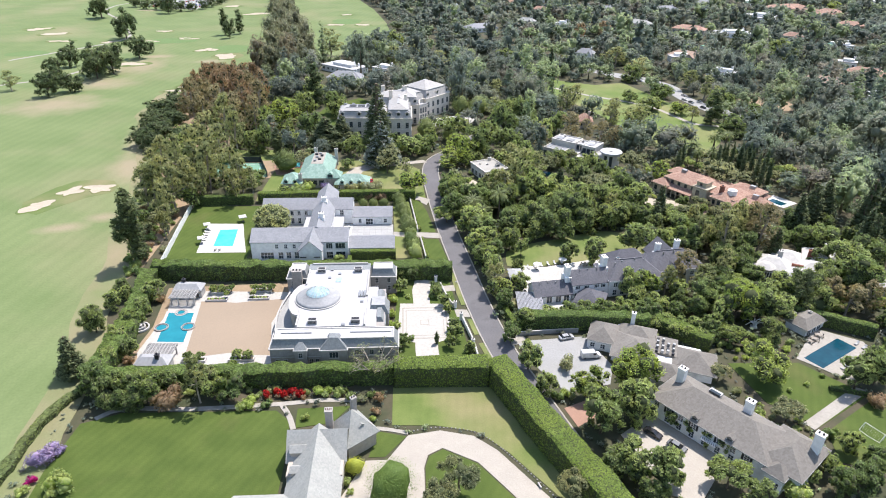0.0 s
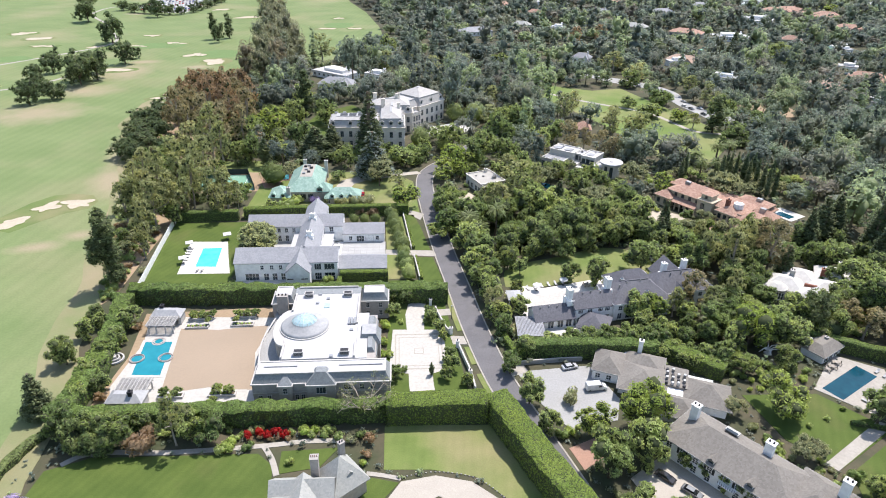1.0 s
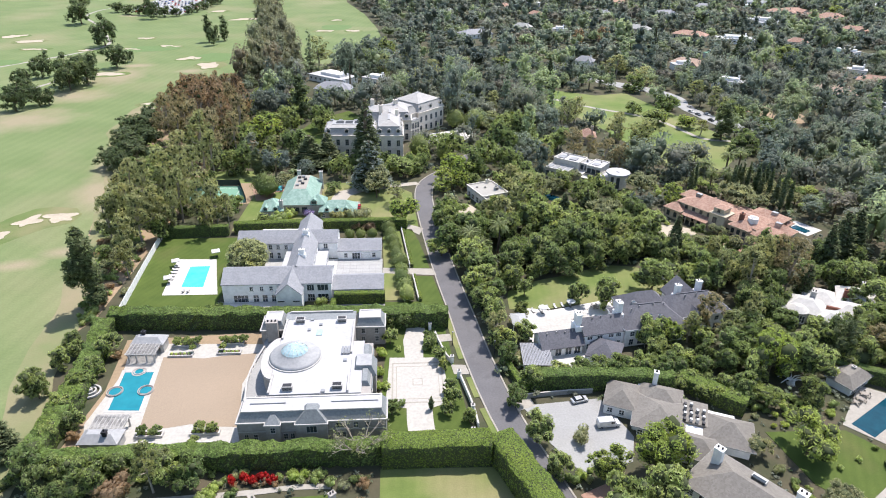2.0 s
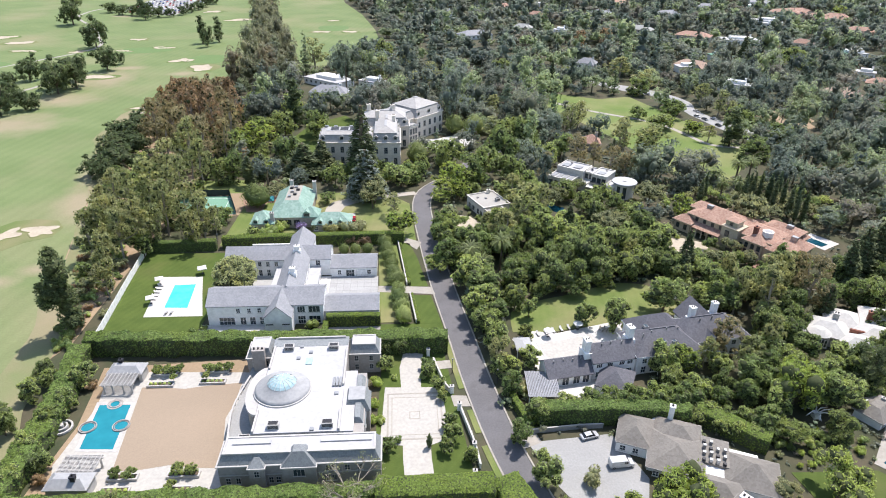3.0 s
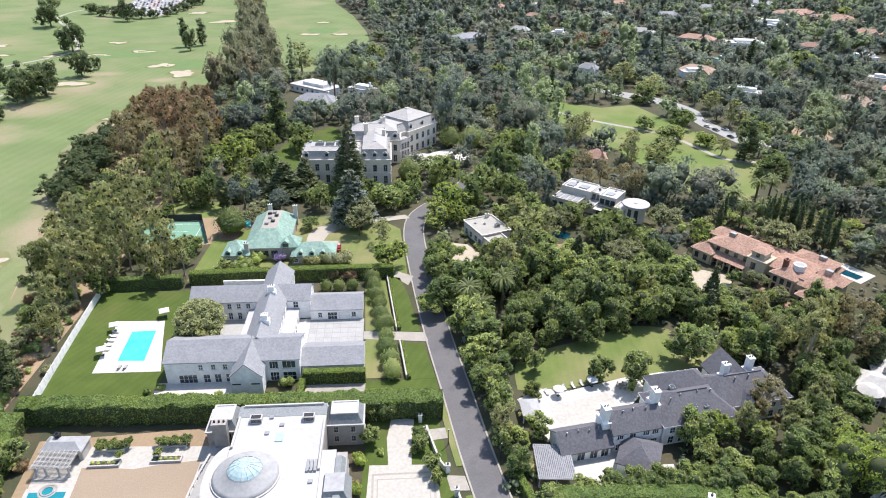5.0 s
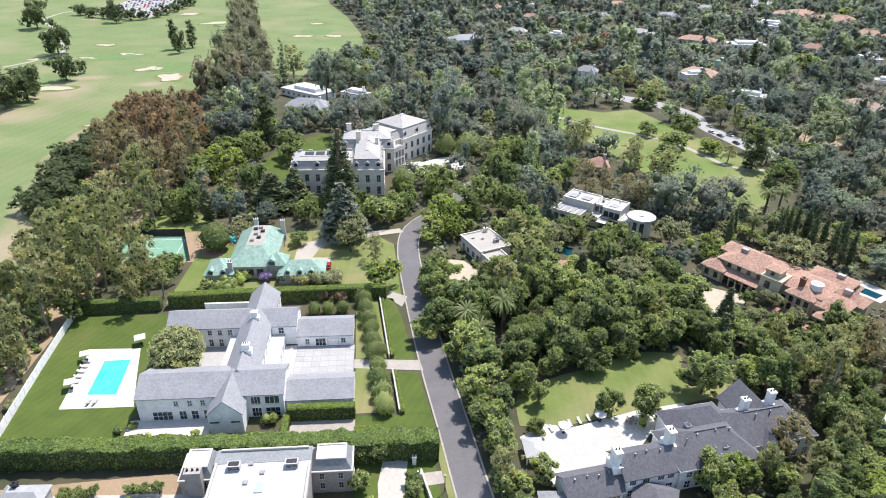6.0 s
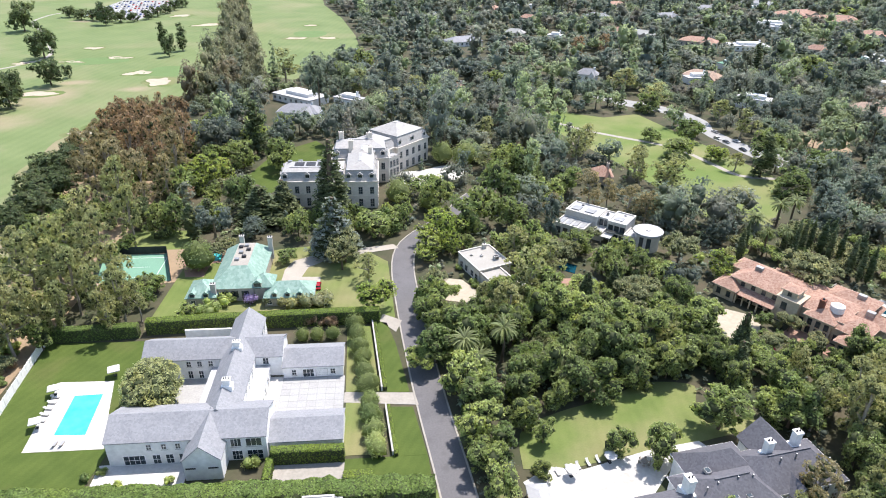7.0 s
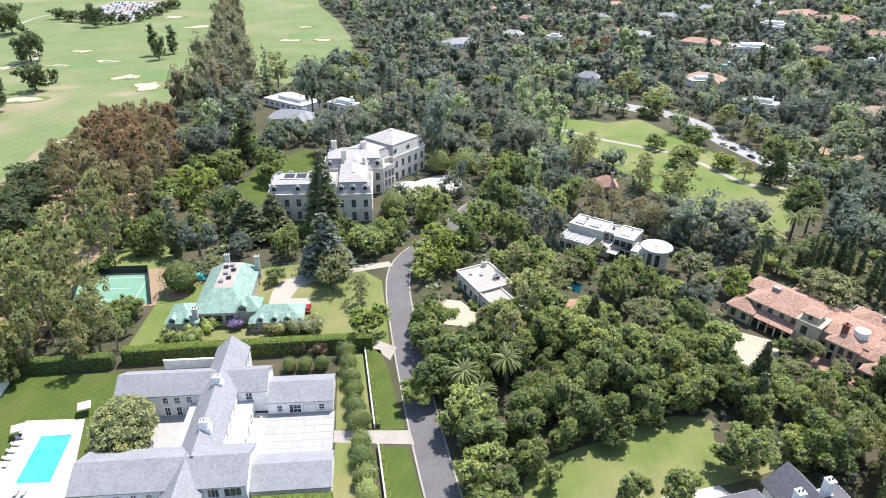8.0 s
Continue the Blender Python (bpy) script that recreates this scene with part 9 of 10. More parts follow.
round_basin(-74.6, 164.2, 2.1, ((1.0, 0.9, 0.5), (0.78, 0.72, 0.4)), "round stone spa filled with blue water", M_POOL1)
round_basin(-66.6, 164.4, 2.1, ((1.0, 0.9, 0.45), (0.78, 0.72, 0.4)), "round stone spa filled with blue water", M_POOL1)
round_basin(-71.2, 172.6, 2.0, ((1.0, 0.8, 0.24), (0.7, 0.55, 0.3)), "round stepped end of the pool", M_POOL1)
round_basin(-81.0, 164.4, 2.7, ((1.0, 0.84, 0.6), (0.6, 0.45, 0.9), (0.25, 0.1, 1.3)), "round white tiered garden fountain", M_WHITEPAVE, "fountain")


def motor_court_inlay():
    c = thing("court_inlay", "raised pale border bands set into the motor court", "paving inlay", 6.6, 164.6, 0.08, 0, kind="structure")
    for a, b, t in ((7.2, 8.6, 0.5), (6.0, 7.0, 0.25), (1.4, 1.4, 0.25)):
        bm_ = bmesh.new()
        add_box(bm_, -a, -b, 0, a, -b + t, 0.02)
        add_box(bm_, -a, b - t, 0, a, b, 0.02)
        add_box(bm_, -a, -b + t, 0, -a + t, b - t, 0.02)
        add_box(bm_, a - t, -b + t, 0, a, b - t, 0.02)
        part("band", bm_, M_CONC, c)


motor_court_inlay()


def umbrella(x, y, s, mat=None, label="square white garden umbrella on a pole"):
    u = thing("garden_umbrella", label, "umbrella", x, y, 0, 20, "garden umbrellas")
    bm_ = bmesh.new()
    bmesh.ops.create_cone(bm_, cap_ends=True, segments=8, radius1=0.05, radius2=0.05, depth=2.7, matrix=Matrix.Translation((0, 0, 1.35)))
    part("pole", bm_, M_STEEL, u)
    bm_ = bmesh.new()
    top = bm_.verts.new((0, 0, 3.0))
    n = 8 if "round" in label else 4
    rim = [(s * 1.12 * math.cos(math.tau * (i + 0.5) / n), s * 1.12 * math.sin(math.tau * (i + 0.5) / n)) for i in range(n)]
    e = [bm_.verts.new((a, b, 2.45)) for a, b in rim]
    f = [bm_.verts.new((a, b, 2.25)) for a, b in rim]
    for i in range(n):
        bm_.faces.new((e[i], e[(i + 1) % n], top))
        bm_.faces.new((e[i], f[i], f[(i + 1) % n], e[(i + 1) % n]))
    part("canopy", bm_, mat or M_CANVAS, u)
    box("base", -0.4, -0.4, 0, 0.4, 0.4, 0.12, M_DARK, u)


for x, y, s in ((-66.6, 240.5, 1.9), (-79.2, 233.6, 1.7), (-78.2, 221.4, 1.7)):
    umbrella(x, y, s)
for x, y, s in ((58.5, 200.4, 1.4), (48.4, 197.1, 1.4)):
    umbrella(x, y, s, None, "round pale garden umbrella beside the terrace")
umbrella(116.9, 240.3, 2.2, M_REDFAB, "bright red garden umbrella over a patio")


def lounger(x, y, rot, mat=None):
    s = thing("sun_lounger", "slim pool lounger with a pale cushion", "lounger", x, y, 0.07, rot, "pool loungers")
    box("seat_frame", -0.36, -1.0, 0.22, 0.36, 0.45, 0.3, M_WOOD, s)
    box("cushion", -0.34, -1.0, 0.3, 0.34, 0.42, 0.42, mat or M_CANVAS, s, bevel=0.03)
    bm_ = bmesh.new()
    add_box(bm_, -0.34, 0, 0, 0.34, 0.85, 0.12, Matrix.Translation((0, 0.42, 0.3)) @ pose(0, 0, 0, 38))
    part("backrest", bm_, mat or M_CANVAS, s)
    for a in (-0.3, 0.3):
        for b in (-0.9, 0.4):
            box("leg", a - 0.03, b - 0.03, 0, a + 0.03, b + 0.03, 0.22, M_WOOD, s)
    return s


for i in range(5):
    lounger(-78.2 - 0.1 * i, 223.6 + i * 2.2, 82)
for i in range(2):
    lounger(-71.4 + i * 1.6, 215.2, 178, M_LEAD)
for i in range(6):
    lounger(45.5 + i * 2.6, 198.2 + i * 0.75, 12)
for i in range(4):
    lounger(126.4 + i * 1.9, 136.6 + i * 1.3, 212, M_LEAD)
lounger(139.0, 146.6, 300, M_LEAD), lounger(138.0, 148.6, 300, M_LEAD)


def garden_table(x, y, r, n, group):
    t = thing("garden_table", "round garden table with chairs drawn up", "table", x, y, 0.07, 0, group)
    bm_ = bmesh.new()
    add_prism(bm_, ring(0, 0, r, r, 20), 0.7, 0.75)
    part("tabletop", bm_, M_WOOD, t)
    bm_ = bmesh.new()
    bmesh.ops.create_cone(bm_, cap_ends=True, segments=10, radius1=0.3, radius2=0.08, depth=0.7, matrix=Matrix.Translation((0, 0, 0.35)))
    part("pedestal", bm_, M_WOOD, t)
    for i in range(n):
        a = math.tau * i / n
        c = thing("garden_chair", "wooden garden chair beside a round table", "chair", x + (r + 0.4) * math.cos(a), y + (r + 0.4) * math.sin(a), 0.07, math.degrees(a) - 90, group + " chairs")
        box("seat", -0.25, -0.25, 0.4, 0.25, 0.25, 0.46, M_WOOD, c)
        box("backrest", -0.25, 0.2, 0.46, 0.25, 0.26, 0.9, M_WOOD, c)
        for u in (-0.22, 0.22):
            for v in (-0.22, 0.22):
                box("leg", u - 0.025, v - 0.025, 0, u + 0.025, v + 0.025, 0.4, M_WOOD, c)


garden_table(126.2, 151.2, 0.8, 6, "pool tables"), garden_table(128.6, 153.0, 0.8, 6, "pool tables")
garden_table(124.0, 150.0, 0.6, 4, "pool tables")
garden_table(66.5, 199.6, 0.8, 6, "terrace tables")


def fence(pts, hgt, mat, label, step=2.6):
    f = thing("fence", label, "fence")
    for (x0, y0), (x1, y1) in zip(pts, pts[1:]):
        L = math.hypot(x1 - x0, y1 - y0)
        a = math.degrees(math.atan2(y1 - y0, x1 - x0))
        n = max(1, int(L / step))
        for i in range(n):
            m = pose(x0 + (x1 - x0) * i / n, y0 + (y1 - y0) * i / n, 0, 0, 0, a)
            box("panel", 0.12, -0.05, 0.1, L / n - 0.02, 0.05, hgt - 0.1, mat, f, m=m)
            box("post", -0.12, -0.12, 0, 0.12, 0.12, hgt, mat, f, m=m)


def low_wall(pts, hgt, t, mat, label):
    w = strip("garden_wall", smooth_line(pts, 1.5), -t / 2, t / 2, -0.1, hgt, mat, label, "wall", "")
    strip("coping", smooth_line(pts, 1.5), -t / 2 - 0.06, t / 2 + 0.06, hgt, hgt + 0.12, M_TRIM, parent=w)


fence([(-91.4, 256), (-89.6, 230), (-87.2, 200.4)], 2.9, M_WHITE, "white board fence along the pool lawn")
low_wall([(2.8, 261), (5.7, 229.4)], 1.2, 0.3, M_WHITE, "low white wall beside the verge lawn")
low_wall([(6.6, 223), (8.2, 206.4)], 1.2, 0.3, M_WHITE, "low white wall beside the verge lawn")
low_wall([(12.6, 186.5), (14.0, 180), (15.4, 174.6), (16.8, 172.4)], 1.5, 0.35, M_WHITE, "white boundary wall of the mansion garden")
low_wall([(18.4, 166.4), (19.4, 161), (20.8, 153), (21.4, 146)], 1.5, 0.35, M_WHITE, "white boundary wall of the mansion garden")
low_wall([(30.4, 99.5), (30.8, 98)], 0.5, 0.2, M_CONC, "short concrete garden kerb")
paving([(12.6, 186.5), (17.6, 187), (18.2, 183.4), (13.2, 182.8)], M_CONC, "pale gateway paving", "paving", 0.1)
paving([(16.4, 171.8), (20.6, 171.4), (21.4, 167.2), (17.0, 167.4)], M_CONC, "pale gateway paving", "paving", 0.1)
paving([(30.8, 158.5), (36, 159), (37.5, 153.5), (32.6, 151.6)], M_CONC, "pale driveway apron", "paving", 0.07)
for a, b in ((0.2, 11), (11.6, 16.5), (22.0, 33)):
    seg = [p for p in ROADC if 136 + a * 1.6 < p[1] < 136 + b * 1.9]
    if len(seg) > 2:
        strip("verge", seg, ROAD_W + 0.5, ROAD_W + 2.0, -0.05, 0.12, M_LAWN_DRY, "narrow grass verge behind the kerb", "verge")


def gate_post(x, y, hh):
    p = thing("gate_post", "white stone gate post with a lantern", "gate post", x, y, 0, 0, "gate posts")
    box("pier", -0.45, -0.45, 0, 0.45, 0.45, hh, M_WHITE, p, bevel=0.03)
    box("cap", -0.58, -0.58, hh, 0.58, 0.58, hh + 0.2, M_TRIM, p, bevel=0.04)
    box("lantern", -0.15, -0.15, hh + 0.2, 0.15, 0.15, hh + 0.75, M_DARK, p, bevel=0.03)


for x, y in ((11.2, 189.5), (12.2, 184.6), (16.8, 172.8), (18.2, 166.0), (20.6, 152.0), (19.8, 143.4)):
    gate_post(x, y, 2.3)


def street_lamp(x, y):
    s = thing("street_lamp", "dark slim street lamp post with a small lantern", "street lamp", x, y, 0, 0, "street lamps")
    bm_ = bmesh.new()
    bmesh.ops.create_cone(bm_, cap_ends=True, segments=10, radius1=0.12, radius2=0.06, depth=4.4, matrix=Matrix.Translation((0, 0, 2.2)))
    part("post", bm_, M_DARK, s)
    bm_ = bmesh.new()
    bmesh.ops.create_cone(bm_, cap_ends=True, segments=8, radius1=0.14, radius2=0.24, depth=0.6, matrix=Matrix.Translation((0, 0, 4.7)))
    part("lantern", bm_, M_STEEL, s)


street_lamp(17.6, 181.2), street_lamp(29.6, 176.0)


def car(x, y, rot, paint, label, van=False):
    """A parked car: lower body, glasshouse, wheels with rims, lamps."""
    c = thing("van" if van else "car", label, "van" if van else "car", x, y, 0.06, rot, "parked vehicles")
    L, W, H = (5.9, 2.0, 2.3) if van else (4.8, 1.86, 1.42)
    prof = ([(-L / 2, 0.35), (-L / 2, 2.0), (-L / 2 + 0.15, H), (L / 2 - 1.9, H), (L / 2 - 1.2, 1.35), (L / 2 - 0.1, 1.1), (L / 2, 0.35)] if van else
            [(-L / 2, 0.38), (-L / 2, 0.85), (-L / 2 + 0.3, 0.98), (L / 2 - 1.3, 0.98), (L / 2 - 0.15, 0.78), (L / 2, 0.38)])
    bm_ = bmesh.new()
    A = [bm_.verts.new((u, -W / 2, v)) for u, v in prof]
    B = [bm_.verts.new((u, W / 2, v)) for u, v in prof]
    bm_.faces.new(A)
    bm_.faces.new(B)
    for i in range(len(prof)):
        bm_.faces.new((A[i], A[(i + 1) % len(prof)], B[(i + 1) % len(prof)], B[i]))
    part("body", bm_, paint, c, bevel=0.07)
    if not van:
        bm_ = bmesh.new()
        add_frustum(bm_, (-L / 2 + 0.45, -W / 2 + 0.06, L / 2 - 1.15, W / 2 - 0.06), (-L / 2 + 1.1, -W / 2 + 0.28, L / 2 - 2.0, W / 2 - 0.28), 0.96, H - 0.05)
        part("glasshouse", bm_, M_CARGLASS, c)
        box("roof", -L / 2 + 1.05, -W / 2 + 0.25, H - 0.06, L / 2 - 1.95, W / 2 - 0.25, H, paint, c, bevel=0.02)
    else:
        bm_ = bmesh.new()
        v = [bm_.verts.new(p) for p in ((L / 2 - 1.86, -0.85, H - 0.1), (L / 2 - 1.86, 0.85, H - 0.1), (L / 2 - 1.2, 0.9, 1.42), (L / 2 - 1.2, -0.9, 1.42))]
        bm_.faces.new(v)
        bmesh.ops.translate(bm_, verts=v, vec=(0.05, 0, 0.03))
        part("windscreen", bm_, M_CARGLASS, c)
        for s in (-1, 1):
            box("side_window", L / 2 - 2.6, s * (W / 2 + 0.01) - 0.01, 1.4, L / 2 - 1.7, s * (W / 2 + 0.01) + 0.01, 2.0, M_CARGLASS, c)
    for u in (-L / 2 + 0.95, L / 2 - 0.95):
        for s in (-1, 1):
            bm_ = bmesh.new()
            bmesh.ops.create_cone(bm_, cap_ends=True, segments=16, radius1=0.33, radius2=0.33, depth=0.22, matrix=Matrix.Translation((u, s * (W / 2 - 0.1), 0.33)) @ pose(0, 0, 0, 90))
            wh = part("wheel", bm_, M_TYRE, c)
            bm_ = bmesh.new()
            bmesh.ops.create_cone(bm_, cap_ends=True, segments=12, radius1=0.2, radius2=0.2, depth=0.25, matrix=Matrix.Translation((u, s * (W / 2 - 0.1), 0.33)) @ pose(0, 0, 0, 90))
            part("rim", bm_, M_STEEL, wh)
    for s in (-0.65, 0.65):
        box("headlight", L / 2 - 0.08, s - 0.18, 0.6, L / 2 + 0.02, s + 0.18, 0.74, M_CARGLASS, c)
    return c


P_SILVER = surf("silver_paint", (0.62, 0.63, 0.65), None, 0.5, 0.5, 0.25, 0.0, metal=0.4, spec=0.5)
P_WHITE = surf("white_car_paint", (0.78, 0.78, 0.77), None, 0.5, 0.5, 0.25, 0.0, spec=0.5)
P_BLACK = surf("black_car_paint", (0.02, 0.02, 0.023), None, 0.5, 0.5, 0.15, 0.0, spec=0.6)
P_GREY = surf("grey_car_paint", (0.2, 0.21, 0.22), None, 0.5, 0.5, 0.25, 0.0, metal=0.3, spec=0.5)
car(198.6, 433.8, -68, P_WHITE, "white car parked on the street beyond the park")
car(200.5, 427.0, -72, P_GREY, "grey car parked on the street beyond the park")
car(203.3, 413.5, -75, P_BLACK, "dark car parked on the street beyond the park")
car(206.3, 406.7, -80, P_SILVER, "silver car parked on the street beyond the park")
car(49.6, 154.6, 14, P_SILVER, "silver saloon car parked against a kerb wall")
car(54.6, 145.2, 4, P_WHITE, "white panel van parked in the court", True)
car(62.0, 113.6, -48, P_BLACK, "black car parked under trees on gravel")
car(66.4, 109.0, -48, P_GREY, "dark grey car parked under trees on gravel")
car(-15.6, 283.5, 92, surf("red_car_paint", (0.4, 0.02, 0.03), None, 0.5, 0.5, 0.25, 0.0, spec=0.5), "red car parked beside the copper-roofed house")
for i, (x, y) in enumerate(((186, 492), (191, 487), (196, 480), (203, 446), (207, 428), (211, 418), (176, 503), (181, 499))):
    car(x, y, 120 if y > 470 else 105, (P_WHITE, P_GREY, P_BLACK, P_SILVER)[i % 4], ("white", "grey", "black", "silver")[i % 4] + " car parked along the park road")
low_wall([(34.8, 156.6), (46, 157.6), (54, 157.8)], 1.3, 0.3, M_GREYPAVE, "grey wall behind the parking court")


def goal(x, y, rot):
    g = thing("football_goal", "white garden football goal with a loose net", "goal", x, y, 0, rot)
    for nm, a, b in (("post", (-2.5, 0, 0), (-2.5, 0, 1.9)), ("post", (2.5, 0, 0), (2.5, 0, 1.9)), ("crossbar", (-2.5, 0, 1.9), (2.5, 0, 1.9)), ("stay", (-2.5, 0, 1.9), (-2.5, 1.6, 0)), ("stay", (2.5, 0, 1.9), (2.5, 1.6, 0)), ("ground_bar", (-2.5, 1.6, 0.05), (2.5, 1.6, 0.05))):
        bm_ = bmesh.new()
        limb(bm_, a, b, 0.06, 0.06, 6)
        part(nm, bm_, M_WHITE, g)
    bm_ = bmesh.new()
    for i in range(11):
        limb(bm_, (-2.5 + i * 0.5, 0, 1.9), (-2.5 + i * 0.5, 1.6, 0), 0.012, 0.012, 3)
    part("net", bm_, M_CANVAS, g)


goal(118.0, 111.6, 116)


def sculpture(x, y, s, seed):
    """A white branching garden sculpture on a plinth, one mesh."""
    random.seed(seed)
    bm_ = bmesh.new()
    add_box(bm_, -0.5 * s, -0.5 * s, 0, 0.5 * s, 0.5 * s, 0.6)
    for i in range(9):
        a = math.tau * i / 9 + random.uniform(-0.2, 0.2)
        p, el = Vector((0, 0, 0.6)), 1.1
        for k in range(4):
            q = p + Vector((math.cos(a) * math.cos(el), math.sin(a) * math.cos(el), math.sin(el))) * s * 0.75
            limb(bm_, p, q, 0.16 * s * (1 - k * 0.18), 0.16 * s * (0.8 - k * 0.18), 6)
            p, el, a = q, el - 0.45 + random.uniform(-0.2, 0.2), a + random.uniform(-0.5, 0.5)
    ob = part("garden_sculpture", bm_, M_WHITE)
    ob.matrix_world = pose(x, y, 0)
    keep([(x - 4, y - 4), (x + 4, y - 4), (x + 4, y + 4), (x - 4, y + 4)], 1)
    return tagged(ob, "white branching sculpture among the garden trees", "sculpture")


sculpture(110.6, 158.6, 1.55, 3)
sculpture(140.6, 157.4, 1.0, 8)


def tennis_fence():
    f = thing("tennis_fence", "dark mesh fence round the tennis court", "fence")
    pts = [(-91, 291), (-95, 311), (-73, 311), (-66, 291)]
    for (x0, y0), (x1, y1) in zip(pts, pts[1:]):
        n = 6
        for i in range(n + 1):
            x, y = x0 + (x1 - x0) * i / n, y0 + (y1 - y0) * i / n
            box("post", x - 0.06, y - 0.06, 0, x + 0.06, y + 0.06, 3.2, M_DARK, f)
        L, a = math.hypot(x1 - x0, y1 - y0), math.degrees(math.atan2(y1 - y0, x1 - x0))
        box("screen", 0, -0.02, 0.1, L, 0.02, 3.1, M_DARK, f, m=pose(x0, y0, 0, 0, 0, a))


tennis_fence()
box_lines = thing("court_lines", "white painted lines on the tennis court", "court marking", -81, 301, 0.06, 0, kind="structure")
for a in ((-9, -7, 9, -6.85), (-9, 6.85, 9, 7), (-9, -6.85, -8.85, 6.85), (8.85, -6.85, 9, 6.85), (-5, -0.05, 5, 0.05)):
    box("line", a[0], a[1], 0, a[2], a[3], 0.01, M_WHITE, box_lines)

# edging stones of the cottage drive
EDGESTONE = smooth_line([(1, 117.0), (9, 118.2), (17.6, 116.2), (23.4, 110.8), (33.2, 96.2), (44, 76)], 0.9)
edging = thing("stone_edging", "row of small rough stones along the drive", "edging", kind="structure")
for i, (x, y) in enumerate(EDGESTONE):
    bm_ = bmesh.new()
    bmesh.ops.create_icosphere(bm_, subdivisions=1, radius=0.24, matrix=Matrix.Translation((x, y, 0.1)) @ Matrix.Diagonal((1, 0.8, 0.6 + 0.3 * (i % 3), 1)))
    part("stone", bm_, M_LIMESTONE, edging)
for x, y, r in ((-36.2, 131.4, 1.6), (-34.0, 131.8, 1.7), (-31.8, 131.5, 1.6), (-29.6, 131.8, 1.7), (-27.6, 131.4, 1.5)):
    plant("redblossom", x, y, r, 2.4)
    plant("redshrub", x + 0.8, y - 1.0, 1.1, 1.4)

# paving slabs of the garage court
court = thing("court_slabs", "large pale slabs with dark joints in the garage court", "paving", -12.6, 227.9, 0.05, 0, kind="structure")
tile = None
for i in range(7):
    for j in range(7):
        if tile is None:
            bm_ = bmesh.new()
            add_box(bm_, -1.1, -1.12, 0, 1.1, 1.12, 0.03)
            tile = part("paving_slab", bm_, M_TILE, court)
            ob = tile
        else:
            ob = new("paving_slab", tile.data)
            ob.parent = court
        ob.location = (-7.1 + i * 2.36, -7.2 + j * 2.4, 0)


# ---- distant houses among the trees ----
def far_house(x, y, rot, w, d, ze, zr, roof, wall, flat=False, label=""):
    h = thing("distant_house", label, "house", x, y, 0, rot, "houses among the trees")
    walls(h, -w / 2, -d / 2, w / 2, d / 2, ze, wall)
    if flat:
        box("flat_roof", -w / 2 - 0.4, -d / 2 - 0.4, ze, w / 2 + 0.4, d / 2 + 0.4, ze + 0.5, roof, h)
        box("upper_storey", -w / 4, -d / 4, ze + 0.5, w / 3, d / 3, ze + 2.6, wall, h)
    else:
        hip_roof(h, -w / 2, -d / 2, w / 2, d / 2, ze, zr, roof, 0.7, trim=wall)
        walls(h, w * 0.1, -d * 0.85, w * 0.42, -d / 2, ze * 0.9, wall)
        gable_roof(h, w * 0.1, -d * 0.9, w * 0.42, 0, ze * 0.9, zr * 0.9, roof, wall, "y", 0.5)
    n = max(2, int(w / 4.5))
    for i in range(n):
        if flat or not -0.05 * w < -w / 2 + w * (i + 0.5) / n - 0.26 * w < 0.2 * w:
            window(h, -w / 2 + w * (i + 0.5) / n, -d / 2 - 0.02, ze * 0.35, 1.8, ze * 0.4, "s", M_WHITE, 1, 0, sill=False)
    chimney(h, w * 0.3, d * 0.1, ze, zr + 0.8, 1.2, 1.2, wall, 1)
    keep_box(x, y, rot, -w / 2, -d, w / 2, d / 2, 1.5)
    keep_box(x, y, rot, -w / 2, -d - 18, w / 2, d / 2, 0)
M_SHAKE_BROWN = shingle("brown_shingle", (0.33, 0.23, 0.17), (0.42, 0.31, 0.24), 0.4)
far_house(541.5, 1020.6, -35, 46.0, 20.0, 6.2, 10.0, M_SLATE, M_WHITE, False, "white house with a grey roof among trees")
far_house(705.3, 991.9, -10, 46.0, 20.0, 4.5, 8.5, M_COURT, M_WHITE, True, "flat green-topped building among trees")
far_house(435.9, 625.5, 20, 19.9, 9.9, 4.5, 8.5, M_WHITEROOF, M_WHITE, True, "white flat-roofed house half hidden by trees")
far_house(454.1, 828.3, -25, 32.9, 16.4, 6.2, 10.0, M_WHITEROOF, M_WHITE, True, "white flat-roofed house half hidden by trees")
far_house(562.2, 858.3, 5, 27.6, 13.8, 4.5, 8.5, M_TERRA, M_CREAM, False, "house with a red tile roof among trees")
far_house(-47.5, 523.9, -40, 34.8, 17.4, 4.5, 8.5, M_WHITEROOF, M_WHITE, True, "white flat-roofed house half hidden by trees")
far_house(-14.2, 508.0, -35, 18.8, 9.4, 6.2, 10.0, M_WHITEROOF, M_WHITE, True, "white flat-roofed house half hidden by trees")
far_house(-43.6, 487.0, -10, 25.1, 12.5, 4.5, 8.5, M_SLATE, M_WHITE, False, "white house with a grey roof among trees")
far_house(59.3, 539.2, 20, 10.6, 9.0, 4.5, 8.5, M_TERRA, M_CREAM, False, "house with a red tile roof among trees")
far_house(163.4, 575.8, -25, 15.1, 9.0, 6.2, 10.0, M_SLATE, M_WHITE, False, "white house with a grey roof among trees")
far_house(247.8, 569.4, 5, 18.6, 9.3, 4.5, 8.5, M_WHITEROOF, M_WHITE, True, "white flat-roofed house half hidden by trees")
far_house(255.2, 575.4, -40, 27.0, 13.5, 4.5, 8.5, M_SHAKE_BROWN, M_CREAM, False, "house with a brown shingle roof among trees")
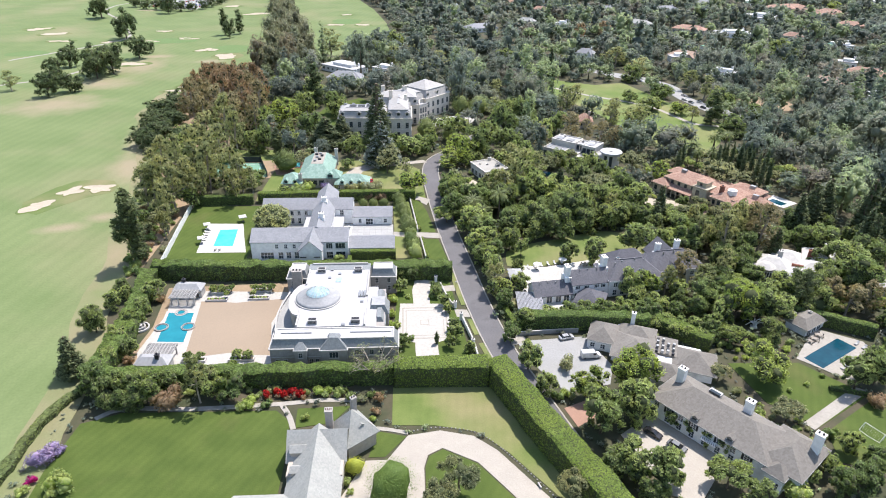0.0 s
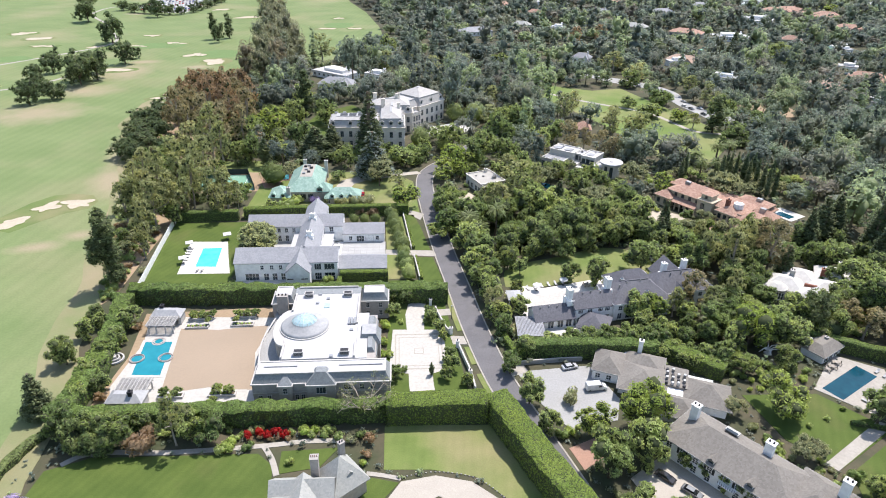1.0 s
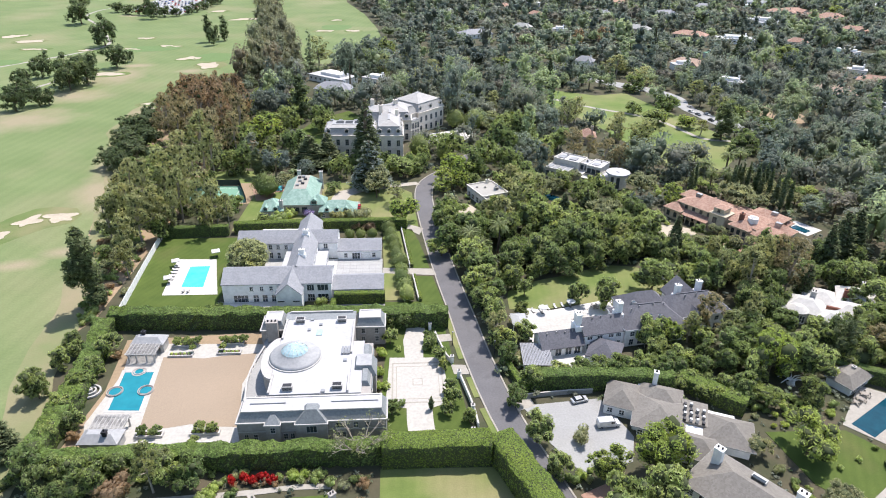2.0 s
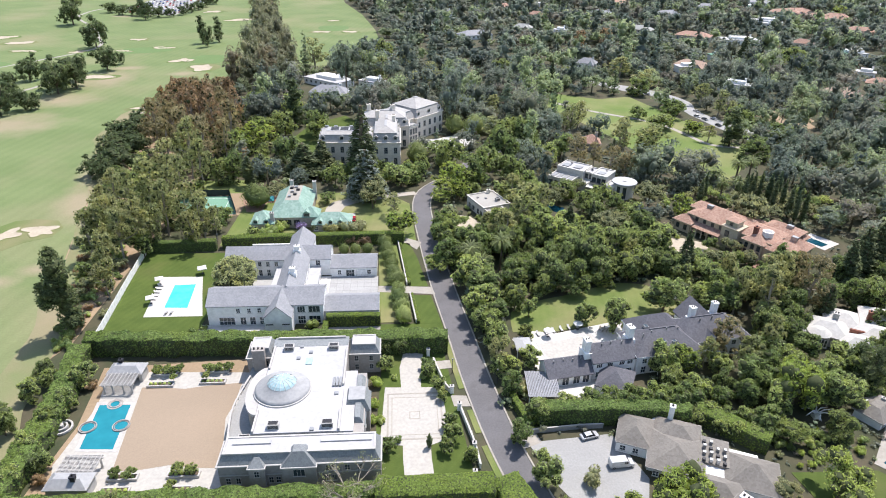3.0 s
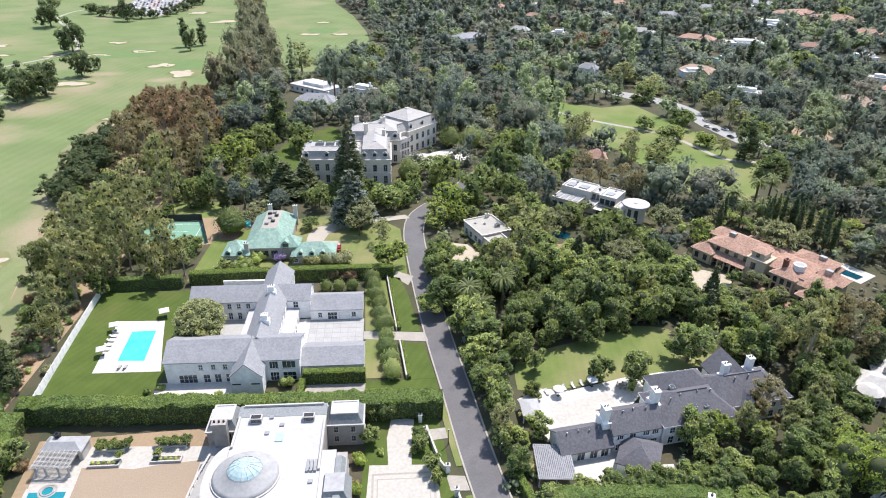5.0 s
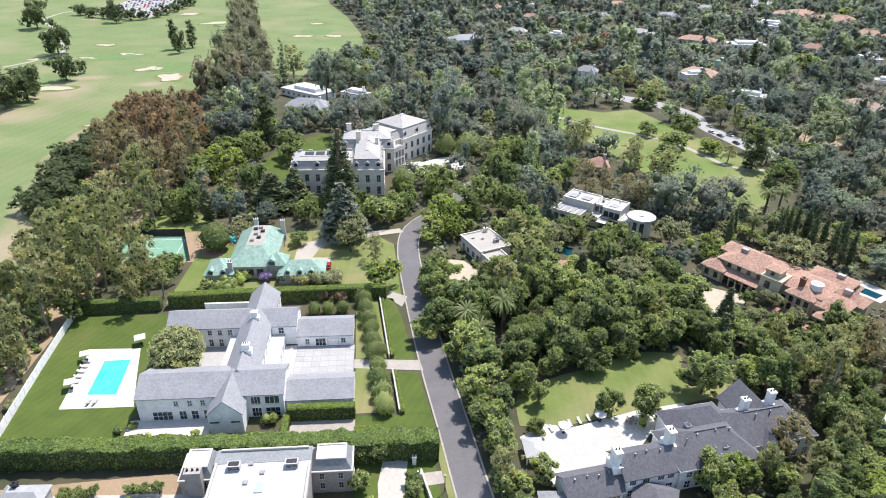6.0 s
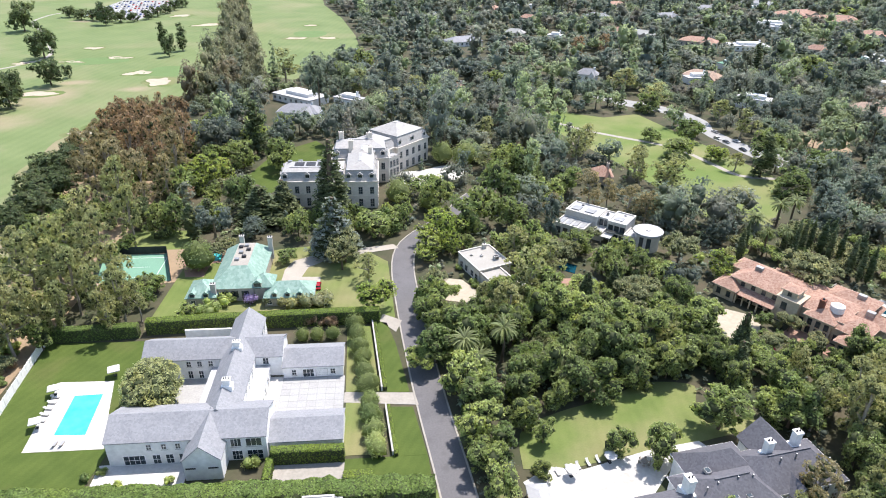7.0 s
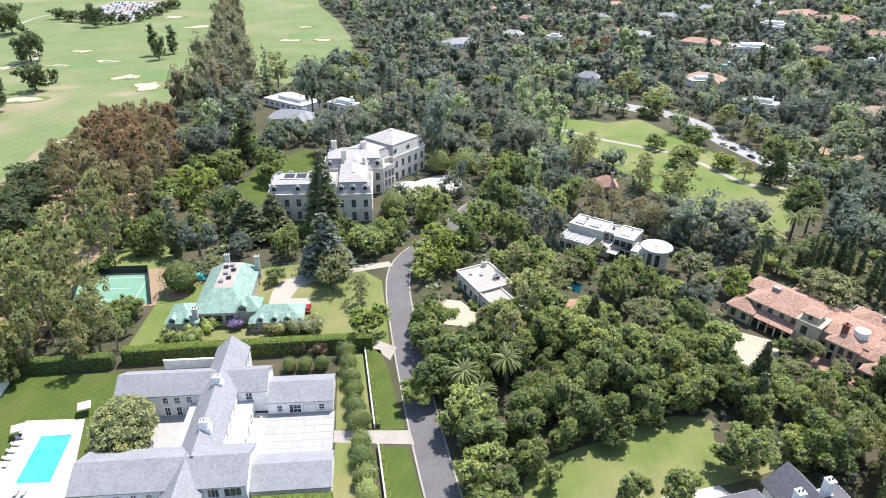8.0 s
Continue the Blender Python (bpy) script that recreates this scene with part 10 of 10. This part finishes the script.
far_house(254.8, 499.3, -35, 21.8, 10.9, 6.2, 10.0, M_WHITEROOF, M_WHITE, True, "white flat-roofed house half hidden by trees")
far_house(321.9, 466.3, -10, 22.1, 11.1, 4.5, 8.5, M_SHAKE_BROWN, M_CREAM, False, "house with a brown shingle roof among trees")
far_house(85.1, 727.9, 20, 33.4, 16.7, 4.5, 8.5, M_SLATE, M_WHITE, False, "white house with a grey roof among trees")
far_house(142.5, 763.1, -25, 20.0, 10.0, 6.2, 10.0, M_OLDSLATE, M_CREAM, False, "cream house with a pale roof among trees")
far_house(255.3, 784.6, 5, 20.9, 10.4, 4.5, 8.5, M_TERRA, M_CREAM, False, "house with a red tile roof among trees")
far_house(277.1, 766.5, -40, 26.4, 13.2, 4.5, 8.5, M_OLDSLATE, M_CREAM, False, "cream house with a pale roof among trees")
far_house(316.6, 716.2, -35, 33.9, 16.9, 6.2, 10.0, M_TERRA, M_CREAM, False, "house with a red tile roof among trees")
far_house(358.8, 701.3, -10, 36.7, 18.3, 4.5, 8.5, M_WHITEROOF, M_WHITE, True, "white flat-roofed house half hidden by trees")
far_house(300.6, 619.5, 20, 21.4, 10.7, 4.5, 8.5, M_COURT, M_WHITE, True, "flat green-topped building among trees")
far_house(522.8, 905.0, -25, 36.4, 18.2, 6.2, 10.0, M_TERRA, M_CREAM, False, "house with a red tile roof among trees")
far_house(549.7, 881.1, 5, 32.7, 16.3, 4.5, 8.5, M_TERRA, M_CREAM, False, "house with a red tile roof among trees")
far_house(456.8, 810.4, -40, 25.9, 13.0, 4.5, 8.5, M_WHITEROOF, M_WHITE, True, "white flat-roofed house half hidden by trees")
far_house(570.6, 867.4, -35, 28.1, 14.0, 6.2, 10.0, M_TERRA, M_CREAM, False, "house with a red tile roof among trees")
far_house(697.7, 986.7, -10, 40.2, 20.0, 4.5, 8.5, M_SLATE, M_WHITE, False, "white house with a grey roof among trees")
far_house(433.7, 632.3, 20, 23.3, 11.7, 4.5, 8.5, M_COURT, M_WHITE, True, "flat green-topped building among trees")
far_house(180.4, 746.6, -25, 13.9, 9.0, 6.2, 10.0, M_WHITEROOF, M_WHITE, True, "white flat-roofed house half hidden by trees")
far_house(110.3, 372.7, -10, 9.0, 9.0, 4.5, 8.5, M_TERRA, M_CREAM, False, "house with a red tile roof among trees")
far_house(552.9, 931.6, 5, 40.4, 20.0, 4.5, 8.5, M_TERRA, M_CREAM, False, "house with a red tile roof among trees")
far_house(379.9, 505.9, -40, 27.8, 13.9, 4.5, 8.5, M_TERRA, M_CREAM, False, "house with a red tile roof among trees")
far_house(384.6, 539.5, -35, 14.7, 9.0, 6.2, 10.0, M_WHITEROOF, M_WHITE, True, "white flat-roofed house half hidden by trees")
far_house(322.9, 479.0, -10, 22.0, 11.0, 4.5, 8.5, M_SHAKE_BROWN, M_CREAM, False, "house with a brown shingle roof among trees")
far_house(334.2, 431.8, 20, 12.1, 9.0, 4.5, 8.5, M_WHITEROOF, M_WHITE, True, "white flat-roofed house half hidden by trees")
far_house(410.9, 672.4, -25, 18.2, 9.1, 6.2, 10.0, M_TERRA, M_CREAM, False, "house with a red tile roof among trees")
far_house(358.3, 897.6, 5, 28.4, 14.2, 4.5, 8.5, M_SLATE, M_WHITE, False, "white house with a grey roof among trees")
far_house(269.8, 893.7, -40, 28.0, 14.0, 4.5, 8.5, M_SLATE, M_WHITE, False, "white house with a grey roof among trees")
far_house(178.7, 865.8, -35, 20.2, 10.1, 6.2, 10.0, M_TERRA, M_CREAM, False, "house with a red tile roof among trees")
far_house(444.8, 972.7, -10, 27.9, 14.0, 4.5, 8.5, M_SLATE, M_WHITE, False, "white house with a grey roof among trees")
far_house(65.6, 884.5, 20, 20.4, 10.2, 4.5, 8.5, M_SLATE, M_WHITE, False, "white house with a grey roof among trees")
far_house(144.9, 956.1, -25, 25.2, 12.6, 6.2, 10.0, M_TERRA, M_CREAM, False, "house with a red tile roof among trees")
far_house(511.6, 976.4, 5, 28.2, 14.1, 4.5, 8.5, M_COURT, M_WHITE, True, "flat green-topped building among trees")
far_house(526.7, 754.4, -35, 26.8, 13.4, 6.2, 10.0, M_TERRA, M_CREAM, False, "house with a red tile roof among trees")
far_house(194.9, 1000.4, -10, 31.2, 15.6, 4.5, 8.5, M_WHITEROOF, M_WHITE, True, "white flat-roofed house half hidden by trees")
far_house(329.5, 1008.7, 20, 31.8, 15.9, 4.5, 8.5, M_TERRA, M_CREAM, False, "house with a red tile roof among trees")


# ---- groves and woodland ----
def grove(kinds, pts, spacing, r0, r1, seed, clear=0.5):
    """Trees of mixed kinds set loosely over an area."""
    rng = np.random.default_rng(seed)
    xs, ys = [p[0] for p in pts], [p[1] for p in pts]
    y, j = min(ys), 0
    spots = []
    while y < max(ys):
        x = min(xs) + (j % 2) * spacing / 2
        while x < max(xs):
            px, py, r, k = x + rng.uniform(-0.35, 0.35) * spacing, y + rng.uniform(-0.35, 0.35) * spacing, rng.uniform(r0, r1), rng.integers(0, len(kinds))
            if inside(pts, px, py) and is_free(px, py, clear):
                spots.append((kinds[k], px, py, r))
            x += spacing
        y, j = y + spacing * 0.87, j + 1
    for k, px, py, r in spots:
        plant(k, px, py, r)


for x, y in [(141.2, 296.7), (157.6, 292.0), (163.3, 295.9), (167.1, 296.8), (169.3, 288.5), (172.7, 287.4), (171.4, 274.3), (174.8, 274.1)]:
    plant("cypress", x, y, 1.25, 15)
for x, y in [(148.3, 295.4), (155.6, 296.2)]:
    plant("palm", x, y, 4.2, 13)
plant("lime", 29, 311, 5.6, 14), plant("lime", 31, 304, 4.4, 11), plant("eucalyptus", 50, 262, 4.6, 12)
plant("pinkblossom", 116.7, 239.4, 2.6, 4.6)
plant("pinkblossom", 119.3, 238.2, 1.8, 3.4)
grove(["shrub", "greyshrub", "shrub", "redshrub"], [(-94, 196), (-99, 196), (-104, 215), (-110, 238), (-116, 262), (-100, 262), (-94, 240)], 3.2, 1.2, 2.4, 41, -3)
keep([(126, 180), (142, 166), (172, 168), (176, 192), (150, 184)], 0)
grove(["shrub", "limeshrub", "shrub", "greyshrub"], [(126, 180), (142, 166), (172, 168), (176, 186), (150, 180)], 3.4, 1.4, 2.2, 42, -20)
grove(["eucalyptus", "eucalyptus", "olive", "dark"], [(-98, 212), (-92, 212), (-92, 262), (-70, 264), (-70, 286), (-92, 288), (-100, 330), (-122, 318), (-122, 270)], 9, 3.6, 5.2, 1)
grove(["broad", "broad", "dark", "spread"], [(24, 205), (40, 198), (40, 222), (60, 226), (95, 234), (120, 236), (120, 246), (100, 262), (60, 275), (24, 272)], 7.0, 3.8, 6.6, 2)
grove(["broad", "dark", "spread", "broad", "eucalyptus"], [(88, 160), (120, 164), (160, 170), (170, 215), (128, 226), (96, 232), (92, 212), (112, 200), (104, 176)], 7.6, 3.8, 6.4, 3)
grove(["broad", "dark", "broad"], [(36, 164), (80, 164), (92, 150), (112, 150), (120, 165), (92, 178), (70, 170)], 7, 2.8, 4.2, 4)
grove(["dark", "conifer", "broad", "conifer"], [(150, 150), (215, 160), (230, 230), (170, 225), (160, 175)], 9, 3.5, 5.5, 5)
grove(["broad", "shrub", "broad"], [(96, 92), (110, 98), (140, 88), (160, 140), (144, 150), (130, 118)], 8, 2.4, 4.0, 6)
grove(["shrub", "limeshrub", "shrub", "greyshrub"], [(-70, 130.5), (-3, 130.5), (-3, 134), (-84, 134)], 2.6, 0.9, 1.7, 7, 0.0)
grove(["broad", "shrub", "dark"], [(38, 150), (33, 156), (48, 108), (56, 92), (62, 76), (58, 74)], 5.5, 2.0, 3.4, 8)
keep([(134, 290), (160, 280), (186, 278), (196, 296), (172, 312), (150, 312)], 0)
grove(["olive", "spread", "olive"], [(134, 290), (150, 284), (180, 270), (200, 290), (178, 318), (146, 316)], 7.0, 2.8, 4.0, 21, -20)
grove(["shrub", "greyshrub", "broad"], [(98, 262), (112, 266), (128, 252), (140, 232), (128, 226), (112, 240), (98, 248)], 4.0, 1.3, 2.6, 22, -1.6)
grove(["shrub", "olive", "greyshrub"], [(74, 318), (88, 304), (104, 290), (124, 290), (126, 304), (112, 300), (98, 312), (82, 326)], 5.0, 1.6, 3.0, 23, -1.0)
grove(["shrub", "greyshrub"], [(30, 272), (52, 266), (56, 285), (52, 300), (34, 300)], 4.0, 1.2, 2.4, 24, -1.0)
grove(["shrub", "broad", "dark"], [(-36, 322), (12, 322), (20, 345), (8, 347), (-38, 347)], 7, 2.4, 4.4, 25, -0.5)
grove(["russet", "russet", "tan_eucalyptus", "russet"], [(-144, 470), (-132, 492), (-110, 480), (-92, 420), (-88, 396), (-136, 392), (-142, 420)], 8.0, 3.6, 5.4, 11, 0.2)
grove(["tan_eucalyptus", "eucalyptus", "dark"], [(-136, 390), (-90, 392), (-85, 350), (-95, 336), (-118, 352)], 8.5, 3.6, 5.2, 15, 0.2)
grove(["deep_oak"], [(-152, 342), (-160, 388), (-150, 424), (-138, 400), (-126, 352), (-132, 322)], 8.0, 3.8, 5.4, 12, 0.2)
grove(["shrub", "greyshrub", "limeshrub"], [(97, 96), (112, 104), (107, 112), (96, 122), (90, 128), (86, 134), (94, 142), (112, 143), (118, 150), (104, 156), (92, 150), (90, 112)], 3.4, 1.0, 1.9, 13, 0.0)
grove(["shrub", "broad", "greyshrub"], [(34, 158), (42, 128), (50, 104), (58, 88), (66, 92), (56, 112), (52, 130), (64, 128), (68, 132), (60, 132)], 4.2, 1.2, 2.4, 14, 0.0)
grove(["dark", "olive", "broad"], [(-100, 205), (-94, 262), (-70, 266), (-66, 288), (-92, 290), (-98, 334), (-92, 350), (-118, 356), (-136, 340), (-120, 290), (-112, 240)], 8.0, 2.4, 4.0, 51, -0.4)
grove(["dark", "olive", "broad"], [(-94, 336), (-60, 330), (-60, 350), (-84, 420), (-96, 470), (-140, 470), (-150, 400), (-136, 350)], 9.5, 3.0, 4.8, 52, -0.4)
keep([(72, 316), (80, 306), (96, 296), (116, 296), (118, 312), (100, 332), (84, 336)], 0)
keep([(80, 304), (88, 298), (100, 290), (112, 294), (116, 304), (96, 312)], 0)
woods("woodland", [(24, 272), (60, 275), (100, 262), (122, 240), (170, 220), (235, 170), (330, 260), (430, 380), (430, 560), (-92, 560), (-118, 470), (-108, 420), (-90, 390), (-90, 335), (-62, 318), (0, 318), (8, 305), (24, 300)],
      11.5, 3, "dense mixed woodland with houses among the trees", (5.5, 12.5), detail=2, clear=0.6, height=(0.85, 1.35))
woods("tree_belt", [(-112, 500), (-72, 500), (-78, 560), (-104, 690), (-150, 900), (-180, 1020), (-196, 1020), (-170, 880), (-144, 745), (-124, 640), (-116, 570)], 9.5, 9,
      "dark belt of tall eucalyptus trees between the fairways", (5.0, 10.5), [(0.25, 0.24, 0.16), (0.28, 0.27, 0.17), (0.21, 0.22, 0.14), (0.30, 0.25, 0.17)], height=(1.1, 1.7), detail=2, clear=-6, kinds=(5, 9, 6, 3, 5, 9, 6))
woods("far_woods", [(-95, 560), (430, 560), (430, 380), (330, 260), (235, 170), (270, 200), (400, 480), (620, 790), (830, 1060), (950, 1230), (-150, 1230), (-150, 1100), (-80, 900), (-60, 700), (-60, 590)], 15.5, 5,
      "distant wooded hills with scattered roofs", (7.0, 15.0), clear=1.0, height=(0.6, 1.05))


# ---- car park beyond the course ----
paving([(-345, 940), (-300, 885), (-268, 880), (-262, 1060), (-345, 1060)], M_GREYPAVE, "distant grey car park", "car park", 0.06)
rng = np.random.default_rng(77)
V, T, C = [], [], []
for j in range(9):
    for i in range(16):
        x, y = -338 + i * 4.6 + rng.uniform(-0.3, 0.3), 905 + j * 17 + rng.uniform(-0.5, 0.5)
        if rng.uniform() < 0.2 or x < -345 + (1060 - y) * 0.0:
            continue
        tone = [(0.6, 0.6, 0.6, 1), (0.03, 0.03, 0.035, 1), (0.2, 0.2, 0.22, 1), (0.7, 0.7, 0.7, 1), (0.3, 0.03, 0.03, 1), (0.04, 0.07, 0.2, 1)][rng.integers(0, 6)]
        for w_, l_, z0, z1 in ((0.9, 2.3, 0.3, 0.95), (0.75, 1.1, 0.95, 1.45)):
            k = len(V)
            V += [(x + a * w_, y + b * l_, z) for z in (z0, z1) for a, b in ((-1, -1), (1, -1), (1, 1), (-1, 1))]
            for q in ((4, 5, 6, 7), (0, 1, 5, 4), (1, 2, 6, 5), (2, 3, 7, 6), (3, 0, 4, 7)):
                T += [(k + q[0], k + q[1], k + q[2]), (k + q[0], k + q[2], k + q[3])]
            C += [tone] * 8
M_CARS = surf("far_car_paint", (0.5, 0.5, 0.5), None, 1, 1, 0.3, 0)
_n, _l, _b = links(M_CARS)
_at = _n.new("ShaderNodeAttribute")
_at.attribute_name = "tint"
_l.new(_at.outputs["Color"], _b.inputs["Base Color"])
tagged(new("parked_cars", mesh_np("parked_cars", np.array(V), np.array(T), M_CARS, np.array(C))), "rows of distant cars in a car park", "cars", kind="stuff")
for x, y, r, h in ((-330, 882, 8, 13), (-316, 878, 7, 12), (-304, 872, 8, 13), (-292, 868, 7, 12), (-280, 862, 8, 12), (-268, 868, 7, 12), (-258, 885, 7, 12), (-254, 905, 8, 12), (-252, 930, 8, 13), (-350, 900, 9, 14), (-250, 960, 8, 13), (-248, 990, 9, 13)):
    plant("deep_oak", x, y, r, h)


# ---- undergrowth between the gardens ----
woods("undergrowth", [(20, 300), (136, 300), (150, 400), (-62, 400), (-62, 322), (12, 322)], 5.0, 34, "low shrubs and ground cover between the trees", (1.5, 3.4), detail=0, clear=-1.0, height=(0.5, 0.9))
woods("undergrowth", [(24, 150), (235, 150), (300, 250), (210, 330), (24, 318)], 5.2, 31, "low shrubs and ground cover between the trees", (1.5, 3.2), detail=0, clear=-1.2, height=(0.5, 0.9))
woods("undergrowth", [(-93, 60), (-86, 132), (24, 134), (24, 192), (60, 162), (160, 152), (170, 60)], 3.4, 33, "low border plants between lawns and hedges", (0.7, 1.5), detail=0, clear=-0.9, height=(0.45, 0.8))


# prototypes that found no place
for protos, _ in TREES.values():
    for p in protos:
        if p.name not in USED:
            for o in list(p.children_recursive) + [p]:
                bpy.data.objects.remove(o)
